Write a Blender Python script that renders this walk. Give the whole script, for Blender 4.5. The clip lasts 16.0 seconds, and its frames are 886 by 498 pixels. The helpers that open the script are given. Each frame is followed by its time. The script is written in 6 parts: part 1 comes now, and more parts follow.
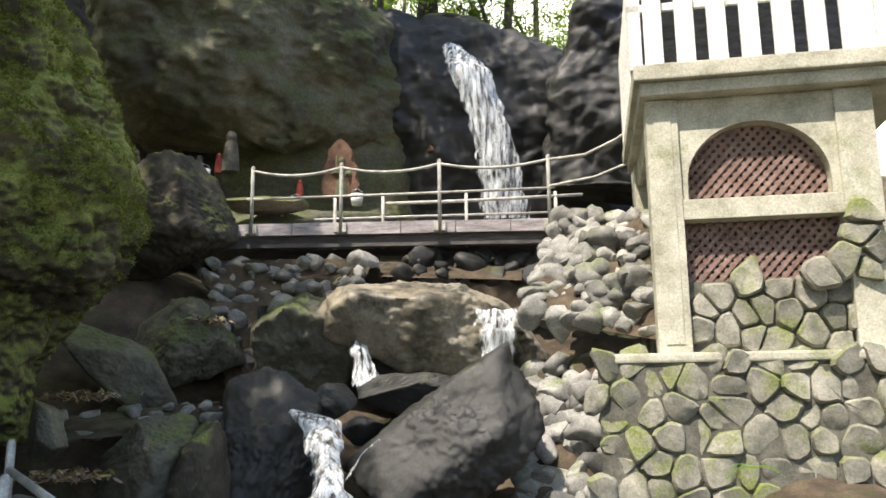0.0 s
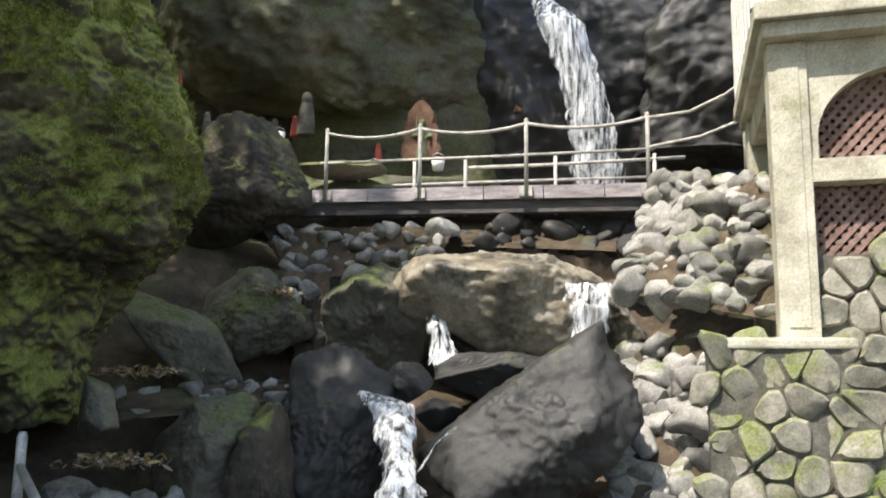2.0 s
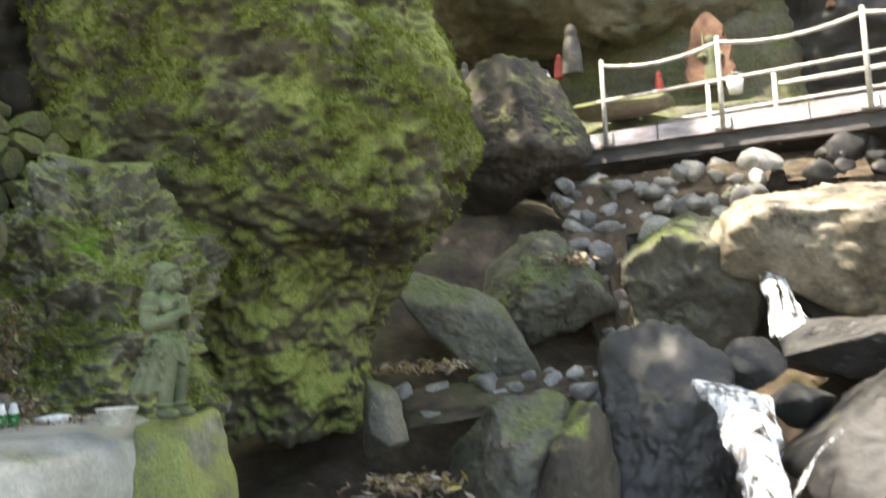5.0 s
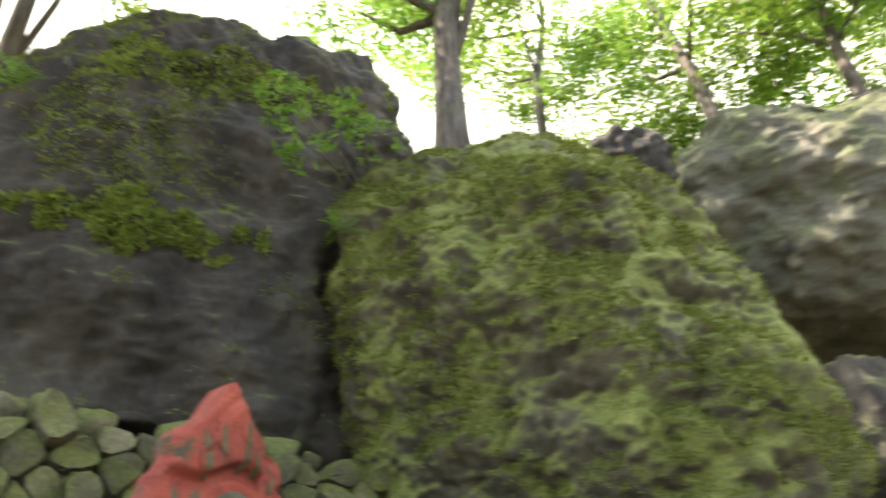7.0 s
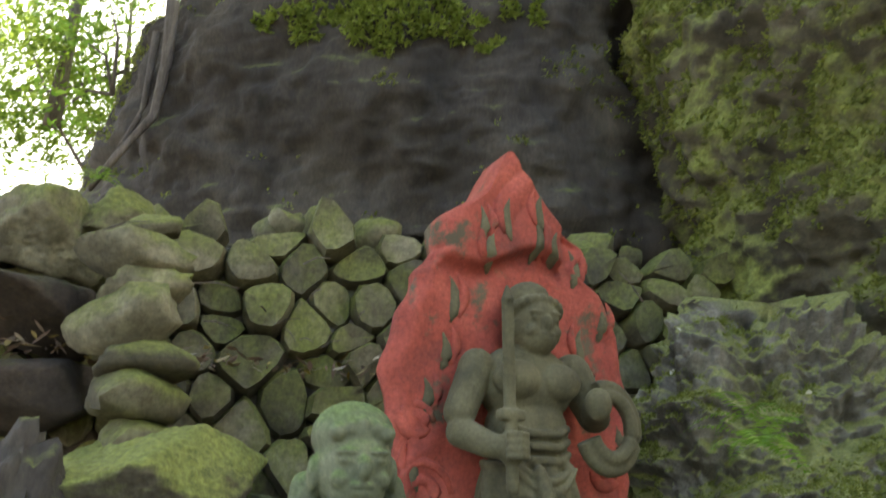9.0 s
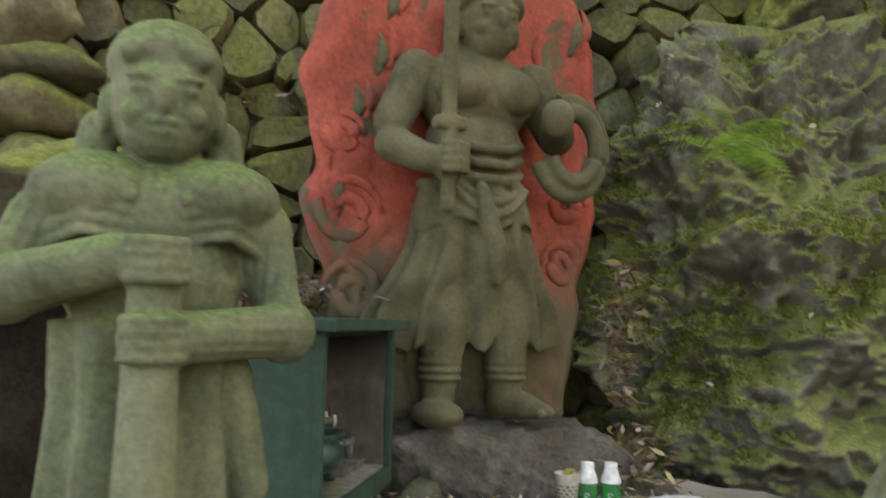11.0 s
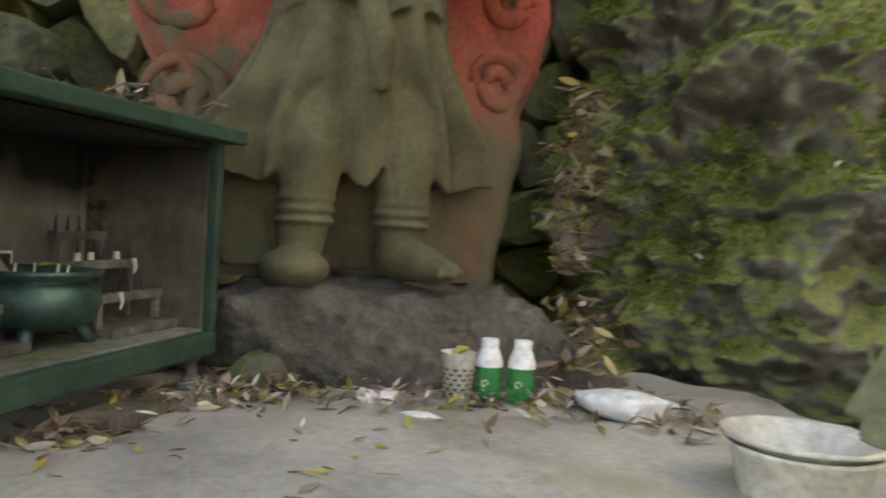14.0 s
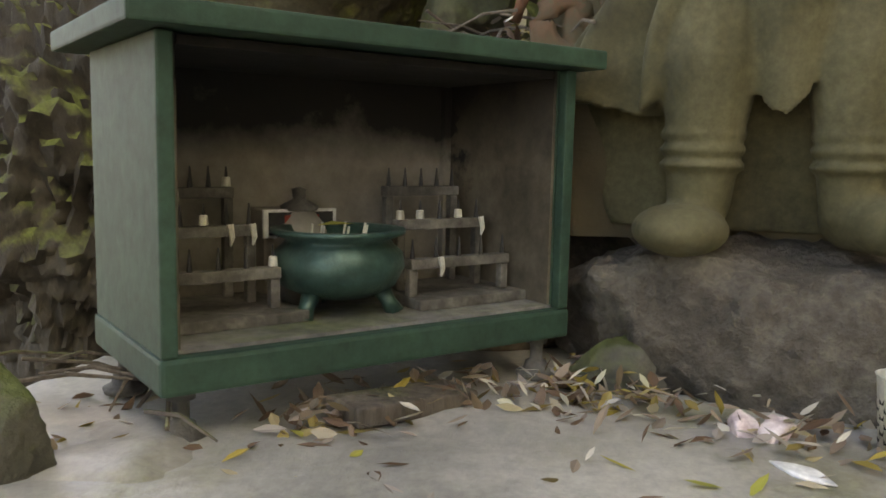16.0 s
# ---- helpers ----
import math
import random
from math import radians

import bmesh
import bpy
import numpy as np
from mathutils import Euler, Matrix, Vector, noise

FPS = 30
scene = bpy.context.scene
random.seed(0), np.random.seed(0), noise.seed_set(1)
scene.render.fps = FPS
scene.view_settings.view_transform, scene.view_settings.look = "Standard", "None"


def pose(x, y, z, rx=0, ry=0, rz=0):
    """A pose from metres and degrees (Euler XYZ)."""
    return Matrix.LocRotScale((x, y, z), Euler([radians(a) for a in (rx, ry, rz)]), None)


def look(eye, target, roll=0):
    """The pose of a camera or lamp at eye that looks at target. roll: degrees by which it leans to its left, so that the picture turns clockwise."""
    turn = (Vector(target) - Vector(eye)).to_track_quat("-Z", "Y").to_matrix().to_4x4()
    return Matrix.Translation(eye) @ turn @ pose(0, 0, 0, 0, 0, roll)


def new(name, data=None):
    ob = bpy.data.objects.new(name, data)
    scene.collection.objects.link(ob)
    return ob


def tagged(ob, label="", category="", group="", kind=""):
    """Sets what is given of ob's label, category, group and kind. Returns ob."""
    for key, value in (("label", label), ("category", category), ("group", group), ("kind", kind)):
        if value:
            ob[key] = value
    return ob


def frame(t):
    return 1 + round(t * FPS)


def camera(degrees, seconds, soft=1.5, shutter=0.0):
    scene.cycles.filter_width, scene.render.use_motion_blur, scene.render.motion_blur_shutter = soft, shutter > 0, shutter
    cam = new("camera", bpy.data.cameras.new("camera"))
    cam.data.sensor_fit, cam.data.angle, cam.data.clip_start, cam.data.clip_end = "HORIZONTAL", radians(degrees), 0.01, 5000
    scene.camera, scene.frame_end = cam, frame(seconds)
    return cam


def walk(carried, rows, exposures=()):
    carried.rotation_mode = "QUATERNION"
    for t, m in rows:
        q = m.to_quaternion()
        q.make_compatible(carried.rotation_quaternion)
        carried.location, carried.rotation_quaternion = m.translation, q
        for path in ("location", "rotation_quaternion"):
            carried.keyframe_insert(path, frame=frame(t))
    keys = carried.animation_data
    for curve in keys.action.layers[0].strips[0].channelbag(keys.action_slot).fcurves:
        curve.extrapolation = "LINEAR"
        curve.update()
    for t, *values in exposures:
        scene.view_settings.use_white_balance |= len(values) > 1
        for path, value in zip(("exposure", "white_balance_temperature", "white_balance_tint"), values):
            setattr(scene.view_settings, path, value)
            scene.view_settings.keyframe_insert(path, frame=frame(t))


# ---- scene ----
cam = camera(57.1, 16.0, soft=1.6, shutter=0.4)
PATH = [
    (0, (2.302, -1.241, 1.021), (2.472, 0.714, 1.405), -0.6),
    (0.5, (2.44, -1.004, 1.147), (2.543, 0.959, 1.515), -0.2),
    (1, (2.494, -0.743, 1.159), (2.537, 1.222, 1.529), 0.2),
    (1.5, (2.466, -0.468, 1.188), (2.465, 1.498, 1.557), 0.5),
    (2, (2.419, -0.159, 1.193), (2.375, 1.817, 1.504), 0.8),
    (2.5, (2.356, 0.149, 1.128), (2.265, 2.14, 1.294), 1.1),
    (3, (2.243, 0.46, 1.078), (2.114, 2.456, 1.062), 1.2),
    (3.2, (2.207, 0.579, 1.048), (2.058, 2.572, 0.962), 1.1),
    (5.3, (1.599, 1.707, 1.555), (0.908, 3.547, 1.924), -1.9),
    (5.5, (1.546, 1.724, 1.56), (0.879, 3.54, 2.067), -1.8),
    (6, (1.368, 1.856, 1.622), (0.747, 3.599, 2.382), -1.3),
    (6.3, (1.276, 2.002, 1.627), (0.605, 3.673, 2.498), -1.6),
    (6.5, (1.17, 2.136, 1.648), (0.417, 3.74, 2.574), -2.0),
    (7, (0.973, 2.431, 1.698), (-0.133, 3.757, 2.708), -1.5),
    (7.5, (0.616, 2.729, 1.778), (-0.775, 3.752, 2.788), -1.0),
    (8, (0.433, 2.956, 1.794), (-1.09, 3.85, 2.733), -1.9),
    (8.5, (0.268, 3.108, 1.796), (-1.345, 3.975, 2.599), -1.2),
    (9, (0.13, 3.245, 1.791), (-1.566, 4.072, 2.455), 0.2),
    (9.2, (0.104, 3.318, 1.771), (-1.63, 4.106, 2.382), 0.7),
    (11.3, (-0.205, 3.79, 1.609), (-1.991, 4.685, 1.707), 1.6),
    (11.5, (-0.167, 3.861, 1.631), (-1.924, 4.815, 1.688), 1.3),
    (12, (-0.242, 3.95, 1.631), (-1.878, 5.101, 1.659), 2.1),
    (12.5, (-0.316, 3.997, 1.622), (-1.91, 5.204, 1.624), 3.1),
    (13, (-0.389, 4.09, 1.624), (-2.031, 5.23, 1.564), 3.9),
    (13.5, (-0.523, 4.224, 1.528), (-2.26, 5.215, 1.466), 4.1),
    (14, (-0.647, 4.351, 1.455), (-2.504, 5.09, 1.391), 3.5),
    (14.5, (-0.754, 4.561, 1.49), (-2.737, 4.75, 1.313), 3.3),
    (15, (-0.884, 4.624, 1.478), (-2.864, 4.414, 1.287), 3.0),
    (15.5, (-0.985, 4.744, 1.477), (-2.89, 4.177, 1.251), 1.6),
    (16, (-1.041, 4.78, 1.457), (-2.908, 4.103, 1.218), 1.2),
]
walk(cam, [(t, look(eye, target, roll)) for t, eye, target, roll in PATH],
     exposures=[(0, 1.1, 6900, 13), (3.2, 1.4, 6700, 13), (5.3, 2.5, 7300, 15), (6.5, 2.4, 7200, 18), (8, 2.5, 7000, 18), (9.2, 2.3, 7200, 18), (11.3, 2.45, 8400, 20), (14, 2.42, 8500, 20), (16, 2.5, 8800, 22)])

# ---- light ----
SUN_AZ, SUN_EL = radians(228), radians(58)      # bearing of the sun from +x, anticlockwise, and its height
sun_from = Vector((math.cos(SUN_AZ) * math.cos(SUN_EL), math.sin(SUN_AZ) * math.cos(SUN_EL), math.sin(SUN_EL)))
world = bpy.data.worlds.new("world")
scene.world = world
world.use_nodes = True
wn = world.node_tree.nodes
sky = wn.new("ShaderNodeTexSky")
sky.sky_type, sky.sun_disc = "NISHITA", False
sky.sun_elevation, sky.sun_rotation = SUN_EL, math.pi / 2 - SUN_AZ
world.node_tree.links.new(sky.outputs[0], wn["Background"].inputs[0])
wn["Background"].inputs[1].default_value = 0.15
sun = new("sun", bpy.data.lights.new("sun", "SUN"))
sun.data.energy, sun.data.angle, sun.data.color = 4.0, radians(0.6), (1, 0.95, 0.86)
sun.matrix_world = look((0, 0, 0), -sun_from)


# ---- materials ----
def ramp_of(nt, stops):
    r = nt.nodes.new("ShaderNodeValToRGB")
    while len(r.color_ramp.elements) < len(stops):
        r.color_ramp.elements.new(0.5)
    for e, (p, c) in zip(r.color_ramp.elements, stops):
        e.position, e.color = p, (*c, 1)
    return r


def noise_of(nt, scale, detail=6, rough=0.6, stretch=(1, 1, 1)):
    geo, mp, n = (nt.nodes.new("ShaderNodeNewGeometry"), nt.nodes.new("ShaderNodeMapping"), nt.nodes.new("ShaderNodeTexNoise"))
    nt.links.new(geo.outputs["Position"], mp.inputs[0])
    mp.inputs["Scale"].default_value = stretch
    nt.links.new(mp.outputs[0], n.inputs["Vector"])
    n.inputs["Scale"].default_value, n.inputs["Detail"].default_value, n.inputs["Roughness"].default_value = scale, detail, rough
    return n


def mixed(nt, fac, a, b, blend="MIX"):
    m = nt.nodes.new("ShaderNodeMix")
    m.data_type, m.blend_type = "RGBA", blend
    for sock, v in ((m.inputs["Factor"], fac), (m.inputs["A"], a), (m.inputs["B"], b)):
        if hasattr(v, "links"):
            nt.links.new(v, sock)
        else:
            sock.default_value = v if isinstance(v, float) else (*v, 1)
    return m.outputs["Result"]


def scaled(nt, value, lo, hi):
    m = nt.nodes.new("ShaderNodeMapRange")
    nt.links.new(value, m.inputs[0])
    m.inputs[1].default_value, m.inputs[2].default_value = lo, hi
    return m.outputs[0]


def surface(name, dark, mid, light, scale=2.0, rough=0.8, bump=0.4, fine=30, moss=None, moss_low=0.45, moss_high=0.6, up=0.6,
            metal=0.0, wet=0.0, vary=0.0, second=None, second_at=(0.55, 0.7), second_scale=3.0, stretch=(1, 1, 1), bare_below=None, grainy=0.8):
    """A surface with colour variation at two sizes, fine relief, and moss or a second coat in patches."""
    m = bpy.data.materials.new(name)
    m.use_nodes = True
    nt = m.node_tree
    b = nt.nodes["Principled BSDF"]
    big, small = noise_of(nt, scale, 8, 0.65, stretch), noise_of(nt, fine, 6, 0.7, stretch)
    r = ramp_of(nt, [(0.3, dark), (0.5, mid), (0.72, light)])
    nt.links.new(big.outputs[0], r.inputs[0])
    grain = ramp_of(nt, [(0.3, (0.55, 0.55, 0.55)), (0.7, (1.35, 1.35, 1.35))])
    nt.links.new(small.outputs[0], grain.inputs[0])
    col = mixed(nt, grainy, r.outputs[0], grain.outputs[0], "MULTIPLY")
    if second:
        n2 = noise_of(nt, second_scale, 7, 0.7)
        patches = scaled(nt, n2.outputs[0], *second_at)
        if bare_below:
            where, part_z, lower = nt.nodes.new("ShaderNodeNewGeometry"), nt.nodes.new("ShaderNodeSeparateXYZ"), nt.nodes.new("ShaderNodeMath")
            nt.links.new(where.outputs["Position"], part_z.inputs[0])
            lower.operation, lower.use_clamp = "MULTIPLY_ADD", True
            ease = nt.nodes.new("ShaderNodeMapRange")
            nt.links.new(part_z.outputs[2], ease.inputs[0])
            ease.inputs[1].default_value, ease.inputs[2].default_value, ease.inputs[3].default_value, ease.inputs[4].default_value = *bare_below, 1.1, 0.0
            nt.links.new(n2.outputs[0], lower.inputs[0])
            nt.links.new(ease.outputs[0], lower.inputs[1])
            nt.links.new(patches, lower.inputs[2])
            patches = scaled(nt, lower.outputs[0], 0.04, 0.5)
        col = mixed(nt, patches, col, second)
    if vary:
        info = nt.nodes.new("ShaderNodeObjectInfo")
        v = ramp_of(nt, [(0, (1 - vary,) * 3), (1, (1 + vary,) * 3)])
        nt.links.new(info.outputs["Random"], v.inputs[0])
        col = mixed(nt, 1.0, col, v.outputs[0], "MULTIPLY")
    height = nt.nodes.new("ShaderNodeMath")
    height.operation = "MULTIPLY_ADD"
    nt.links.new(small.outputs[0], height.inputs[0])
    height.inputs[1].default_value = 0.35
    nt.links.new(big.outputs[0], height.inputs[2])
    if moss:
        geo, sep = nt.nodes.new("ShaderNodeNewGeometry"), nt.nodes.new("ShaderNodeSeparateXYZ")
        nt.links.new(geo.outputs["Normal"], sep.inputs[0])
        patch = noise_of(nt, 1.7, 8, 0.7)
        s = nt.nodes.new("ShaderNodeMath")
        s.operation = "MULTIPLY_ADD"
        nt.links.new(sep.outputs[2], s.inputs[0])
        s.inputs[1].default_value = up * 0.3
        nt.links.new(patch.outputs[0], s.inputs[2])
        green = ramp_of(nt, [(0.3, tuple(c * 0.45 for c in moss)), (0.55, moss), (0.75, tuple(c * 1.6 for c in moss))])
        nt.links.new(small.outputs[0], green.inputs[0])
        col = mixed(nt, scaled(nt, s.outputs[0], moss_low, moss_high), col, green.outputs[0])
    nt.links.new(col, b.inputs["Base Color"])
    bp = nt.nodes.new("ShaderNodeBump")
    bp.inputs["Strength"].default_value, bp.inputs["Distance"].default_value = bump, 0.03
    nt.links.new(height.outputs[0], bp.inputs["Height"])
    nt.links.new(bp.outputs[0], b.inputs["Normal"])
    b.inputs["Metallic"].default_value = metal
    if wet:
        nt.links.new(scaled(nt, big.outputs[0], 0.3, 0.75), b.inputs["Roughness"])
        mr = nt.nodes.new("ShaderNodeMapRange")
        nt.links.new(big.outputs[0], mr.inputs[0])
        mr.inputs[1].default_value, mr.inputs[2].default_value, mr.inputs[3].default_value, mr.inputs[4].default_value = 0.3, 0.7, rough * (1 - wet), rough
        nt.links.new(mr.outputs[0], b.inputs["Roughness"])
    else:
        b.inputs["Roughness"].default_value = rough
    return m


def leafy(name, colors, through_light=0.5, rough=0.5):
    m = bpy.data.materials.new(name)
    m.use_nodes = True
    nt = m.node_tree
    b = nt.nodes["Principled BSDF"]
    geo = nt.nodes.new("ShaderNodeNewGeometry")
    r = ramp_of(nt, [(i / max(1, len(colors) - 1), c) for i, c in enumerate(colors)])
    nt.links.new(geo.outputs["Random Per Island"], r.inputs[0])
    nt.links.new(r.outputs[0], b.inputs["Base Color"])
    b.inputs["Roughness"].default_value = rough
    if through_light:
        tr, mx = nt.nodes.new("ShaderNodeBsdfTranslucent"), nt.nodes.new("ShaderNodeMixShader")
        nt.links.new(r.outputs[0], tr.inputs[0])
        mx.inputs[0].default_value = through_light
        nt.links.new(b.outputs[0], mx.inputs[1])
        nt.links.new(tr.outputs[0], mx.inputs[2])
        nt.links.new(mx.outputs[0], nt.nodes["Material Output"].inputs[0])
    return m


MOSS = (0.15, 0.175, 0.038)
rock_ledge = surface("patchy_mossy_rock", (0.035, 0.031, 0.022), (0.15, 0.137, 0.1), (0.38, 0.36, 0.285), 6.0, 0.65, 1.0, 80, (0.25, 0.27, 0.075), 0.46, 0.6, 0.9, wet=0.55)
rock_plain = surface("rough_brown_grey_rock", (0.035, 0.029, 0.021), (0.1, 0.085, 0.064), (0.19, 0.168, 0.13), 5.0, 0.8, 1.0, 40, wet=0.4)
rock_moss = surface("mossy_rock", (0.024, 0.02, 0.012), (0.08, 0.069, 0.041), (0.19, 0.17, 0.108), 1.6, 0.85, 1.0, 45, (0.21, 0.235, 0.053), 0.38, 0.56, 0.6)
rock_dark = surface("dark_rock", (0.018, 0.0145, 0.0095), (0.05, 0.041, 0.029), (0.105, 0.089, 0.062), 1.4, 0.85, 0.8, 30, MOSS, 0.64, 0.8, 0.9, stretch=(1.6, 1.6, 0.7))
rock_grey = surface("grey_rock", (0.045, 0.04, 0.026), (0.12, 0.108, 0.07), (0.22, 0.2, 0.14), 0.8, 0.85, 0.5, 18, (0.10, 0.115, 0.035), 0.42, 0.66, 0.5)
rock_wet = surface("wet_rock", (0.01, 0.01, 0.009), (0.026, 0.0255, 0.024), (0.058, 0.057, 0.053), 1.8, 0.85, 0.5, 30, (0.10, 0.11, 0.03), 0.66, 0.85, 0.5, wet=0.5)
rock_tan = surface("wet_tan_rock", (0.10, 0.085, 0.06), (0.24, 0.21, 0.155), (0.4, 0.37, 0.3), 1.2, 0.55, 0.4, 18, wet=0.3, second=(0.05, 0.045, 0.035), second_at=(0.5, 0.62), second_scale=1.3)
rock_slope = surface("olive_rock", (0.035, 0.033, 0.024), (0.088, 0.083, 0.06), (0.17, 0.16, 0.125), 2.4, 0.75, 0.7, 26, (0.09, 0.11, 0.028), 0.54, 0.7, 0.6, vary=0.2, wet=0.3)
stone_loose = surface("loose_stone", (0.09, 0.09, 0.085), (0.22, 0.215, 0.2), (0.38, 0.37, 0.34), 3.0, 0.85, 0.5, 40, (0.12, 0.15, 0.04), 0.62, 0.8, 0.5, vary=0.45)
stone_wall = surface("wall_stone", (0.10, 0.10, 0.08), (0.23, 0.22, 0.18), (0.36, 0.34, 0.28), 3.5, 0.9, 0.6, 35, (0.17, 0.20, 0.05), 0.5, 0.68, 0.3, vary=0.22)
stone_mossy = surface("mossy_stone", (0.05, 0.043, 0.022), (0.135, 0.118, 0.066), (0.27, 0.245, 0.15), 3.5, 0.9, 0.7, 35, (0.155, 0.17, 0.038), 0.44, 0.64, 0.7, vary=0.45)
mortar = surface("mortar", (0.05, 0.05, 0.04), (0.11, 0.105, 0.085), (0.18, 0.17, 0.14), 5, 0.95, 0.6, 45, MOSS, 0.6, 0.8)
litter_ground = surface("leaf_litter_ground", (0.025, 0.018, 0.011), (0.065, 0.047, 0.03), (0.13, 0.1, 0.066), 3.0, 0.95, 0.9, 40, (0.06, 0.066, 0.02), 0.66, 0.82)
concrete_old = surface("aged_concrete", (0.28, 0.265, 0.2), (0.47, 0.45, 0.36), (0.62, 0.6, 0.5), 2.0, 0.9, 0.35, 40, (0.2, 0.23, 0.08), 0.56, 0.78, 0.2)
paint_white = surface("weathered_white_paint", (0.6, 0.59, 0.54), (0.75, 0.74, 0.7), (0.82, 0.81, 0.78), 3.0, 0.8, 0.2, 30)
lattice_brown = surface("brown_lattice_paint", (0.13, 0.075, 0.06), (0.22, 0.14, 0.115), (0.32, 0.22, 0.19), 4, 0.8, 0.3, 30)
wood_dark = surface("dark_wet_timber", (0.03, 0.027, 0.025), (0.075, 0.068, 0.065), (0.13, 0.12, 0.115), 4, 0.7, 0.5, 30, stretch=(0.4, 3, 3))
wood_board = surface("weathered_boards", (0.16, 0.14, 0.14), (0.3, 0.27, 0.28), (0.46, 0.43, 0.44), 4, 0.75, 0.5, 30, stretch=(0.4, 3, 3), vary=0.25)
rail_pale = surface("pale_weathered_rail", (0.25, 0.24, 0.21), (0.42, 0.41, 0.37), (0.6, 0.58, 0.53), 6, 0.7, 0.3, 50)
steel = surface("dull_galvanised_pipe", (0.22, 0.23, 0.23), (0.34, 0.35, 0.35), (0.46, 0.47, 0.47), 8, 0.45, 0.15, 60, metal=0.6)
statue_stone = surface("green_grey_carved_stone", (0.058, 0.066, 0.034), (0.122, 0.135, 0.072), (0.215, 0.225, 0.132), 5, 0.9, 0.2, 80, (0.125, 0.18, 0.052), 0.55, 0.75, 0.9, grainy=0.45)
statue_dark = surface("dark_olive_carved_stone", (0.05, 0.044, 0.02), (0.1, 0.09, 0.043), (0.16, 0.145, 0.075), 5, 0.9, 0.15, 80, grainy=0.35)
red_paint = surface("worn_red_paint", (0.18, 0.038, 0.024), (0.34, 0.062, 0.036), (0.46, 0.1, 0.06), 4, 0.85, 0.4, 60, second=(0.1, 0.08, 0.042), second_at=(0.54, 0.68), second_scale=3.6, bare_below=(1.62, 1.98))
green_paint = surface("dark_green_metal_paint", (0.013, 0.038, 0.024), (0.021, 0.058, 0.037), (0.034, 0.08, 0.05), 3, 0.7, 0.1, 40, second=(0.075, 0.082, 0.045), second_at=(0.66, 1.1), second_scale=9)
soot_panel = surface("sooty_grey_panel", (0.17, 0.155, 0.125), (0.27, 0.25, 0.21), (0.36, 0.34, 0.29), 4, 0.7, 0.1, 30, second=(0.012, 0.011, 0.009), second_at=(0.62, 0.85), second_scale=5, bare_below=(1.5, 1.43), grainy=0.4)
rust_panel = surface("rust_brown_sooted_panel", (0.05, 0.042, 0.028), (0.1, 0.085, 0.06), (0.16, 0.14, 0.1), 5, 0.8, 0.12, 30, second=(0.01, 0.009, 0.008), second_at=(0.6, 0.8), second_scale=5, bare_below=(1.57, 1.42))
soot = surface("black_soot", (0.006, 0.006, 0.005), (0.012, 0.011, 0.01), (0.025, 0.023, 0.02), 6, 0.95, 0.2, 40)
bronze_green = surface("green_patina_bronze", (0.02, 0.055, 0.045), (0.045, 0.1, 0.085), (0.09, 0.16, 0.135), 7, 0.4, 0.2, 40, metal=0.35)
waxy_metal = surface("wax_spattered_grey_metal", (0.04, 0.038, 0.033), (0.1, 0.095, 0.083), (0.24, 0.23, 0.2), 14, 0.7, 0.4, 60)
slab_rock = surface("worn_grey_slab", (0.22, 0.21, 0.18), (0.4, 0.38, 0.33), (0.56, 0.54, 0.47), 2.2, 0.5, 0.2, 50, (0.22, 0.22, 0.12), 0.6, 0.72, 0.2, wet=0.35, second=(0.33, 0.31, 0.2), second_at=(0.52, 0.68), second_scale=2.4, grainy=0.5)
bark = surface("grey_brown_bark", (0.05, 0.04, 0.028), (0.13, 0.105, 0.08), (0.24, 0.2, 0.155), 3, 0.9, 0.8, 25, MOSS, 0.62, 0.8, stretch=(3, 3, 0.6))
white_plastic = surface("white_plastic", (0.74, 0.74, 0.72), (0.8, 0.8, 0.78), (0.84, 0.84, 0.82), 8, 0.4, 0.05, 40)
grimy_white = surface("grimy_cream_plastic", (0.4, 0.39, 0.32), (0.58, 0.57, 0.49), (0.7, 0.69, 0.61), 6, 0.5, 0.1, 40)
black_check = surface("dark_print", (0.02, 0.02, 0.02), (0.03, 0.03, 0.03), (0.05, 0.05, 0.05), 8, 0.6, 0.05, 40)
pink_paper = surface("pink_white_paper", (0.6, 0.4, 0.4), (0.75, 0.62, 0.6), (0.82, 0.78, 0.76), 20, 0.9, 0.3, 40)
red_cloth = surface("faded_red_cloth", (0.2, 0.035, 0.025), (0.32, 0.055, 0.04), (0.42, 0.1, 0.07), 8, 0.9, 0.3, 60)
orange_stone = surface("orange_brown_stone", (0.06, 0.035, 0.022), (0.13, 0.068, 0.04), (0.2, 0.12, 0.078), 4, 0.9, 0.4, 40)
yellow_paint = surface("yellow_print", (0.6, 0.5, 0.05), (0.7, 0.58, 0.08), (0.75, 0.65, 0.15), 8, 0.6, 0.05, 40)
leaf_green = leafy("tree_leaves", [(0.08, 0.14, 0.018), (0.15, 0.24, 0.03), (0.23, 0.32, 0.05), (0.11, 0.18, 0.025)], 0.68)
leaf_bright = leafy("young_leaves", [(0.13, 0.26, 0.03), (0.2, 0.36, 0.05), (0.26, 0.4, 0.07)], 0.65)
leaf_dead = leafy("fallen_leaves", [(0.1, 0.055, 0.03), (0.2, 0.13, 0.08), (0.33, 0.26, 0.19), (0.14, 0.08, 0.045), (0.45, 0.4, 0.34), (0.4, 0.3, 0.06), (0.09, 0.06, 0.04)], 0.15, 0.8)
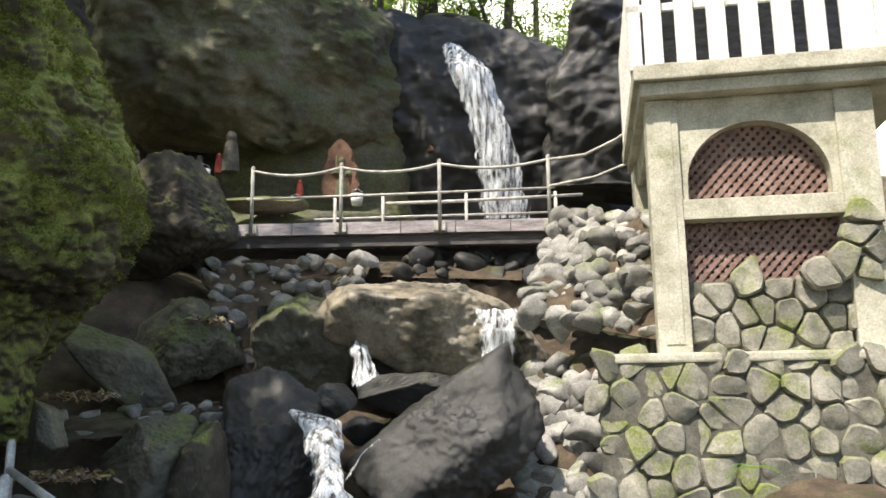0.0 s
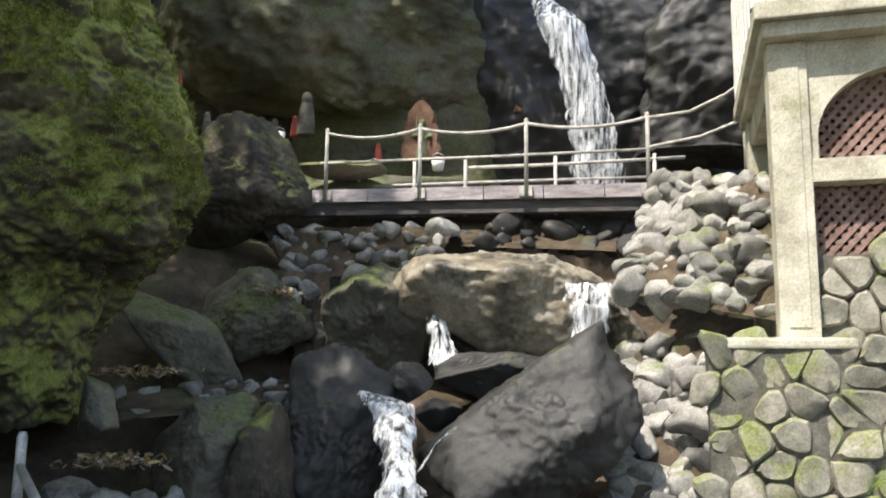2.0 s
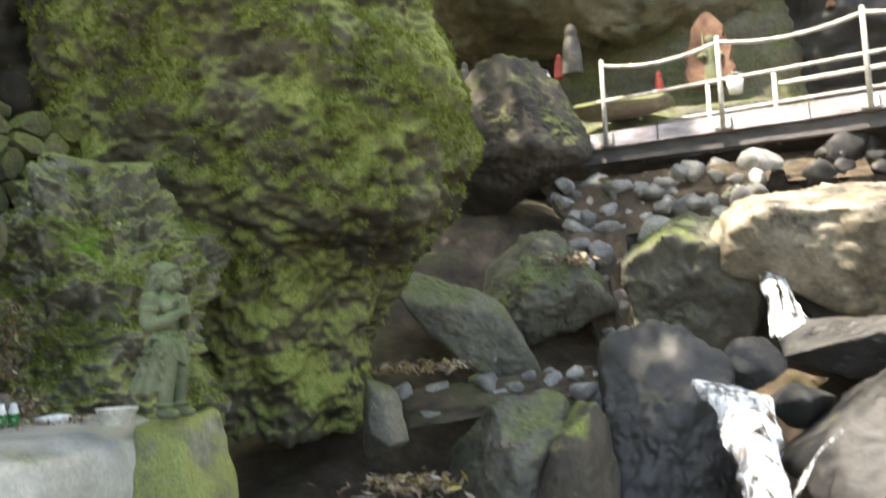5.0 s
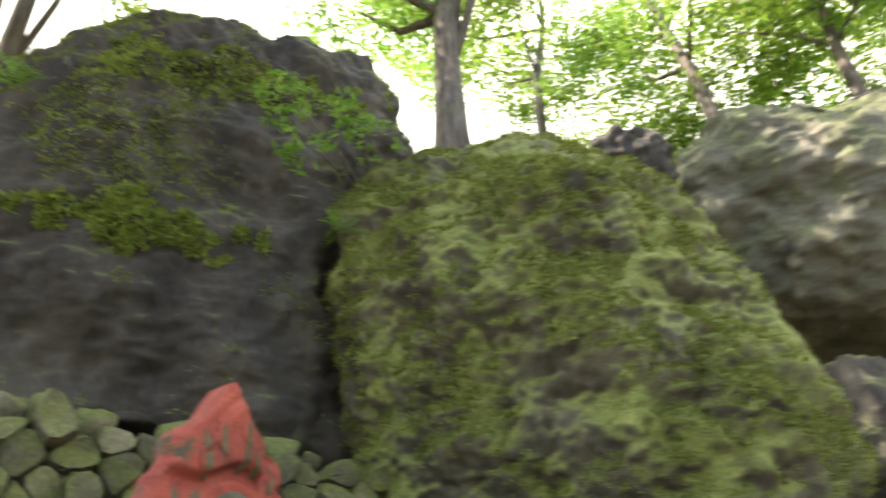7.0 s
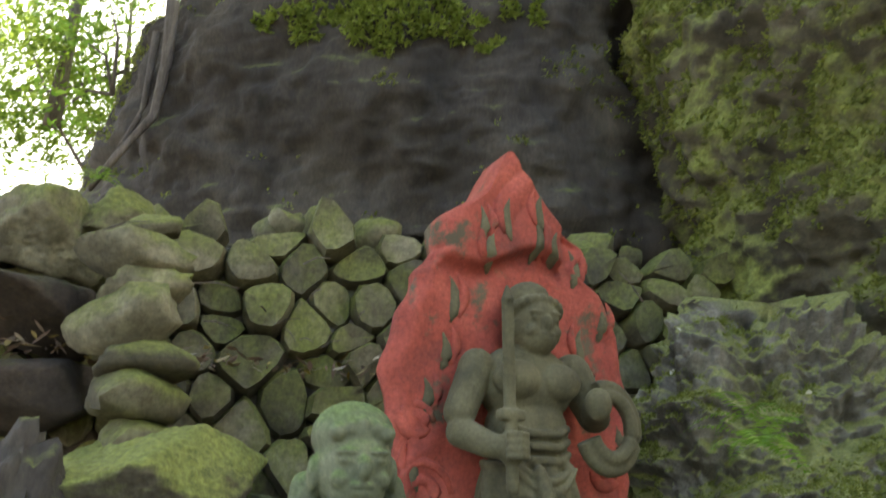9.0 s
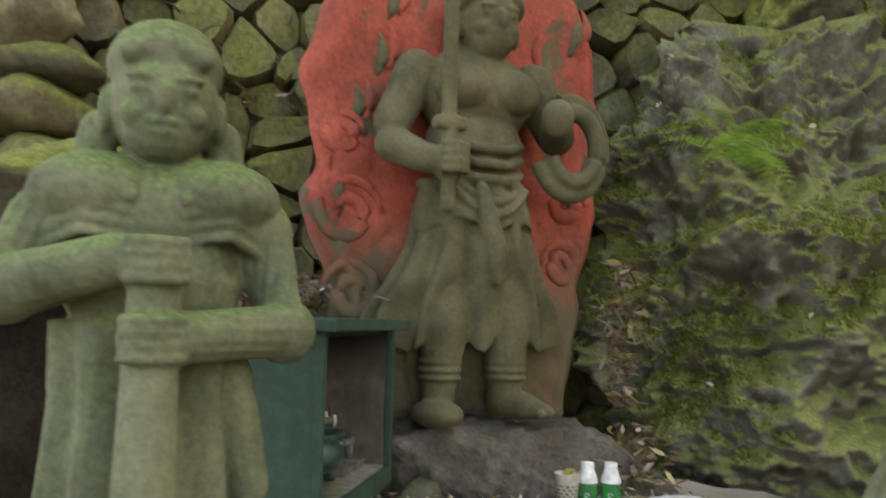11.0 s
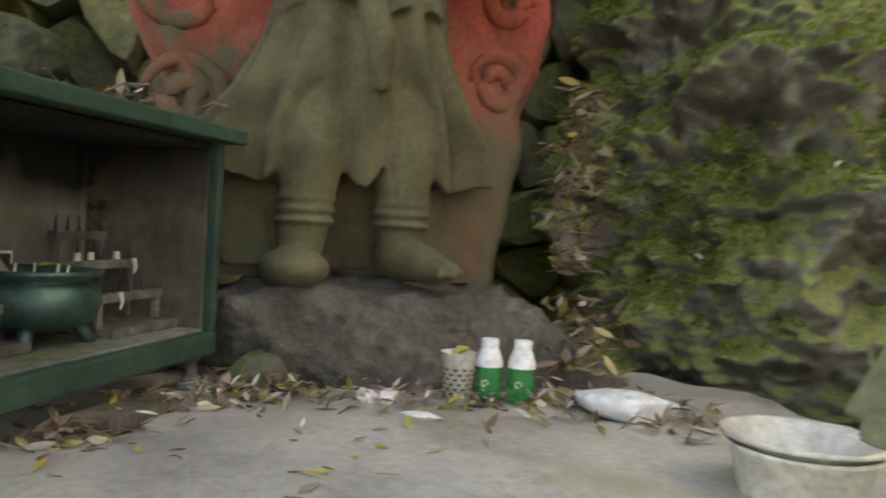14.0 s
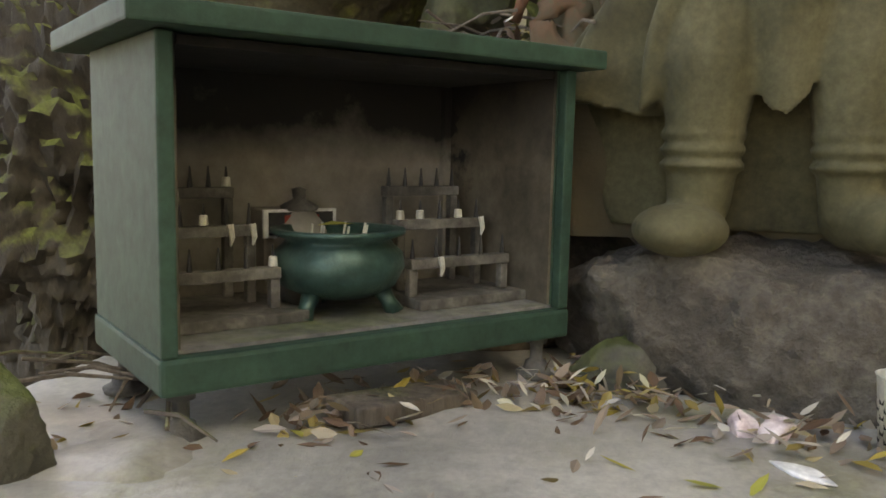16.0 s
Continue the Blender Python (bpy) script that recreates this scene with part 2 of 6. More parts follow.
leaf_pale = leafy("bleached_leaves", [(0.55, 0.5, 0.4), (0.7, 0.66, 0.56), (0.5, 0.48, 0.3)], 0.2, 0.6)
leaf_yellow = leafy("yellowing_leaf", [(0.5, 0.42, 0.08), (0.45, 0.45, 0.1)], 0.3)
# lighter moss colour: skylight on the dark boulder's ledges is put into it
moss_bright = leafy("skylit_moss", [(0.15, 0.2, 0.03), (0.25, 0.32, 0.05), (0.34, 0.4, 0.08)], 0.4, 0.9)
moss_tuft = leafy("moss_tufts", [(0.11, 0.135, 0.025), (0.19, 0.225, 0.042), (0.28, 0.31, 0.07)], 0.35, 0.9)


def glassy(name, color, rough=0.05):
    m = bpy.data.materials.new(name)
    m.use_nodes = True
    b = m.node_tree.nodes["Principled BSDF"]
    b.inputs["Base Color"].default_value, b.inputs["Roughness"].default_value = (*color, 1), rough
    b.inputs["Transmission Weight"].default_value, b.inputs["IOR"].default_value = 0.6, 1.45
    return m


bottle_green = glassy("green_bottle", (0.04, 0.42, 0.13), 0.2)
pool_water = glassy("clear_water", (0.55, 0.6, 0.58), 0.08)


def foam(name, low=0.42, high=0.6):
    m = bpy.data.materials.new(name)
    m.use_nodes = True
    nt = m.node_tree
    b = nt.nodes["Principled BSDF"]
    b.inputs["Base Color"].default_value, b.inputs["Roughness"].default_value = (0.85, 0.89, 0.92, 1), 0.25
    n = noise_of(nt, 13, 6, 0.65, (1, 1, 0.13))
    tr, mx = nt.nodes.new("ShaderNodeBsdfTransparent"), nt.nodes.new("ShaderNodeMixShader")
    nt.links.new(scaled(nt, n.outputs[0], low, high), mx.inputs[0])
    nt.links.new(tr.outputs[0], mx.inputs[1])
    nt.links.new(b.outputs[0], mx.inputs[2])
    nt.links.new(mx.outputs[0], nt.nodes["Material Output"].inputs[0])
    return m


white_water = foam("white_water", 0.4, 0.72)
foam_water = foam("foaming_water", 0.3, 0.55)


# ---- building helpers ----
def mesh_of(name, verts, faces, material, smooth=True):
    me = bpy.data.meshes.new(name)
    me.from_pydata([tuple(v) for v in verts], [], faces)
    if smooth:
        me.polygons.foreach_set("use_smooth", [True] * len(me.polygons))
    me.materials.append(material)
    me.update()
    return me


def thing(name, me, label, category, kind="", group="", at=None):
    ob = new(name, me)
    if at is not None:
        ob.matrix_basis = at
    return tagged(ob, label, category, group, kind)


def base(name, label, category, at, kind="", group=""):
    """An Empty at the base of a thing, to carry its parts."""
    ob = new(name)
    ob.matrix_basis = at
    return tagged(ob, label, category, group, kind)


def part(name, bm, material, parent, label="", smooth=False):
    me = bpy.data.meshes.new(name)
    bm.to_mesh(me)
    bm.free()
    if smooth:
        me.polygons.foreach_set("use_smooth", [True] * len(me.polygons))
    me.materials.append(material)
    ob = new(name, me)
    ob.parent = parent
    if label:
        ob["label"] = label
    return ob


def part_of(name, me, parent, m=None, label=""):
    ob = new(name, me)
    ob.parent = parent
    if m is not None:
        ob.matrix_basis = m
    if label:
        ob["label"] = label
    return ob


def box(x0, x1, y0, y1, z0, z1, bevel=0.0, bm=None):
    own = bmesh.new()
    bmesh.ops.create_cube(own, size=1, matrix=Matrix.LocRotScale(((x0 + x1) / 2, (y0 + y1) / 2, (z0 + z1) / 2), None, (x1 - x0, y1 - y0, z1 - z0)))
    if bevel:
        bmesh.ops.bevel(own, geom=own.edges[:], offset=bevel, segments=2, affect="EDGES", profile=0.6)
    if bm is None:
        return own
    return joined(bm, own)


def joined(bm, own):
    me = bpy.data.meshes.new("piece")
    own.to_mesh(me)
    own.free()
    bm.from_mesh(me)
    bpy.data.meshes.remove(me)
    return bm


def tube(points, radii, sides=8, bm=None, cap=True):
    """A tube through the points, with a radius at each."""
    bm = bm or bmesh.new()
    pts = [Vector(p) for p in points]
    rings = []
    for i, p in enumerate(pts):
        way = (pts[min(i + 1, len(pts) - 1)] - pts[max(i - 1, 0)]).normalized()
        side = way.cross(Vector((0.31, 0.17, 0.93))).normalized() if abs(way.z) < 0.95 else way.cross(Vector((1, 0.1, 0))).normalized()
        other = way.cross(side)
        r = radii[i] if isinstance(radii, (list, tuple)) else radii
        rings.append([bm.verts.new(p + r * (math.cos(a) * side + math.sin(a) * other)) for a in (2 * math.pi * k / sides for k in range(sides))])
    for a, b in zip(rings, rings[1:]):
        for k in range(sides):
            bm.faces.new((a[k], a[(k + 1) % sides], b[(k + 1) % sides], b[k]))
    if cap:
        bm.faces.new(rings[0][::-1])
        bm.faces.new(rings[-1])
    return bm


def lathe(profile, sides=24, bm=None, at=(0, 0, 0)):
    bm = bm or bmesh.new()
    rings = [[bm.verts.new((at[0] + r * math.cos(a), at[1] + r * math.sin(a), at[2] + z)) for a in (2 * math.pi * k / sides for k in range(sides))] for r, z in profile]
    for a, b in zip(rings, rings[1:]):
        for k in range(sides):
            bm.faces.new((a[k], a[(k + 1) % sides], b[(k + 1) % sides], b[k]))
    return bm


def fbm(v, octaves=5, rough=0.55):
    return noise.fractal(v, 1.0 - rough + 0.35, 2.1, octaves, noise_basis="PERLIN_ORIGINAL")


_spheres = {}


def unit_sphere(level):
    if level not in _spheres:
        bm = bmesh.new()
        bmesh.ops.create_icosphere(bm, subdivisions=level, radius=1)
        bm.verts.index_update()
        _spheres[level] = ([v.co.copy() for v in bm.verts], [[v.index for v in f.verts] for f in bm.faces])
        bm.free()
    return _spheres[level]


def rock_mesh(name, size, material, seed=0, level=5, planes=14, rough=0.12, scale=1.6, flat_top=None, sharp=14, faces_at=None):
    """A broken boulder: a ball cut by planes, with rounded edges and a rough skin."""
    rnd = random.Random(seed)
    cuts = []
    for _ in range(planes):
        n = Vector((rnd.gauss(0, 1), rnd.gauss(0, 1), rnd.gauss(0, 0.8))).normalized()
        cuts.append((n, rnd.uniform(0.62, 0.95)))
    if faces_at:
        cuts = [(Vector(n).normalized(), d) for n, d in faces_at]
    if flat_top:
        cuts.append((Vector((rnd.uniform(-0.15, 0.15), rnd.uniform(-0.15, 0.15), 1)).normalized(), flat_top))
    dirs, faces = unit_sphere(level)
    normals, limits = np.array([c[0] for c in cuts]), np.array([c[1] for c in cuts])
    d = np.array(dirs)
    inv = np.maximum(d @ normals.T, 0.02) / limits
    r = 1 / (np.power((inv ** sharp).sum(1), 1 / sharp) + 0.08)
    r = np.minimum(r, 1.9 if faces_at else 1.25)
    off = Vector((seed * 3.7, seed * 1.3, seed * 2.1))
    big = max(size)
    verts = []
    for v, k in zip(dirs, r):
        p = Vector((v.x * size[0], v.y * size[1], v.z * size[2])) * float(k)
        q = p / big * scale
        n = fbm(q * 1.5 + off, 4) * rough + abs(fbm(q * 5 + off, 4)) * rough * 0.5 + fbm(q * 13 + off, 3) * rough * 0.2
        verts.append(p + v * n * min(size))
    me = mesh_of(name, verts, faces, material)
    me.set_sharp_from_angle(angle=radians(55))
    return me


def loft_rock(name, levels, yaw, material, seed=0, around=160, up=120, rough=0.3, scale=0.8, power=2.6, shelf=0.0, fine=0.05, cap=0.05, ridge=0.7, grit=5.0):
    """A large boulder from a few cross-sections (z, x, y, half width, half depth), with a rough, ledged skin."""
    levels = sorted(levels)
    zs = np.array([l[0] for l in levels])
    cols = np.array([l[1:] for l in levels])
    zz = np.linspace(zs[0], zs[-1], up)
    # smooth run through the levels
    sm = np.array([np.interp(zz, zs, cols[:, k]) for k in range(4)]).T
    ker = np.ones(7) / 7
    pad = np.vstack([np.repeat(sm[:1], 3, 0), sm, np.repeat(sm[-1:], 3, 0)])
    sm = np.array([np.convolve(pad[:, k], ker, "valid") for k in range(4)]).T
    ca, sa = math.cos(radians(yaw)), math.sin(radians(yaw))
    off = Vector((seed * 2.3, seed * 5.1, seed * 1.7))
    verts = []
    for z, (cx, cy, rx, ry) in zip(zz, sm):
        for k in range(around):
            a = 2 * math.pi * k / around
            c, s = math.cos(a), math.sin(a)
            den = (abs(c) ** power + abs(s) ** power) ** (-1 / power)
            lx, ly = rx * c * den, ry * s * den
            verts.append(Vector((cx + ca * lx - sa * ly, cy + sa * lx + ca * ly, z)))
    faces = [(j * around + k, j * around + (k + 1) % around, (j + 1) * around + (k + 1) % around, (j + 1) * around + k) for j in range(up - 1) for k in range(around)]
    c0, c1 = len(verts), len(verts) + 1
    verts += [sum(verts[:around], Vector()) / around, sum(verts[-around:], Vector()) / around + Vector((0, 0, cap))]
    last = (up - 1) * around
    faces += [(c0, (k + 1) % around, k) for k in range(around)] + [(c1, last + k, last + (k + 1) % around) for k in range(around)]
    me = mesh_of(name, verts, faces, material)
    outs = [v.normal.copy() for v in me.vertices]
    flat = np.empty(len(verts) * 3)
    for i, (p, out) in enumerate(zip(verts, outs)):
        q = p * scale
        n = fbm(q + off, 4) * rough + (0.3 - abs(fbm(q * 2.1 + off, 4))) * rough * ridge
        if shelf:
            n += shelf * noise.noise(Vector((q.x * 0.9, q.y * 0.9, q.z * 3)) + off)
        n += fine * fbm(p * grit + off, 4) - fine * 0.8 * abs(fbm(p * grit * 2.2 + off, 2))
        flat[3 * i:3 * i + 3] = p + out * n
    me.vertices.foreach_set("co", flat)
    me.update()
    return me


stone_kinds = {}


def stone_kind(material, seed):
    """Small stones share a few meshes for each material."""
    key = (material.name, seed)
    if key not in stone_kinds:
        stone_kinds[key] = rock_mesh("stone", (1, 1, 1), material, 40 + seed * 7, 3, 12, 0.07, 1.6, sharp=34)
    return stone_kinds[key]


def put_stone(parent, material, place, size, rnd, name="stone", flat=0.75):
    m = Matrix.LocRotScale(place, Euler((rnd.uniform(-0.4, 0.4), rnd.uniform(-0.4, 0.4), rnd.uniform(0, 6.28))),
                           (size * rnd.uniform(0.85, 1.25), size * rnd.uniform(0.75, 1.05), size * flat * rnd.uniform(0.8, 1.15)))
    return part_of(name, stone_kind(material, rnd.randrange(7)), parent, m)


# ---- ground ----
def smooth(a, b, x):
    t = min(1, max(0, (x - a) / (b - a)))
    return t * t * (3 - 2 * t)


STREAM = [(-40, -3), (2, -1.6), (6.5, -1.35), (8.2, -1.2), (9.8, -0.7), (11.2, 0.6), (12.5, 1.7), (14.0, 2.9), (17.6, 3.2), (19.0, 7.4), (26, 8.4), (60, 13), (400, 60)]


def ground_z(x, y):
    bed = float(np.interp(y, [s[0] for s in STREAM], [s[1] for s in STREAM]))
    away = smooth(2.3, 4.8, abs(x - 2.3 - 0.04 * y))
    bank_left = float(np.interp(y, [-40, 0, 3, 6, 9, 11, 13, 17, 22, 60, 400], [-0.6, -0.4, 0.0, -0.5, 0.4, 1.8, 3.4, 4.2, 7.7, 13, 60]))
    bank_right = float(np.interp(y, [-40, 4, 8, 11, 14, 18, 22, 60, 400], [-1.2, -1.2, 0.2, 1.8, 3.7, 5.0, 8.0, 13, 60]))
    bank = bank_left if x < 2.3 else bank_right
    z = bed + (bank - bed) * away
    # terrace behind the dry-stone wall, and the hill beyond it
    terrace = smooth(-3.2, -4.0, x) * smooth(0.0, 2.5, y) * (1 - smooth(7, 9, y))
    z = z + (2.45 - z) * terrace
    z += smooth(-5.5, -14, x) * smooth(-20, 0, y) * 3.5
    # trodden path with its rise towards the altar
    path = -0.38 + 0.45 * smooth(0.7, 1.7, y) - 0.1 * smooth(3.0, 5.0, y)
    on = (1 - smooth(3.6, 4.5, y if x > -0.2 else y - 1.2)) * (1 - smooth(3.0, 4.2, x)) * smooth(-2.6, -2.0, x)
    return z + (path - z) * on


def build_ground():
    xs = np.concatenate([np.linspace(-300, -30, 14), np.linspace(-26, 26, 150), np.linspace(30, 300, 14)])
    ys = np.concatenate([np.linspace(-300, -30, 12), np.linspace(-24, 45, 190), np.linspace(50, 400, 16)])
    verts = []
    for y in ys:
        for x in xs:
            z = ground_z(x, y)
            if abs(x) < 27 and -25 < y < 46:
                z += 0.10 * fbm(Vector((x, y, 0)) * 0.9, 5) + 0.03 * fbm(Vector((x, y, 3)) * 5, 3)
            verts.append((x, y, z))
    n = len(xs)
    faces = [(j * n + i, j * n + i + 1, (j + 1) * n + i + 1, (j + 1) * n + i) for j in range(len(ys) - 1) for i in range(n - 1)]
    thing("ground", mesh_of("ground", verts, faces, litter_ground), "brown woodland slope of soil and leaf litter", "ground", "structure")


build_ground()

def backdrop():
    m = bpy.data.materials.new("bright_haze")
    m.use_nodes = True
    b = m.node_tree.nodes["Principled BSDF"]
    b.inputs["Base Color"].default_value = (0.6, 0.62, 0.55, 1)
    b.inputs["Emission Color"].default_value, b.inputs["Emission Strength"].default_value = (0.93, 1.0, 0.86, 1), 0.6
    verts, n = [], 60
    for z in (-10, 190):
        verts += [(110 * math.cos(radians(30 + 190 * k / n)), 110 * math.sin(radians(30 + 190 * k / n)), z) for k in range(n + 1)]
    faces = [(k, k + 1, n + 2 + k, n + 1 + k) for k in range(n)]
    thing("backdrop", mesh_of("backdrop", verts, faces, m), "bright hazy sky beyond the wood", "sky", "structure")


backdrop()

# ---- big boulders ----
def boulder(name, place, size, material, seed, label, level=6, rot=(0, 0, 0), category="boulder", **more):
    more = {"rough": 0.085, "sharp": 26, "planes": 12} | more
    me = rock_mesh(name, size, material, seed, level, **more)
    return thing(name, me, label, category, at=pose(*place, *rot))


def big_rock(name, levels, yaw, material, seed, label, **more):
    return thing(name, loft_rock(name, levels, yaw, material, seed, **more), label, "boulder")


mossy = big_rock("mossy_boulder", [(7.1, -3.44, 8.53, 0.25, 0.3), (6.95, -3.38, 8.48, 0.74, 0.55), (6.66, -3.26, 8.3, 1.05, 0.8), (6.01, -2.97, 7.94, 1.38, 1.1), (5.41, -2.67, 7.78, 1.5, 1.3), (5.0, -2.54, 7.75, 1.58, 1.36), (4.45, -2.42, 7.75, 1.64, 1.38), (4.03, -2.32, 7.8, 1.68, 1.36), (3.53, -2.2, 7.9, 1.7, 1.34), (3.09, -2.2, 8.0, 1.72, 1.33), (2.59, -2.3, 8.13, 1.65, 1.25), (2.1, -2.45, 8.26, 1.39, 1.04), (1.7, -2.56, 8.33, 1.17, 0.88), (1.3, -2.62, 8.41, 1.05, 0.79), (0.71, -2.69, 8.55, 1.05, 0.79)],
                 21.5, rock_moss, 3, "huge boulder thickly covered with green moss", around=420, up=360, rough=0.2, scale=0.7, fine=0.07, grit=3.4, power=2.2)
dark = big_rock("dark_boulder", [(8.9, -5.97, 6.2, 0.3, 0.3), (8.75, -5.92, 6.25, 0.72, 0.7), (8.5, -5.87, 6.33, 1.1, 1.05), (8.2, -5.81, 6.42, 1.45, 1.35), (7.9, -5.7, 6.6, 1.85, 1.6), (7.45, -5.74, 6.55, 2.2, 1.85), (6.75, -5.87, 6.4, 2.5, 2.0), (6.3, -5.94, 6.32, 2.55, 2.05), (5.7, -6.06, 6.2, 2.7, 2.1), (5.15, -6.12, 6.13, 2.75, 2.1), (4.6, -6.18, 6.1, 2.78, 2.1), (3.6, -6.23, 6.1, 2.75, 2.05)],
                58.0, rock_dark, 8, "huge dark boulder with moss ledges above the dry-stone wall", around=420, up=320, rough=0.24, scale=0.6, fine=0.055, ridge=0.35, grit=2.6, power=2.3)
cave = big_rock("cave_boulder", [(11.09, -1.91, 15.54, 0.92, 0.55), (10.87, -1.43, 15.85, 1.95, 1.17), (10.39, -1.12, 16.22, 2.78, 1.67), (9.86, -0.7, 16.66, 3.46, 2.08), (9.14, -0.62, 17.08, 3.78, 2.27), (8.3, -0.42, 17.59, 3.95, 2.37), (7.47, -0.17, 18.13, 3.84, 2.3), (7.04, 0.33, 18.55, 3.32, 1.99)],
                22.6, rock_grey, 5, "huge grey boulder overhanging a dark cave", around=300, up=220, rough=0.42, scale=0.4, shelf=0.0, fine=0.08, grit=1.3, ridge=0.4)
big_rock("cave_face_rock", [(9.6, 0.2, 18.2, 1.5, 0.7), (9.1, 0.27, 18.1, 1.78, 0.9), (8.4, 0.53, 18.0, 2.15, 1.0), (7.6, 0.78, 17.95, 2.36, 1.0), (6.8, 0.98, 17.95, 2.46, 1.0), (5.0, 1.06, 18.0, 2.44, 1.0)],
         -1.3, rock_grey, 7, "pale grey rock face beside the cave mouth, behind the far carving", around=220, up=160, rough=0.18, scale=0.5, fine=0.05, grit=1.5, ridge=0.4, power=3.0)
overhang = big_rock("waterfall_cliff", [(10.32, 3.03, 17.66, 1.76, 0.79), (9.86, 3.78, 17.75, 2.64, 1.19), (9.2, 4.19, 17.87, 2.91, 1.31), (8.27, 4.81, 18.05, 3.25, 1.46), (7.21, 5.5, 18.24, 3.38, 1.52), (6.15, 5.98, 18.44, 3.45, 1.55), (5.09, 6.19, 18.64, 3.52, 1.58)],
                    -0.1, rock_wet, 11, "dark wet cliff behind the waterfall", around=220, up=140, rough=0.36, scale=0.45, shelf=0.0, fine=0.045, ridge=0.3, grit=1.2)
big_rock("side_cliff", [(9.94, 7.61, 15.19, 0.89, 0.44), (9.24, 7.8, 15.32, 1.18, 0.59), (8.31, 7.63, 15.49, 1.36, 0.68), (7.16, 7.52, 15.71, 1.48, 0.74), (5.65, 7.47, 15.99, 1.53, 0.77)],
         -0.1, rock_wet, 14, "dark cliff face beside the pavilion", around=160, up=110, rough=0.34, scale=0.5, fine=0.045, ridge=0.3, grit=1.2)
big_rock("cave_back_rock", [(9.0, -1.55, 18.92, 3.63, 1.45), (7.88, -1.25, 19.13, 3.91, 1.56), (6.49, -1.1, 19.39, 4.05, 1.62), (5.23, -1.09, 19.63, 4.05, 1.62)],
         -0.1, rock_dark, 15, "dark rock at the back of the cave", around=120, up=60, rough=0.3)
big_rock("gap_boulder", [(9.93, -3.58, 12.48, 0.44, 0.26), (9.71, -3.6, 12.59, 0.75, 0.45), (9.15, -3.74, 12.82, 0.73, 0.44), (8.1, -3.87, 13.32, 0.73, 0.44), (6.7, -4.12, 13.95, 0.68, 0.41)],
         22.6, rock_dark, 16, "dark mossy boulder filling the gap between larger rocks", around=120, up=80, rough=0.25, fine=0.05)
big_rock("ledge_rock", [(2.81, -2.64, 6.39, 0.32, 0.2), (2.62, -2.64, 6.39, 0.5, 0.32), (2.4, -2.65, 6.38, 0.62, 0.39), (2.08, -2.63, 6.4, 0.69, 0.43), (1.71, -2.63, 6.4, 0.75, 0.47), (1.39, -2.63, 6.4, 0.75, 0.48), (1.07, -2.62, 6.42, 0.73, 0.47), (0.7, -2.6, 6.44, 0.72, 0.46)],
         52.9, rock_ledge, 19, "rough mossy rock ledge beside the red flame carving", around=400, up=360, rough=0.2, scale=1.9, fine=0.075, ridge=0.55, grit=5.0)

# ---- boulders of the stream ----
B = boulder
B("leaning_boulder", (1.0, 11.789, 2.016), (0.804, 0.8, 1.016), rock_slope, 21, "tall leaning grey boulder beside the upper cascade", rot=(0, 8, 20))
B("lip_boulder", (3.368, 11.731, 2.327), (1.566, 1.1, 0.931), rock_tan, 22, "broad flat-topped boulder under the bridge, wet and rust-stained", flat_top=0.7, rot=(0, 4, 10))
B("front_boulder", (3.3, 9.0, 0.62), (1, 1, 1), rock_wet, 23, "large wet grey boulder in the stream", rough=0.06,
  faces_at=[((-0.58, 0.0, 0.81), 0.66), ((0.95, 0.0, 0.3), 1.16), ((0.66, 0.0, -0.75), 0.72), ((-0.61, 0.0, -0.79), 1.2), ((-0.25, -0.85, 0.45), 0.62), ((0.25, -0.9, -0.35), 0.8), ((0.5, -0.75, 0.3), 0.95), ((0, 1, 0), 0.9), ((-0.7, -0.6, 0.1), 1.15)])
B("cascade_boulder", (0.93, 9.5, 0.3), (0.78, 0.8, 0.98), rock_wet, 24, "dark wet boulder beside the lower cascade")
B("leaning_slab", (-1.086, 10.238, 1.599), (1.103, 0.7, 0.478), rock_slope, 25, "mossy slab leaning against the slope", rot=(10, 38, 0))
B("olive_boulder", (-0.377, 11.187, 1.963), (0.765, 0.7, 0.805), rock_slope, 26, "olive-grey boulder on the stream bank", rot=(0, 30, 0))
B("bank_boulder", (-0.108, 8.415, 0.468), (0.537, 0.6, 0.597), rock_slope, 27, "mossy boulder among bank stones")
B("round_boulder", (-1.121, 12.806, 4.182), (1.18, 0.9, 0.991), rock_dark, 28, "rounded mossy boulder below the cave mouth", rot=(0, 18, 0))
B("stream_rock", (1.742, 9.925, 1.105), (0.354, 0.35, 0.269), rock_wet, 29, "small dark rock splitting the stream", level=5)
B("stream_rock", (2.144, 9.677, 0.8), (0.261, 0.3, 0.192), rock_wet, 30, "small dark rock splitting the stream", level=5)
B("middle_boulder", (2.982, 10.714, 1.237), (0.84, 0.6, 0.382), rock_wet, 31, "low dark boulder behind the front boulder")
B("shadow_boulder", (1.726, 12.374, 2.151), (0.533, 0.5, 0.755), rock_wet, 32, "narrow dark boulder between larger ones")
B("channel_rock", (3.473, 12.034, 1.796), (1.033, 0.6, 0.516), rock_wet, 39, "dark rock under the lip of the cascade")
B("flat_rock", (0.87, 6.319, -0.856), (0.676, 0.5, 0.328), rock_slope, 33, "flat grey-green rock at the edge of the pool", flat_top=0.6)
B("pool_rock", (2.54, 6.74, -0.963), (0.818, 0.7, 0.387), rock_wet, 34, "wet dark rock below the pool")
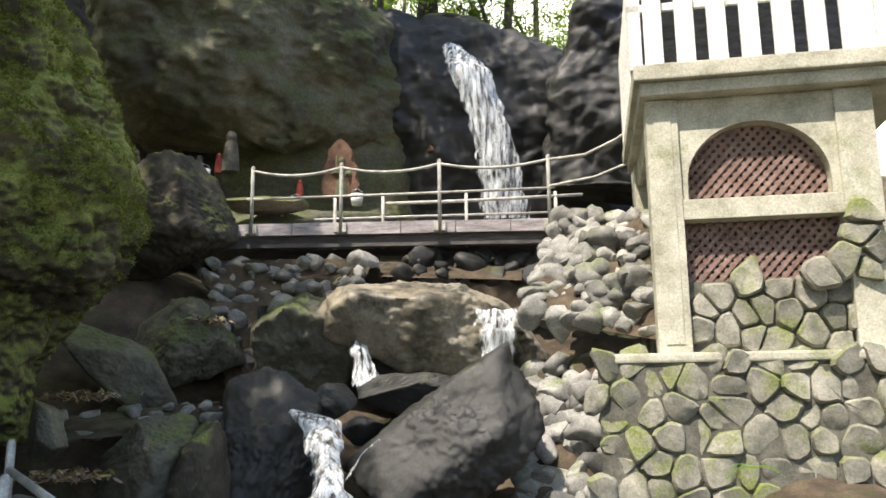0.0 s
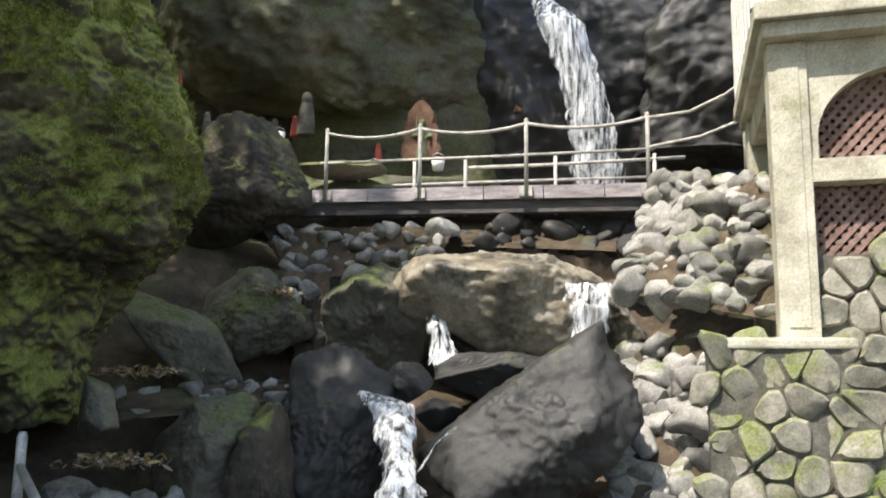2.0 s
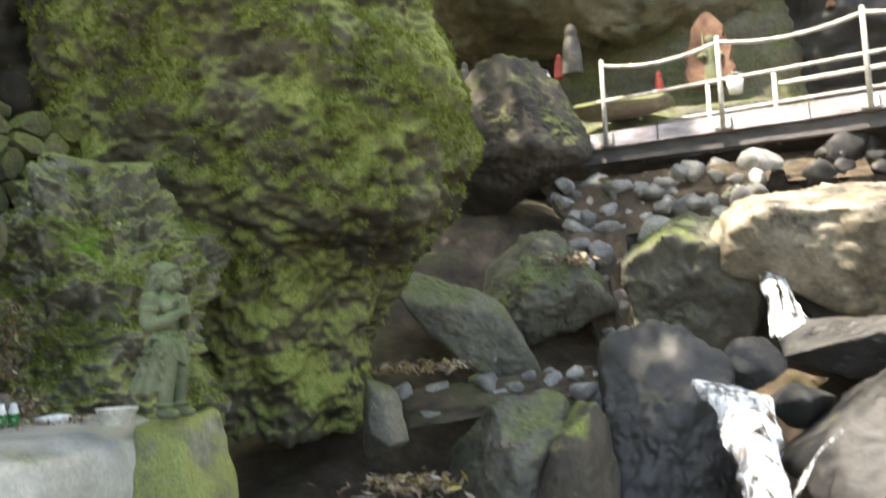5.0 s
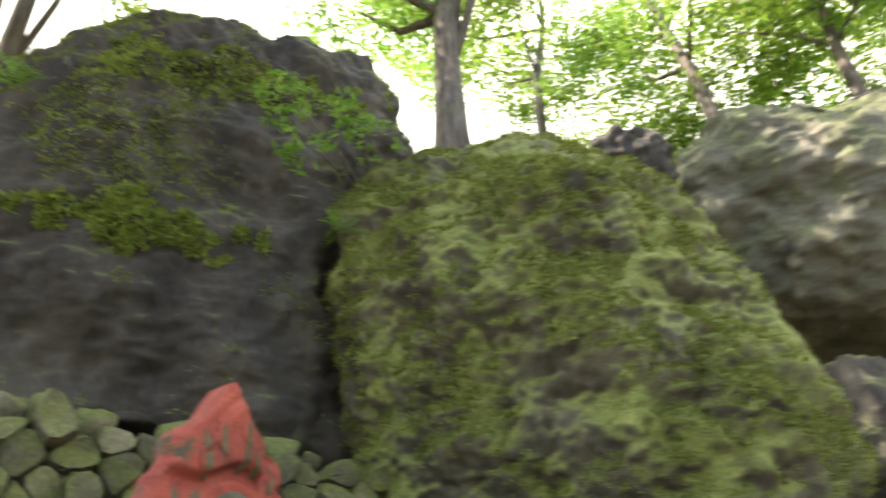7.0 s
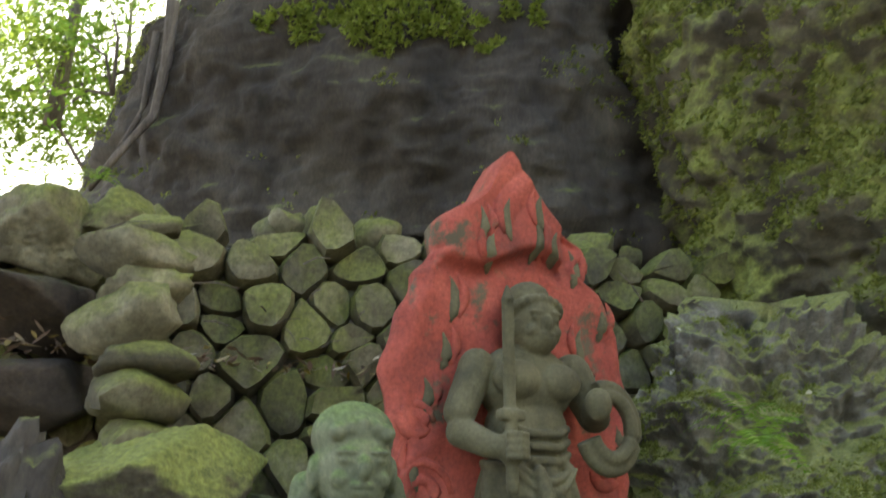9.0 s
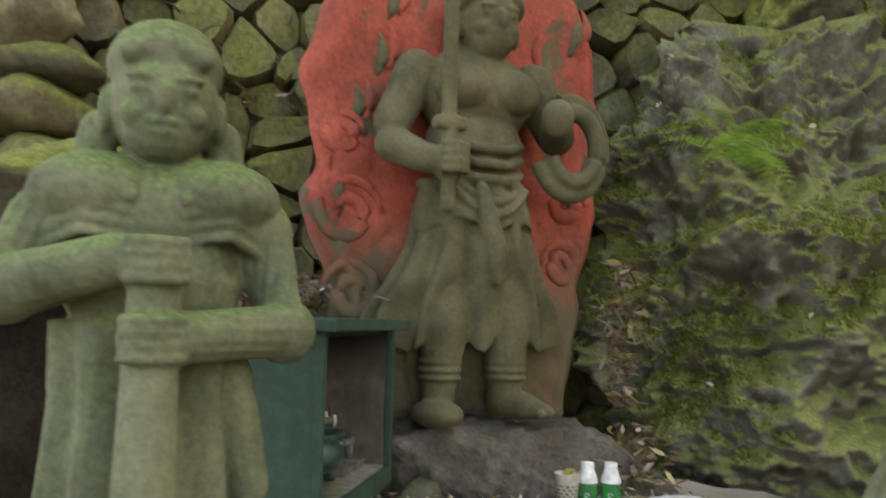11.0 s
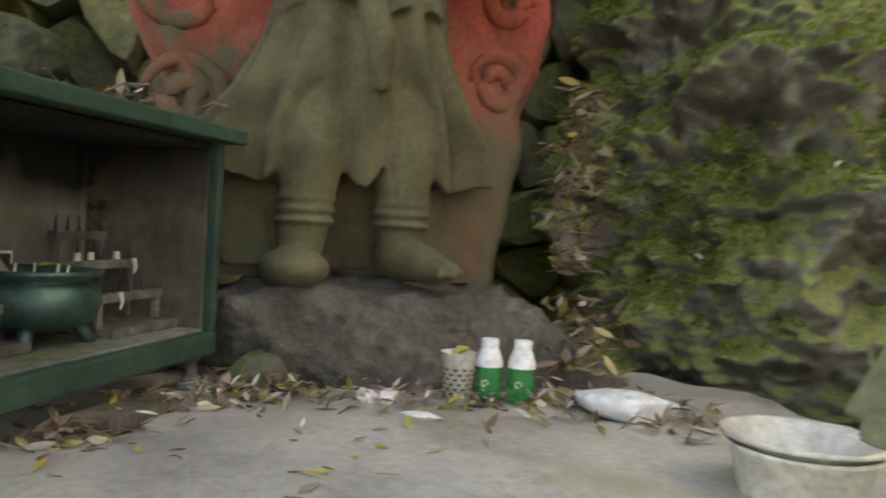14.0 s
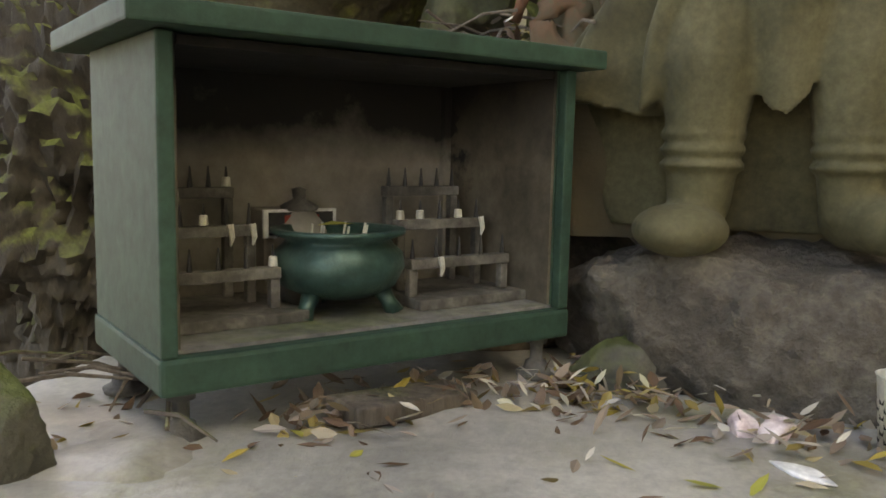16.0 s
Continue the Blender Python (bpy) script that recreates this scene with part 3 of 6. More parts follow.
B("shelf_rock", (2.77, 7.077, -0.538), (0.677, 0.45, 0.153), rock_wet, 35, "thin flat rock shelf under the front boulder", rot=(0, 10, 0))
B("corner_boulder", (3.072, 6.577, -1.012), (0.208, 0.3, 0.208), rock_slope, 36, "mossy rock beside the pool")
B("dark_bank_boulder", (0.276, 8.42, 0.017), (0.527, 0.6, 0.777), rock_dark, 37, "dark boulder under the mossy bank")
B("edge_slab", (-1.143, 7.948, 0.83), (0.211, 0.3, 0.422), rock_slope, 38, "upright mossy slab at the foot of the huge boulder", rot=(0, -12, 0))


# ---- water ----
def sheet(points, widths, across, bulge=0.1, seed=0, rows=40, cols=14):
    """A falling sheet of water through the points, with rough waves."""
    pts = np.array(points, float)
    s = np.linspace(0, len(pts) - 1, rows)
    verts = []
    for v in s:
        c = [float(np.interp(v, range(len(pts)), pts[:, k])) for k in range(3)]
        w = float(np.interp(v, range(len(widths)), widths)) * (0.9 + 0.35 * noise.noise(Vector((v * 3.1, seed, 0.5))))
        for k in range(cols):
            u = k / (cols - 1) * 2 - 1
            p = Vector(c) + Vector(across) * u * w / 2
            n = noise.noise(Vector((p.x * 5, p.y * 5, p.z * 1.6 + seed)))
            verts.append(p + Vector((n * 0.06, -bulge * (1 - u * u) + n * 0.1, noise.noise(p * 7) * 0.03)))
    return verts, [(j * cols + k, j * cols + k + 1, (j + 1) * cols + k + 1, (j + 1) * cols + k) for j in range(rows - 1) for k in range(cols - 1)]


def fall(name, layers, label):
    verts, faces = [], []
    for v, f in layers:
        faces += [tuple(i + len(verts) for i in q) for q in f]
        verts += v
    return thing(name, mesh_of(name, verts, faces, white_water), label, "waterfall", "structure")


X = (1, 0, 0)
fall("waterfall", [sheet([(4.019, 15.955, 9.112), (4.383, 15.488, 8.347), (4.778, 15.503, 7.177), (5.004, 15.579, 6.232), (5.188, 15.803, 5.037)], [0.472, 1.003, 0.885, 1.003, 1.062], X, 0.15, k * 4.4) for k in range(2)],
     "white waterfall pouring over the dark cliff")
fall("waterfall", [sheet([(2.065, 11.41, 2.41), (2.106, 11.099, 1.899), (2.213, 10.897, 1.346)], [0.144, 0.279, 0.439], X, 0.1, k * 3.1) for k in range(2)],
     "narrow white cascade between two boulders")
fall("waterfall", [sheet([(4.162, 10.791, 2.458), (4.15, 10.652, 2.118), (4.085, 10.636, 1.659)], [0.611, 0.611, 0.458], X, 0.08, k * 3.1 + 1) for k in range(2)],
     "thin sunlit veil of water over a rock lip")
fall("waterfall", [sheet([(1.307, 9.344, 1.024), (1.665, 9.063, 0.866), (1.786, 8.649, 0.371), (1.844, 8.232, -0.076), (1.785, 7.608, -0.482), (1.717, 7.288, -0.796)], [0.179, 0.531, 0.389, 0.475, 0.849, 1.069], X, 0.15, k * 2.7 + 5, 60, 20) for k in range(2)],
     "foaming lower cascade running into the pool")
fall("waterfall", [sheet([(3.081, 9.28, 1.13), (2.593, 8.829, 0.833), (2.15, 8.479, 0.449), (1.92, 8.245, 0.086)], [0.175, 0.228, 0.222, 0.214], (0.6, 0, 0.7), 0.05, 9)],
     "thin run of water along the edge of the front boulder")


def pool():
    c = Vector((1.78, 7.089, -0.879))
    verts, faces, n = [], [], 40
    for j in range(n):
        for i in range(n):
            u, v = i / (n - 1) * 2 - 1, j / (n - 1) * 2 - 1
            x, y = u * math.sqrt(1 - v * v / 2) * 1.25, v * math.sqrt(1 - u * u / 2) * 1.0
            verts.append((c.x + x, c.y + y, c.z - 0.03 + 0.015 * noise.noise(Vector((x * 5, y * 5, 1))) + 0.008 * noise.noise(Vector((x * 14, y * 14, 2)))))
    faces = [(j * n + i, j * n + i + 1, (j + 1) * n + i + 1, (j + 1) * n + i) for j in range(n - 1) for i in range(n - 1)]
    fv = [(c.x + 0.1 + (x - c.x) * 0.6, c.y + 0.35 + (y - c.y) * 0.6, z + 0.02 + 0.03 * noise.noise(Vector((x * 9, y * 9, 0)))) for x, y, z in verts]
    thing("foam", mesh_of("foam", fv, faces, foam_water), "white foam where the cascade meets the pool", "water", "structure")
    thing("water", mesh_of("water", verts, faces, pool_water), "clear shallow pool below the cascade", "water", "structure")


pool()


# ---- rubble banks ----
def rubble(name, label, corners, size, count, material, seed, depth=0.5, along=None):
    """Loose stones heaped over the patch between four corners (lower left, lower right, upper right, upper left)."""
    rnd = random.Random(seed)
    a, b, c, d = [Vector(p) for p in corners]
    bed = base(name, label, "rubble", Matrix.Translation((0, 0, 0)))
    cols = max(1, round(math.sqrt(count * (b - a).length / max(0.1, (d - a).length))))
    rows = max(1, round(count / cols))
    for j in range(rows):
        for i in range(cols):
            u, v = (i + rnd.uniform(0.15, 0.85)) / cols, (j + rnd.uniform(0.2, 0.8)) / rows
            p = (a * (1 - u) + b * u) * (1 - v) + (d * (1 - u) + c * u) * v
            put_stone(bed, material, p + Vector((0, rnd.uniform(0, depth), 0)), size * rnd.choice((0.6, 0.8, 1, 1, 1.3, 1.6)), rnd)
    # packed smaller stones and soil behind
    bm = bmesh.new()
    n = 12
    grid = [[bm.verts.new(((a * (1 - i / n) + b * i / n) * (1 - j / n) + (d * (1 - i / n) + c * i / n) * j / n) + Vector((0, 0.25 * size + 0.1 + 0.15 * noise.noise(Vector((i * 0.7, j * 0.7, seed))), 0.0))) for i in range(n + 1)] for j in range(n + 1)]
    for j in range(n):
        for i in range(n):
            bm.faces.new((grid[j][i], grid[j][i + 1], grid[j + 1][i + 1], grid[j + 1][i]))
    part("packed_earth", bm, litter_ground, bed, smooth=True)
    return bed


rubble("rubble_bank", "stacked grey stones under the end of the bridge", ((-0.103, 12.079, 2.636), (1.987, 12.243, 2.851), (2.331, 12.71, 3.618), (-0.831, 12.722, 3.546)), 0.16, 75, stone_loose, 1)
rubble("rubble_bank", "grey stones stacked beside the leaning boulder", ((0.111, 11.305, 1.334), (0.553, 11.29, 1.417), (0.437, 11.963, 2.714), (-0.517, 11.948, 2.792)), 0.15, 22, stone_loose, 2)
rubble("rubble_bank", "sunlit rubble heaped beside the bridge abutment", ((4.538, 10.309, 2.317), (6.109, 9.171, 1.879), (6.699, 10.405, 3.981), (5.533, 12.383, 4.283)), 0.215, 120, stone_loose, 3)
rubble("rubble_bank", "pale sunlit stones beside the masonry wall", ((3.998, 8.675, -0.522), (5.119, 8.359, -0.473), (5.548, 10.094, 1.756), (4.752, 10.632, 1.646)), 0.21, 100, stone_loose, 4)
rubble("rubble_bank", "grey rounded stones stacked along the lower bank", ((-0.76, 6.486, -1.155), (0.428, 6.773, -1.201), (-0.19, 7.78, -0.071), (-1.576, 7.682, 0.056)), 0.17, 110, stone_loose, 5)
rubble("rubble_bank", "small stones on the leaf-strewn bank", ((-1.125, 8.373, 0.695), (0.388, 9.362, 0.85), (0.299, 9.714, 1.143), (-1.527, 9.135, 0.969)), 0.1, 36, stone_loose, 6)
rubble("rubble_bank", "rubble in the stream bed under the bridge", ((2.426, 12.77, 3.299), (5.634, 12.585, 3.204), (5.771, 13.484, 3.84), (2.421, 13.488, 3.812)), 0.2, 26, rock_wet, 7)
rubble("rubble_bank", "leaf-strewn stones at the foot of the masonry wall", ((3.058, 6.774, -1.082), (4.525, 6.687, -0.984), (4.967, 7.947, -0.443), (3.559, 8.04, -0.513)), 0.1, 30, rock_slope, 8)


# ---- footbridge ----
P1, P4 = Vector((0.088, 13.598, 4.301)), Vector((5.47, 12.896, 4.259))
bridge_dir = Vector((P4.x - P1.x, P4.y - P1.y, 0)).normalized()
bridge_len = (P4 - P1).length


def footbridge():
    yaw = math.degrees(math.atan2(bridge_dir.y, bridge_dir.x))
    b = base("footbridge", "narrow timber footbridge with pale rails over the stream", "bridge", pose(P1.x, P1.y, P1.z, 0, 0, yaw))
    L, W = bridge_len, 1.5
    rnd = random.Random(5)
    for k in range(6):
        x0, x1 = -0.25 + (L + 0.55) * k / 6, -0.25 + (L + 0.55) * (k + 1) / 6 - 0.012
        part("edge_board", box(x0, x1, -0.06, 0.0, -0.16, 0.06 + rnd.uniform(-0.01, 0.01), 0.008), wood_board, b)
    for y in (0.02, W - 0.2):
        part("beam", box(-0.45, L + 0.5, y, y + 0.16, -0.38, -0.17, 0.015), wood_dark, b)
    n = 34
    for k in range(n):
        x = -0.25 + (L + 0.55) * k / n
        part("plank", box(x, x + (L + 0.55) / n - 0.012, 0.004, W, 0.0 + rnd.uniform(0, 0.008), 0.045, 0.004), wood_board, b)
    fr = [0.0, 0.303, 0.635, 1.0]
    for i, f in enumerate(fr):
        h = 1.1 + 0.1 * f
        post = part("post", tube([(L * f, -0.1, -0.15), (L * f, -0.1, h - 0.02), (L * f, -0.1, h)], [0.035, 0.035, 0.02], 12), rail_pale, b, smooth=True)
        part("bracket", box(L * f - 0.12, L * f + 0.1, -0.11, -0.066, -0.13, 0.05, 0.008), rail_pale, b, "pale metal bracket")
        part("finial", lathe([(0.0, h + 0.06), (0.03, h + 0.04), (0.042, h), (0.03, h - 0.03)], 12, at=(L * f, -0.1, 0)), rail_pale, b, smooth=True)
    for f in (0.03, 0.23, 0.41, 0.72, 1.05):
        part("post", tube([(L * f, W, -0.15), (L * f, W, 0.98)], 0.035, 10), rail_pale, b, smooth=True)
    # sagging top rope and the rails
    for a, c in zip(fr, fr[1:]):
        pts = [(L * (a + (c - a) * s / 10), -0.1, 1.06 + 0.1 * (a + (c - a) * s / 10) - 0.12 * 4 * (s / 10) * (1 - s / 10)) for s in range(11)]
        part("rope", tube(pts, 0.028, 8), rail_pale, b, smooth=True)
    part("rail", tube([(-0.1, -0.1, 0.52), (L * 0.5, -0.1, 0.56), (L * 1.02, -0.1, 0.62)], 0.026, 8), rail_pale, b, smooth=True)
    part("rail", tube([(-0.1, W, 0.48), (L * 0.5, W, 0.52), (L * 1.12, W, 0.55)], 0.026, 8), rail_pale, b, smooth=True)
    part("rail", tube([(L * 0.42, W, 0.8), (L * 0.7, W, 0.82), (L * 1.15, W, 0.9)], 0.035, 8), rail_pale, b, smooth=True)
    part("rope", tube([(L, -0.1, 1.15), (L * 1.12, -0.25, 1.18), (L * 1.22, -0.4, 1.4), (L * 1.32, -0.6, 1.75)], 0.028, 8), rail_pale, b, smooth=True)
    part("rope", tube([(L, -0.1, 0.65), (L * 1.15, -0.3, 0.75), (L * 1.32, -0.6, 1.05)], 0.026, 8), rail_pale, b, smooth=True)
    part("post", tube([(L * 1.27, -0.4, -0.2), (L * 1.27, -0.4, 1.85)], 0.035, 10), rail_pale, b, smooth=True)
    return b


footbridge()


# ---- masonry wall and pavilion ----
def fitted_stones(x0, x1, z0, z1, size, seed, long=1.25, jitter=0.42):
    """Outlines of irregular stones that fit one another over a wall face: each is the patch nearest to its own centre."""
    rnd = random.Random(seed)
    rows, cols = max(1, round((z1 - z0) / size)), max(1, round((x1 - x0) / (size * long)))
    dz, dx = (z1 - z0) / rows, (x1 - x0) / cols
    seeds = [(x0 + (i + 0.5 + (0.25 if j % 2 else -0.25) + rnd.uniform(-jitter, jitter)) * dx, z0 + (j + 0.5 + rnd.uniform(-jitter, jitter)) * dz) for j in range(-1, rows + 1) for i in range(-1, cols + 1)]
    out = []
    for a, (px, pz) in enumerate(seeds):
        poly = [(px - 2 * dx, pz - 2 * dz), (px + 2 * dx, pz - 2 * dz), (px + 2 * dx, pz + 2 * dz), (px - 2 * dx, pz + 2 * dz)]
        for b, (qx, qz) in enumerate(seeds):
            if a == b or abs(qx - px) > 4 * dx or abs(qz - pz) > 4 * dz:
                continue
            nx, nz = qx - px, qz - pz
            lim = (nx * (px + qx) + nz * (pz + qz)) / 2
            cut = []
            for (ax, az), (bx, bz) in zip(poly, poly[1:] + poly[:1]):
                da, db = nx * ax + nz * az - lim, nx * bx + nz * bz - lim
                if da <= 0:
                    cut.append((ax, az))
                if (da < 0) != (db < 0):
                    t = da / (da - db)
                    cut.append((ax + (bx - ax) * t, az + (bz - az) * t))
            poly = cut
            if len(poly) < 3:
                break
        if len(poly) < 3:
            continue
        cx, cz = sum(p[0] for p in poly) / len(poly), sum(p[1] for p in poly) / len(poly)
        if x0 < cx < x1 and z0 < cz < z1:
            out.append((cx, cz, poly))
    return out


def fitted_stone(cx, cz, poly, rnd, gap, proud, worn=0.15):
    """One bedded stone with rounded corners and a swelling, slightly tilted face towards -y."""
    soft = []
    for (ax, az), (bx, bz) in zip(poly, poly[1:] + poly[:1]):
        if math.hypot(bx - ax, bz - az) > 0.02:
            soft += [(ax + (bx - ax) * worn, az + (bz - az) * worn), (bx + (ax - bx) * worn, bz + (az - bz) * worn)]
    reach = max(0.05, sum(math.hypot(x - cx, z - cz) for x, z in soft) / len(soft))
    k0 = 1 - gap / reach
    tx, tz, n = rnd.uniform(-0.24, 0.24), rnd.uniform(-0.24, 0.24), len(soft)
    verts = []
    for k, y in ((k0, 0.07), (k0 * 0.99, -proud * 0.45), (k0 * 0.84, -proud)):
        for x, z in soft:
            w = 1 + rnd.uniform(-0.05, 0.05)
            dx, dz = (x - cx) * k * w, (z - cz) * k * w
            verts.append((dx, y + (tx * dx + tz * dz + rnd.uniform(-0.012, 0.012) if y < 0 else 0), dz))
    verts.append((0, -proud * rnd.uniform(0.85, 1.25), 0))
    faces = [(r * n + i, r * n + (i + 1) % n, (r + 1) * n + (i + 1) % n, (r + 1) * n + i) for r in range(2) for i in range(n)]
    faces += [(2 * n + i, 2 * n + (i + 1) % n, 3 * n) for i in range(n)]
    return verts, faces


def masonry(parent, x0, x1, z0, z1, material, size, seed, y=0.0, skip=None, gap=0.009, proud=0.065, long=1.2, worn=0.15):
    """Irregular stones bedded in a wall face that looks towards -y, each a piece of its own."""
    rnd = random.Random(seed)
    for cx, cz, poly in fitted_stones(x0, x1, z0, z1, size, seed, long):
        if skip and skip(cx, cz):
            continue
        v, f = fitted_stone(cx, cz, poly, rnd, gap, proud * rnd.uniform(0.5, 1.5), worn)
        me = mesh_of("stone", v, f, material)
        me.set_sharp_from_angle(angle=radians(38))
        part_of("stone", me, parent, Matrix.Translation((cx, y + rnd.uniform(-0.02, 0.03), cz)))


PIL = Vector((5.795, 8.496, 1.65))
PAV = -15.0
pav = pose(PIL.x, PIL.y, PIL.z, 0, 0, PAV)
wall_base = base("wall_right", "rubble masonry retaining wall with mossy stones", "wall", pav, "structure")
part("core", box(-0.75, 6.0, -0.12, 4.5, -4.2, -0.12), mortar, wall_base)
masonry(wall_base, -0.8, 4.2, -3.6, -0.02, stone_wall, 0.3, 4, y=-0.1, gap=0.004, worn=0.2)
part("ledge", box(-0.72, 6.0, -0.16, 0.6, -0.12, -0.004, 0.03), concrete_old, wall_base, "worn concrete ledge")


def pavilion():
    b = base("pavilion", "raised stone and concrete pavilion with arched lattice openings", "building", pav @ Matrix.Diagonal((1, 1, 1.09, 1)))
    T = 3.0
    part("pillar", box(0, 0.40, 0.05, 0.45, 0, T, 0.012), concrete_old, b)
    part("pillar_face", box(0.09, 0.31, 0.036, 0.05, 0.1, T - 0.1, 0.004), concrete_old, b)
    part("pillar", box(2.3, 2.75, 0.05, 0.45, 0, T, 0.012), concrete_old, b)
    part("pillar", box(0, 0.40, 2.9, 3.3, 0, T, 0.012), concrete_old, b)
    # front panel with the arched opening
    cx, r, spring = 1.34, 0.86, 1.98
    bm = bmesh.new()
    arc = [(cx + r * math.cos(a), spring + 0.82 * r * math.sin(a)) for a in (math.pi * k / 24 for k in range(25))]
    loop = [(0.4, T), (2.3, T), (2.3, 1.772), (cx + r, 1.772)] + arc + [(cx - r, 1.772), (0.4, 1.772)]
    vs = [bm.verts.new((x, 0.1, z)) for x, z in loop]
    f = bm.faces.new(vs)
    ex = bmesh.ops.extrude_face_region(bm, geom=[f])
    bmesh.ops.translate(bm, verts=[v for v in ex["geom"] if isinstance(v, bmesh.types.BMVert)], vec=(0, 0.25, 0))
    bmesh.ops.recalc_face_normals(bm, faces=bm.faces)
    part("arch_panel", bm, concrete_old, b)
    part("crossbar", box(0.4, 2.3, 0.06, 0.36, 1.53, 1.77, 0.012), concrete_old, b)
    for z0, z1 in ((0.82, 1.53), (1.772, 2.72)):
        la = part("lattice", box(0.42, 2.28, 0.335, 0.35, z0, z0 + 0.03), lattice_brown, b, "brown painted diagonal lattice")
        for s in (-1, 1):
            n = 18
            for k in range(-8, n + 8):
                x = 0.42 + k * 0.125
                h = z1 - z0
                xa, xb = x, x + s * h
                lo, hi = 0.42, 2.28
                pts = []
                for q in (0, 1):
                    pts.append((xa + (xb - xa) * q, z0 + h * q))
                (ax, az), (bx, bz) = pts
                if max(ax, bx) < lo or min(ax, bx) > hi:
                    continue
                def clip(x1, z1_, x2, z2_):
                    t0, t1 = 0.0, 1.0
                    dx = x2 - x1
                    for edge, sign in ((lo, 1), (hi, -1)):
                        if dx:
                            t = (edge - x1) / dx
                            if sign * dx > 0:
                                t0 = max(t0, t)
                            else:
                                t1 = min(t1, t)
                    return t0, t1
                t0, t1 = clip(ax, az, bx, bz)
                if t1 - t0 < 0.02:
                    continue
                p0, p1 = (ax + (bx - ax) * t0, az + (bz - az) * t0), (ax + (bx - ax) * t1, az + (bz - az) * t1)
                w = 0.025
                d = Vector((p1[0] - p0[0], 0, p1[1] - p0[1])).normalized()
                nrm = Vector((-d.z, 0, d.x)) * w
                y0, y1 = (0.30, 0.315) if s > 0 else (0.3155, 0.33)
                bm = bmesh.new()
                c = [Vector((p0[0], 0, p0[1])) + nrm, Vector((p0[0], 0, p0[1])) - nrm, Vector((p1[0], 0, p1[1])) - nrm, Vector((p1[0], 0, p1[1])) + nrm]
                lo_v, hi_v = [bm.verts.new(v + Vector((0, y0, 0))) for v in c], [bm.verts.new(v + Vector((0, y1, 0))) for v in c]
                bm.faces.new(lo_v[::-1]), bm.faces.new(hi_v)
                for q in range(4):
                    bm.faces.new((lo_v[q], lo_v[(q + 1) % 4], hi_v[(q + 1) % 4], hi_v[q]))
                part("bar", bm, lattice_brown, la)
    part("infill", box(0.4, 2.3, 0.22, 0.5, 0, 0.82), mortar, b, "mortar bed behind rubble masonry")
    masonry(b, 0.42, 2.4, 0.02, 0.9, stone_wall, 0.3, 9, y=0.2)
    masonry(b, 1.75, 2.7, 0.75, 1.7, stone_wall, 0.3, 10, y=0.02, skip=lambda x, z: z > 0.6 + (x - 1.6) * 1.3)
    # left side
    part("side_beam", box(0.05, 0.3, 0.45, 2.9, T - 0.35, T, 0.01), concrete_old, b)
    part("side_panel", box(0.1, 0.25, 0.452, 2.898, 0, 1.2, 0.01), concrete_old, b)
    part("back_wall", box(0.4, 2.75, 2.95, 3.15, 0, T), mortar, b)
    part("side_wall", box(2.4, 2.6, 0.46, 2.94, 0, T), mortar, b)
    # cornice and deck
    part("cornice", box(-0.07, 3.4, -0.14, 3.4, T + 0.004, T + 0.16, 0.015), concrete_old, b)
    part("deck_slab", box(-0.14, 3.5, -0.24, 3.5, T + 0.164, T + 0.36, 0.02), concrete_old, b)
    x = 0.03
    while x < 3.2:
        part("slat", box(x, x + 0.235, -0.12, -0.06, T + 0.364, T + 1.75, 0.01), paint_white, b)
        x += 0.40
    for k in range(8):
        part("slat", box(-0.14, -0.08, 0.1 + k * 0.4, 0.33 + k * 0.4, T + 0.364, T + 1.75, 0.01), paint_white, b)
    part("rail", box(-0.16, 3.3, -0.055, 0.0, T + 1.1, T + 1.2, 0.01), paint_white, b)
    part("rail", box(-0.16, 3.3, -0.16, 0.02, T + 1.754, T + 1.84, 0.01), paint_white, b)
    part("corner_post", box(-0.16, 0.0, -0.055, 0.1, T + 0.364, T + 4.4, 0.01), paint_white, b)
    part("corner_post", box(3.1, 3.3, -0.055, 0.1, T + 0.364, T + 4.4, 0.01), paint_white, b)
    part("inner_wall", box(0.2, 3.3, 2.6, 2.7, T + 0.364, T + 4.4), wood_dark, b)
    part("roof", box(-0.7, 4.0, -0.8, 4.0, T + 4.404, T + 4.6, 0.02), wood_dark, b)
    return b


pavilion()


# ---- dry-stone wall behind the flame carving ----
def dry_wall(name, label, a, b_, z0, z1, size, material, seed, thick=0.35):
    a, b_ = Vector(a), Vector(b_)
    d = b_ - a
    yaw = math.degrees(math.atan2(d.y, d.x))
    w = base(name, label, "wall", pose(a.x, a.y, z0, 0, 0, yaw), "structure")
    Lw, H = math.hypot(d.x, d.y), z1 - z0
    part("core", box(0, Lw, 0.06, thick, 0, H - 0.12), mortar, w)
    rnd = random.Random(seed)
    masonry(w, 0, Lw, 0, H, material, size, seed, y=0.05, gap=-0.004, proud=0.14, long=1.7, worn=0.24)
    for k in range(int(Lw / (size * 1.5))):
        m = Matrix.LocRotScale((rnd.uniform(0, Lw), 0.2, H + rnd.uniform(0, 0.06)), Euler((rnd.uniform(-0.4, 0.4), rnd.uniform(-0.4, 0.4), rnd.uniform(0, 6))), Vector((1.2, 0.8, 0.9)) * size * rnd.uniform(0.5, 1.0))
        part_of("stone", stone_kind(material, rnd.randrange(7)), w, m)
    return w


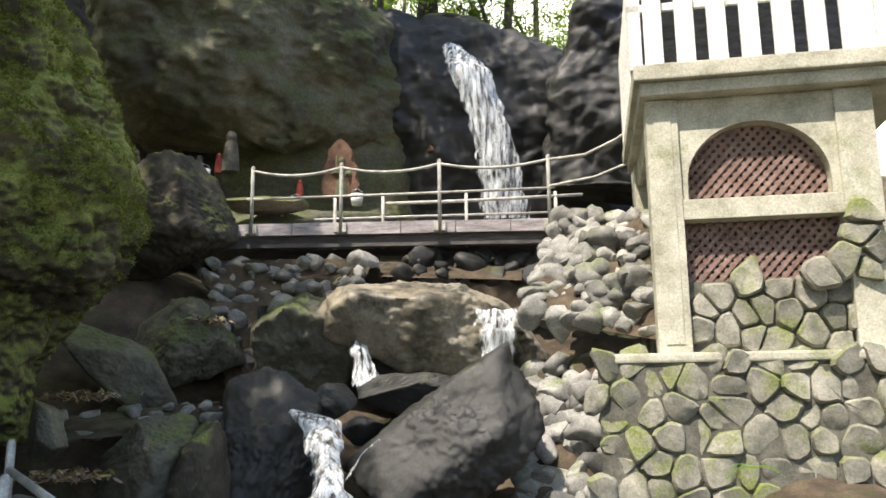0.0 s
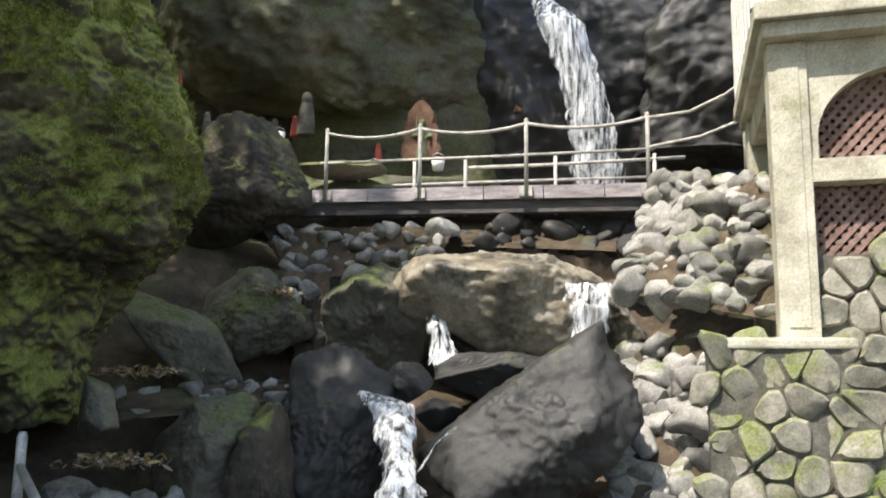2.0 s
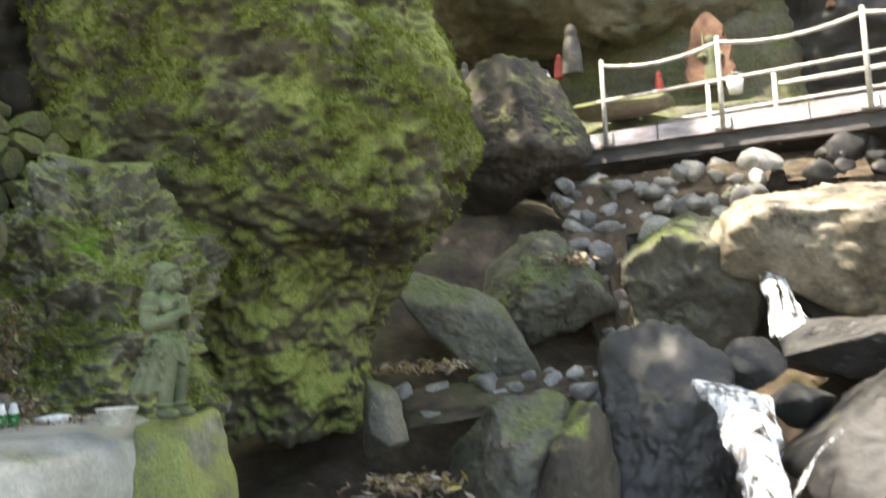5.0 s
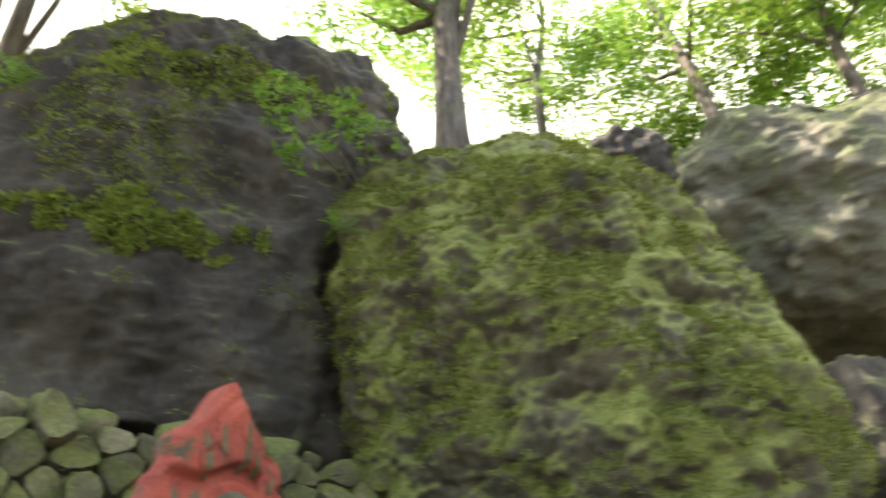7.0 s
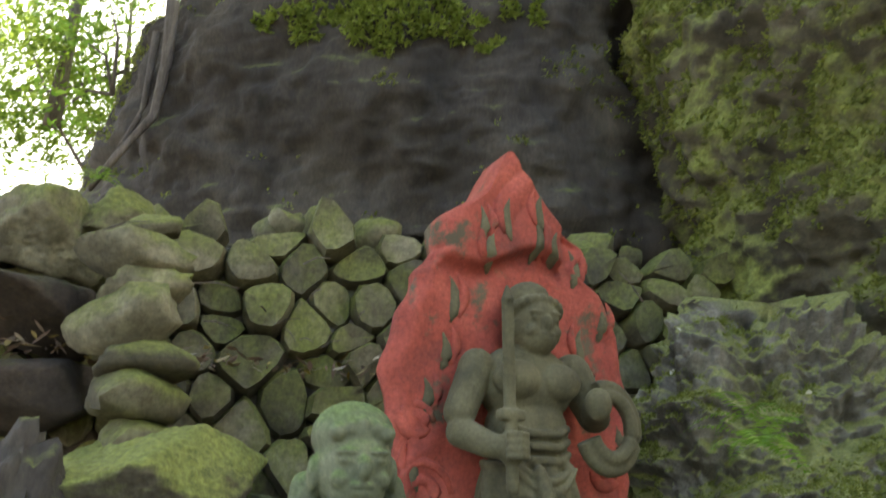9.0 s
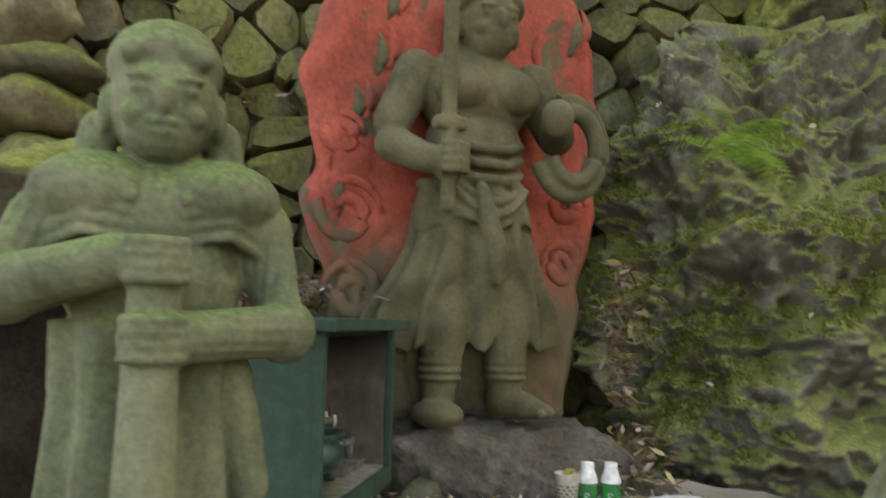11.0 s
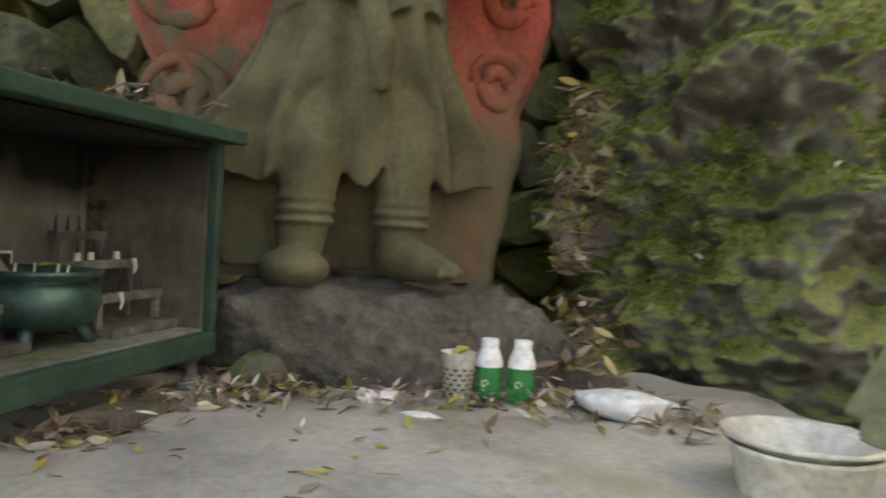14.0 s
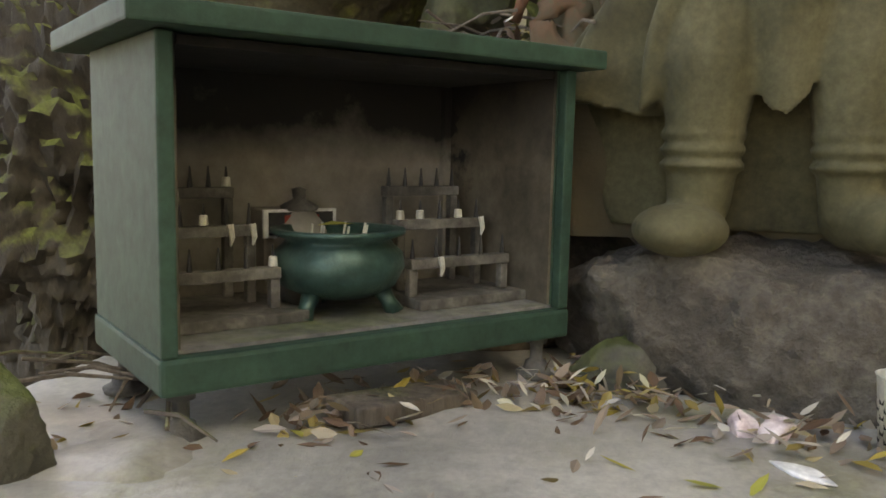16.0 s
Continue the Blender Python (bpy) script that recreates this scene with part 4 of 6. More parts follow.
dry_wall("wall_terrace", "mossy dry-stone wall behind the statues", (-4.237, 2.122, 2.58), (-3.241, 6.616, 2.842), 0.9, 3.3, 0.165, stone_mossy, 3)


def stone_pier():
    """Rough stones stacked into a leaning pier in front of the wall."""
    rnd = random.Random(17)
    p = base("stone_pier", "leaning pier of mossy stones stacked before the terrace wall", "pier", pose(-3.3, 3.6, 2.05))
    z = 0.0
    for w, h in ((0.17, 0.16), (0.21, 0.2), (0.18, 0.13), (0.2, 0.17), (0.17, 0.13), (0.2, 0.16), (0.15, 0.1)):
        part_of("stone", stone_kind(stone_mossy, rnd.randrange(7)), p, Matrix.LocRotScale((rnd.uniform(-0.03, 0.03), rnd.uniform(-0.04, 0.04) - 0.1 * z, z + h * 0.5), Euler((rnd.uniform(-0.2, 0.2), rnd.uniform(-0.2, 0.2), rnd.uniform(-0.4, 0.4))), (w * 0.9, w * 1.15, h * 0.72)))
        z += h * 0.95


stone_pier()


# ---- altar slab and its rocks ----
SLAB = 1.105
thing("altar_slab", loft_rock("altar_slab", [(0.1, -2.0, 4.75, 0.8, 1.15), (0.9, -1.98, 4.75, 0.78, 1.12), (1.03, -1.98, 4.75, 0.74, 1.08), (1.09, -1.98, 4.75, 0.66, 1.0), (SLAB, -1.98, 4.75, 0.5, 0.9)], 0, slab_rock, 4, 140, 60, 0.02, 1.5, 3.2, 0, 0.006, 0.0),
      "worn flat stone slab serving as an altar, strewn with leaves", "stone slab")
B("plinth_rock", (-2.58, 4.95, 1.14), (0.46, 0.64, 0.28), rock_plain, 51, "dark rough rock carrying the carved deity", flat_top=0.68, planes=9, rough=0.13)
B("altar_stone", (-2.3, 4.63, 1.09), (0.09, 0.13, 0.07), rock_slope, 52, "yellowish stone beside the green cabinet", level=5)
B("statue_rock", (-1.12, 5.22, 0.7), (0.3, 0.26, 0.58), rock_ledge, 53, "upright rock under the praying statue", level=5, flat_top=0.8)
B("statue_rock", (-1.5, 3.78, 0.72), (0.3, 0.3, 0.6), rock_ledge, 54, "upright rock under the staff-bearing statue", level=5, flat_top=0.8)
B("mossy_bank", (-2.85, 3.1, 1.3), (0.45, 0.45, 0.72), rock_dark, 50, "mossy rock bank beside the green cabinet", rough=0.22, scale=2.6, planes=18)
B("mossy_mound", (-3.207, 3.592, 1.872), (0.62, 0.5, 0.32), rock_moss, 55, "mossy mound of rock below the terrace wall", level=6)
B("altar_boulder", (-1.65, 4.059, 1.141), (0.06, 0.08, 0.11), rock_slope, 56, "rounded boulder at the edge of the altar", level=5)
B("altar_boulder", (-1.71, 4.06, 1.05), (0.17, 0.18, 0.075), slab_rock, 57, "pale mossy stone under the cabinet's corner", level=5)
B("terrace_block", (-3.793, 3.147, 3.04), (0.28, 0.25, 0.2), stone_mossy, 58, "large squared stone at the top of the terrace", level=5)
B("terrace_block", (-3.727, 3.426, 3.162), (0.16, 0.2, 0.14), stone_mossy, 59, "mossy stone at the top of the terrace", level=5)
B("grey_block", (-3.09, 4.094, 1.831), (0.16, 0.14, 0.12), rock_grey, 60, "dark grey stone behind the green cabinet", level=5)
for k, place in enumerate(((-3.805, 3.152, 2.7), (-3.79, 3.202, 2.376))):
    B("terrace_step", place, (0.5, 0.4, 0.16), litter_ground, 61 + k, "earthen terrace step edged with stone", level=5, flat_top=0.7)



# ---- statues ----
def ball(bm, c, r, seg=16):
    own = bmesh.new()
    r = (r, r, r) if not isinstance(r, (tuple, list)) else r
    bmesh.ops.create_uvsphere(own, u_segments=seg, v_segments=seg // 2 + 2, radius=1, matrix=Matrix.LocRotScale(c, None, r))
    return joined(bm, own)


def carved(name, bm, material, at, label, voxel=0.008, category="statue"):
    """Joins the carved forms of a figure into one weathered stone body."""
    me = bpy.data.meshes.new(name)
    bm.to_mesh(me)
    bm.free()
    me.materials.append(material)
    ob = thing(name, me, label, category, at=at)
    r = ob.modifiers.new("join", "REMESH")
    r.mode, r.voxel_size, r.use_smooth_shade = "VOXEL", voxel, True
    s = ob.modifiers.new("soften", "SMOOTH")
    s.factor, s.iterations = 0.5, 2
    return ob


def limb(bm, pts, radii, sides=14):
    tube(pts, radii, sides, bm)
    for p, r in zip(pts, radii):
        ball(bm, p, r, 12)


def head(bm, c, s, curls=True, chin_y=-0.02):
    """A head with brow, eyes, nose, mouth, ears and hair; it looks towards -y. s is half its height."""
    x, y, z = c
    ball(bm, c, (0.78 * s, 0.86 * s, s))
    ball(bm, (x, y - 0.3 * s, z - 0.5 * s), (0.58 * s, 0.55 * s, 0.5 * s))
    ball(bm, (x, y - 0.86 * s, z - 0.15 * s), (0.13 * s, 0.16 * s, 0.24 * s))
    for k in (-1, 1):
        ball(bm, (x + k * 0.3 * s, y - 0.76 * s, z + 0.16 * s), (0.26 * s, 0.12 * s, 0.07 * s))
        ball(bm, (x + k * 0.3 * s, y - 0.74 * s, z - 0.0 * s), (0.17 * s, 0.1 * s, 0.07 * s))
        ball(bm, (x + k * 0.36 * s, y - 0.6 * s, z - 0.35 * s), (0.24 * s, 0.2 * s, 0.2 * s))
        ball(bm, (x + k * 0.8 * s, y - 0.02 * s, z - 0.2 * s), (0.12 * s, 0.2 * s, 0.36 * s))
    ball(bm, (x, y - 0.8 * s, z - 0.46 * s), (0.26 * s, 0.1 * s, 0.06 * s))
    ball(bm, (x, y - 0.76 * s, z - 0.6 * s), (0.22 * s, 0.1 * s, 0.06 * s))
    if curls:
        for k in range(11):
            a = math.pi * (k / 10)
            ball(bm, (x + math.cos(a) * 0.78 * s, y - 0.42 * s * math.sin(a) - 0.2 * s, z + (0.3 + 0.32 * math.sin(a)) * s), 0.16 * s, 10)


def robe(bm, levels, folds=9, depth=0.12, sides=56, hem=0.0, legs=0.115):
    """A skirt of cloth through (z, half width, half depth, x, y), with hanging folds."""
    rings = []
    for n, (z, rx, ry, cx, cy) in enumerate(levels):
        lift = hem * max(0, 1 - n / 2)
        rings.append([bm.verts.new((cx + rx * math.cos(a) * (1 + depth * math.cos(folds * a + z * 3)), cy + ry * math.sin(a) * (1 + depth * math.cos(folds * a + z * 3)), z + lift * math.cos(math.pi * (abs(rx * math.cos(a)) - legs) / legs))) for a in (2 * math.pi * k / sides for k in range(sides))])
    for a, b in zip(rings, rings[1:]):
        for k in range(sides):
            bm.faces.new((a[k], a[(k + 1) % sides], b[(k + 1) % sides], b[k]))
    bm.faces.new(rings[0][::-1])
    bm.faces.new(rings[-1])


def drape(bm, levels, folds=11, low=0.08, high=0.02, hem=0.0, legs=0.11, sides=150, steps=26, seed=0):
    """Hanging cloth through (z, half width, half depth, x, y) from the hem up: rounded folds that deepen towards a scalloped hem."""
    zs = [l[0] for l in levels]
    cols = [[l[k] for l in levels] for k in range(1, 5)]
    rings = []
    for n in range(steps):
        t = n / (steps - 1)
        z = zs[0] + (zs[-1] - zs[0]) * t
        rx, ry, cx, cy = [float(np.interp(z, zs, c)) for c in cols]
        ring = []
        for k in range(sides):
            a = 2 * math.pi * k / sides
            wave = math.cos(folds * a + 0.9 * math.sin(2 * a + seed) + 1.6 * t)
            f = 1 + (low + (high - low) * t) * (wave - 0.35 * wave * wave)
            x = rx * math.cos(a) * f
            lift = hem * (1 - t) ** 3 * math.cos(math.pi * (abs(x) - legs) / legs) if abs(x) < 2.4 * legs else -hem * (1 - t) ** 3 * 0.6
            ring.append(bm.verts.new((cx + x, cy + ry * math.sin(a) * f, z + lift)))
        rings.append(ring)
    for a, b in zip(rings, rings[1:]):
        for k in range(sides):
            bm.faces.new((a[k], a[(k + 1) % sides], b[(k + 1) % sides], b[k]))
    bm.faces.new(rings[0][::-1])
    bm.faces.new(rings[-1])


def deity():
    """Standing wrathful guardian: sword upright in one fist, rope in the other hand."""
    bm = bmesh.new()
    for k in (-1, 1):
        limb(bm, [(k * 0.1, -0.03, 0.42), (k * 0.104, -0.045, 0.27), (k * 0.108, -0.035, 0.17), (k * 0.112, -0.025, 0.05)], [0.082, 0.078, 0.062, 0.05])
        for z in (0.108, 0.132, 0.156):
            tube([(k * 0.11 + 0.061 * math.cos(a), -0.031 + 0.061 * math.sin(a), z) for a in (2 * math.pi * q / 20 for q in range(21))], 0.0065, 6, bm, cap=False)
    limb(bm, [(0.115, 0.0, 0.035), (0.15, -0.09, 0.026), (0.19, -0.15, 0.015)], [0.052, 0.042, 0.022])
    ball(bm, (-0.135, -0.075, 0.008), (0.075, 0.1, 0.042))
    for q in range(5):
        ball(bm, (0.16 + q * 0.016, -0.165 + q * 0.012, 0.01), 0.014, 8)
    drape(bm, [(0.25, 0.335, 0.11, 0, 0.03), (0.33, 0.31, 0.13, 0, 0.02), (0.4, 0.255, 0.14, 0, 0.005), (0.5, 0.205, 0.142, 0, 0), (0.6, 0.18, 0.132, 0, 0), (0.69, 0.16, 0.118, 0, 0)], 12, 0.15, 0.04, 0.07, seed=1)
    drape(bm, [(0.0, 0.27, 0.05, 0, 0.1), (0.1, 0.31, 0.055, 0, 0.1), (0.24, 0.33, 0.06, 0, 0.09), (0.38, 0.27, 0.07, 0, 0.06)], 7, 0.14, 0.06, seed=5)
    drape(bm, [(0.56, 0.195, 0.15, 0, -0.004), (0.62, 0.188, 0.142, 0, 0), (0.7, 0.165, 0.122, 0, 0)], 9, 0.09, 0.03, 0.02, 0.1, seed=2, steps=12)
    # waist roll, swags and the hanging end of the sash
    tube([(0.165 * math.cos(a), 0.125 * math.sin(a), 0.69 + 0.008 * math.sin(3 * a)) for a in (2 * math.pi * q / 32 for q in range(33))], 0.017, 8, bm, cap=False)
    for drop, half in ((0.05, 0.1), (0.09, 0.13)):
        tube([(half * u, -0.15 + 0.035 * u * u, 0.68 - drop * (1 - u * u)) for u in (q / 8 - 1 for q in range(17))], [0.008 + 0.008 * (1 - (q / 8 - 1) ** 2) for q in range(17)], 8, bm)
    limb(bm, [(-0.04, -0.145, 0.66), (-0.03, -0.17, 0.58), (0.0, -0.17, 0.48), (0.01, -0.16, 0.4)], [0.022, 0.03, 0.034, 0.02], 10)
    ball(bm, (0, 0.0, 0.8), (0.165, 0.12, 0.17))
    ball(bm, (0, 0.0, 0.98), (0.2, 0.125, 0.15))
    for z in (0.7, 0.745, 0.79):
        tube([(-0.13, -0.07, z + 0.03), (-0.06, -0.125, z), (0.06, -0.125, z), (0.13, -0.07, z + 0.03)], 0.016, 8, bm)
    for k in (-1, 1):
        ball(bm, (k * 0.085, -0.09, 0.98), (0.095, 0.06, 0.07))
    limb(bm, [(0, 0, 1.06), (0, -0.01, 1.16)], [0.075, 0.07])
    head(bm, (0.01, -0.05, 1.2), 0.125)
    ball(bm, (0.01, -0.02, 1.3), (0.085, 0.09, 0.07))
    # arm with the sword
    limb(bm, [(-0.2, 0.0, 1.03), (-0.28, -0.02, 0.86), (-0.285, -0.04, 0.79)], [0.068, 0.06, 0.055])
    limb(bm, [(-0.285, -0.04, 0.79), (-0.22, -0.13, 0.74), (-0.165, -0.165, 0.73)], [0.055, 0.045, 0.04])
    ball(bm, (-0.16, -0.165, 0.73), (0.05, 0.05, 0.06))
    for q in range(4):
        tube([(-0.2, -0.2, 0.7 + q * 0.024), (-0.155, -0.22, 0.7 + q * 0.024), (-0.115, -0.195, 0.7 + q * 0.024)], 0.013, 8, bm)
    limb(bm, [(-0.16, -0.165, 0.6), (-0.16, -0.165, 0.83)], [0.022, 0.022])
    box(-0.21, -0.11, -0.19, -0.14, 0.82, 0.86, 0.012, bm)
    box(-0.185, -0.14, -0.175, -0.152, 0.85, 1.25, 0.006, bm)
    tube([(-0.162, -0.163, 1.24), (-0.162, -0.163, 1.3)], [0.026, 0.006], 6, bm)
    # arm with the rope
    limb(bm, [(0.21, 0.0, 1.04), (0.29, -0.02, 0.88)], [0.075, 0.062])
    limb(bm, [(0.29, -0.02, 0.88), (0.21, -0.15, 0.9)], [0.06, 0.045])
    ball(bm, (0.2, -0.17, 0.9), (0.05, 0.05, 0.06))
    for r0, o in ((0.15, 0.0), (0.11, -0.02)):
        tube([(0.29 + r0 * math.sin(a) * 0.8, -0.1 + o, 0.83 - r0 * math.cos(a)) for a in (math.pi * 1.5 * q / 24 - 1.2 for q in range(25))], 0.028, 10, bm, cap=True)
    return carved("deity_statue", bm, statue_dark, pose(-2.43, 4.83, 1.335, 0, 0, 90), "dark olive carved stone guardian deity holding a sword and a rope", 0.006)


deity()


def flame_face(x, z, edge):
    """Depth of the carved front: licking flames in shallow relief, and a bulging tip that overhangs a pinched neck."""
    swirl = math.sin(x * 9 + 2.4 * noise.noise(Vector((x * 3.2, z * 2.2, 1))) + z * 2)
    fl = noise.noise(Vector((x * 7 + math.sin(z * 5) * 1.3, z * 2.6, 4.0)))
    lip = 1.49 + 0.05 * math.sin(x * 11 + 0.8) + (0.2 if x > 0.2 else 0)
    tip = 0.05 * smooth(lip, lip + 0.035, z) - 0.02 * math.exp(-((z - lip + 0.02) / 0.03) ** 2)
    rim = 0.02 * math.exp(-((edge - 0.1) / 0.06) ** 2)
    return -0.06 * min(1, edge * 9) ** 0.5 - (0.03 * abs(fl) + 0.016 * swirl + tip + rim) * min(1, edge * 5)


def flame_lick(pts, radii, flat=0.45):
    """A flame tongue or curl that lies on the carved front."""
    bm = tube(pts, radii, 10)
    for v in bm.verts:
        v.co.y = flame_face(v.co.x, v.co.z, 0.5) + (v.co.y - pts[0][1]) * flat
    return bm


def flame_mandorla():
    half = [(0.0, 0.40), (0.16, 0.43), (0.33, 0.45), (0.42, 0.44), (0.55, 0.5), (0.68, 0.53), (0.76, 0.5), (0.9, 0.53), (1.04, 0.545), (1.12, 0.52), (1.26, 0.5), (1.36, 0.45), (1.42, 0.43), (1.47, 0.36), (1.52, 0.32), (1.56, 0.33), (1.62, 0.33), (1.68, 0.27), (1.76, 0.17), (1.85, 0.1), (1.97, 0.012)]
    nx, zs = 61, [h[0] for h in half]
    rows = 190
    verts, faces = [], []
    front, back = [], []
    for j in range(rows):
        z = 1.97 * j / (rows - 1)
        w = float(np.interp(z, zs, [h[1] for h in half]))
        wob = 0.014 * math.sin(z * 13) + 0.005 * math.sin(z * 31)
        for side in (0, 1):
            for i in range(nx):
                u = i / (nx - 1) * 2 - 1
                lean = -0.04 * smooth(1.2, 1.9, z)
                wl, wr = w + wob, w - wob * 0.7 + (0.06 * math.exp(-((z - 1.6) / 0.05) ** 2))
                x = u * (wr if u > 0 else wl) + lean
                edge = 1 - abs(u)
                if side:
                    y = 0.11 * min(1, edge * 8) ** 0.5
                else:
                    y = flame_face(x, z, edge)
                verts.append((x, y, z))
    def vid(j, s, i):
        return (j * 2 + s) * nx + i
    for j in range(rows - 1):
        for i in range(nx - 1):
            faces.append((vid(j, 0, i), vid(j, 0, i + 1), vid(j + 1, 0, i + 1), vid(j + 1, 0, i)))
            faces.append((vid(j, 1, i + 1), vid(j, 1, i), vid(j + 1, 1, i), vid(j + 1, 1, i + 1)))
        for i in (0, nx - 1):
            q = (vid(j, 0, i), vid(j + 1, 0, i), vid(j + 1, 1, i), vid(j, 1, i))
            faces.append(q if i else q[::-1])
    fl = thing("flame_carving", mesh_of("flame_carving", verts, faces, red_paint), "tall flame-shaped stone carving with worn red paint", "carving", at=pose(-2.57, 4.86, 1.31, 0, 0, 90))
    rnd = random.Random(31)
    spots = [(-0.4, 0.95, 1), (-0.33, 1.12, 1), (-0.42, 0.7, -1), (0.36, 1.0, -1), (0.43, 0.85, 1), (0.3, 1.2, -1), (0.38, 1.3, 1), (-0.3, 1.32, 1), (-0.2, 1.62, 1), (-0.06, 1.66, -1), (0.06, 1.6, 1), (0.17, 1.58, -1), (0.26, 1.52, 1), (-0.14, 1.52, -1), (0.1, 1.72, -1)]
    for x, z, s in spots:
        L_ = rnd.uniform(0.13, 0.2)
        pts = [(x + s * 0.022 * math.sin(q * 0.5), -0.066, z + L_ * (q / 6 - 0.5)) for q in range(7)]
        part("flame_tongue", flame_lick(pts, [0.006, 0.018, 0.024, 0.022, 0.017, 0.01, 0.003]), statue_dark, fl, "olive flame lick with the paint worn off", True)
        part("flame_tongue", flame_lick([(px + s * 0.035, -0.06, pz + 0.02) for px, _, pz in pts], [0.006, 0.016, 0.02, 0.022, 0.018, 0.012, 0.004], 0.6), red_paint, fl, smooth=True)
    for x, z, r, s in ((-0.41, 0.62, 0.115, 1), (-0.38, 0.38, 0.1, -1), (0.36, 0.5, 0.08, -1), (0.37, 0.7, 0.065, 1), (-0.43, 0.86, 0.07, 1)):
        pts = [(x + s * r * (1 - q / 26) * math.cos(q * 0.48), -0.068, z + r * (1 - q / 26) * math.sin(q * 0.48)) for q in range(22)]
        part("flame_curl", flame_lick(pts, [0.01 + 0.016 * math.sin(math.pi * q / 21) for q in range(22)], 0.6), red_paint, fl, "spiral flame curl", True)
    return fl


flame_mandorla()


def praying_statue():
    """A slender attendant, palms together, in a knotted wrap with long frilled ends."""
    bm = bmesh.new()
    for k in (-1, 1):
        limb(bm, [(k * 0.055, -0.03, 0.36), (k * 0.055, -0.04, 0.2), (k * 0.055, -0.035, 0.05)], [0.056, 0.046, 0.036])
        limb(bm, [(k * 0.055, -0.02, 0.024), (k * 0.062, -0.1, 0.018)], [0.034, 0.024])
        tube([(k * 0.055 + 0.042 * math.cos(a), -0.036 + 0.042 * math.sin(a), 0.062) for a in (2 * math.pi * q / 16 for q in range(17))], 0.007, 6, bm, cap=False)
        limb(bm, [(k * 0.108, 0.012, 0.592), (k * 0.122, 0.016, 0.53), (k * 0.126, 0.012, 0.468)], [0.046, 0.042, 0.037])
        limb(bm, [(k * 0.126, 0.008, 0.464), (k * 0.07, -0.066, 0.488), (k * 0.02, -0.112, 0.525)], [0.038, 0.034, 0.022])
        for q in range(4):
            limb(bm, [(k * 0.01, -0.128 + q * 0.011, 0.52), (k * 0.007, -0.124 + q * 0.009, 0.602 - 0.004 * abs(q - 1))], [0.011, 0.0065], 8)
        ball(bm, (k * 0.012, -0.11, 0.525), (0.014, 0.025, 0.03))
        for dz in (0, 0.012):
            tube([(k * 0.12 + 0.045 * math.cos(a), 0.014 + 0.044 * math.sin(a), 0.54 + dz + 0.004 * math.sin(a)) for a in (2 * math.pi * q / 18 for q in range(19))], 0.0055, 6, bm, cap=False)
    # long wrap swept to the back on one side, short wrap over the other hip
    drape(bm, [(0.125, 0.085, 0.115, -0.05, 0.055), (0.16, 0.09, 0.11, -0.046, 0.044), (0.25, 0.086, 0.098, -0.03, 0.022), (0.34, 0.086, 0.086, -0.012, 0.008), (0.42, 0.078, 0.066, 0, 0)], 9, 0.1, 0.03, 0.012, 0.05, seed=3)
    drape(bm, [(0.265, 0.088, 0.07, 0.034, -0.03), (0.33, 0.096, 0.083, 0.018, -0.016), (0.4, 0.09, 0.074, 0.004, -0.004), (0.43, 0.08, 0.066, 0, 0)], 8, 0.07, 0.03, 0.014, 0.05, seed=4, steps=16)
    tube([(0.088 * math.cos(a), 0.074 * math.sin(a), 0.418 + 0.008 * math.sin(5 * a)) for a in (2 * math.pi * q / 40 for q in range(41))], [0.013 + 0.004 * math.sin(q) for q in range(41)], 8, bm, cap=False)
    tube([(0.06 * u - 0.01, -0.078 + 0.02 * u * u, 0.418 - 0.05 * (1 - u * u)) for u in (q / 7 - 1 for q in range(15))], 0.012, 8, bm)
    tube([(-0.095, 0.03, 0.35), (-0.11, 0.015, 0.395), (-0.112, -0.012, 0.41), (-0.105, -0.045, 0.395), (-0.098, -0.058, 0.35)], [0.014, 0.017, 0.019, 0.017, 0.013], 10, bm)
    for y0, y1, z1 in ((0.025, 0.05, 0.23), (-0.05, -0.055, 0.2)):
        for q in range(11):
            t = q / 10
            z = 0.385 + (z1 - 0.385) * t
            y = y0 + (y1 - y0) * t
            ball(bm, (-0.104 - 0.006 * math.sin(q * 2.1), y + 0.012 * math.sin(q * 1.5), z), (0.012, 0.012, 0.013), 10)
    ball(bm, (0, 0, 0.47), (0.084, 0.06, 0.085))
    ball(bm, (0, 0.004, 0.565), (0.115, 0.07, 0.072))
    for k in (-1, 1):
        ball(bm, (k * 0.048, -0.04, 0.558), (0.05, 0.034, 0.038))
    tube([(0.075 * math.cos(a), -0.012 + 0.066 * math.sin(a), 0.6 - 0.022 * max(0, -math.sin(a))) for a in (2 * math.pi * q / 24 for q in range(25))], 0.0055, 6, bm, cap=False)
    limb(bm, [(0, 0.006, 0.6), (0, -0.006, 0.67)], [0.046, 0.042])
    head(bm, (0, -0.02, 0.705), 0.079, curls=False)
    # smooth hair falling to the shoulders, curls along the brow and cheeks
    ball(bm, (0, 0.012, 0.73), (0.076, 0.08, 0.064))
    ball(bm, (0, 0.048, 0.685), (0.073, 0.05, 0.062))
    ball(bm, (0, 0.066, 0.642), (0.078, 0.04, 0.024))
    for k in range(11):
        a = math.pi * k / 10
        ball(bm, (0.067 * math.cos(a), -0.036 - 0.042 * math.sin(a), 0.722 + 0.034 * math.sin(a)), 0.0115, 10)
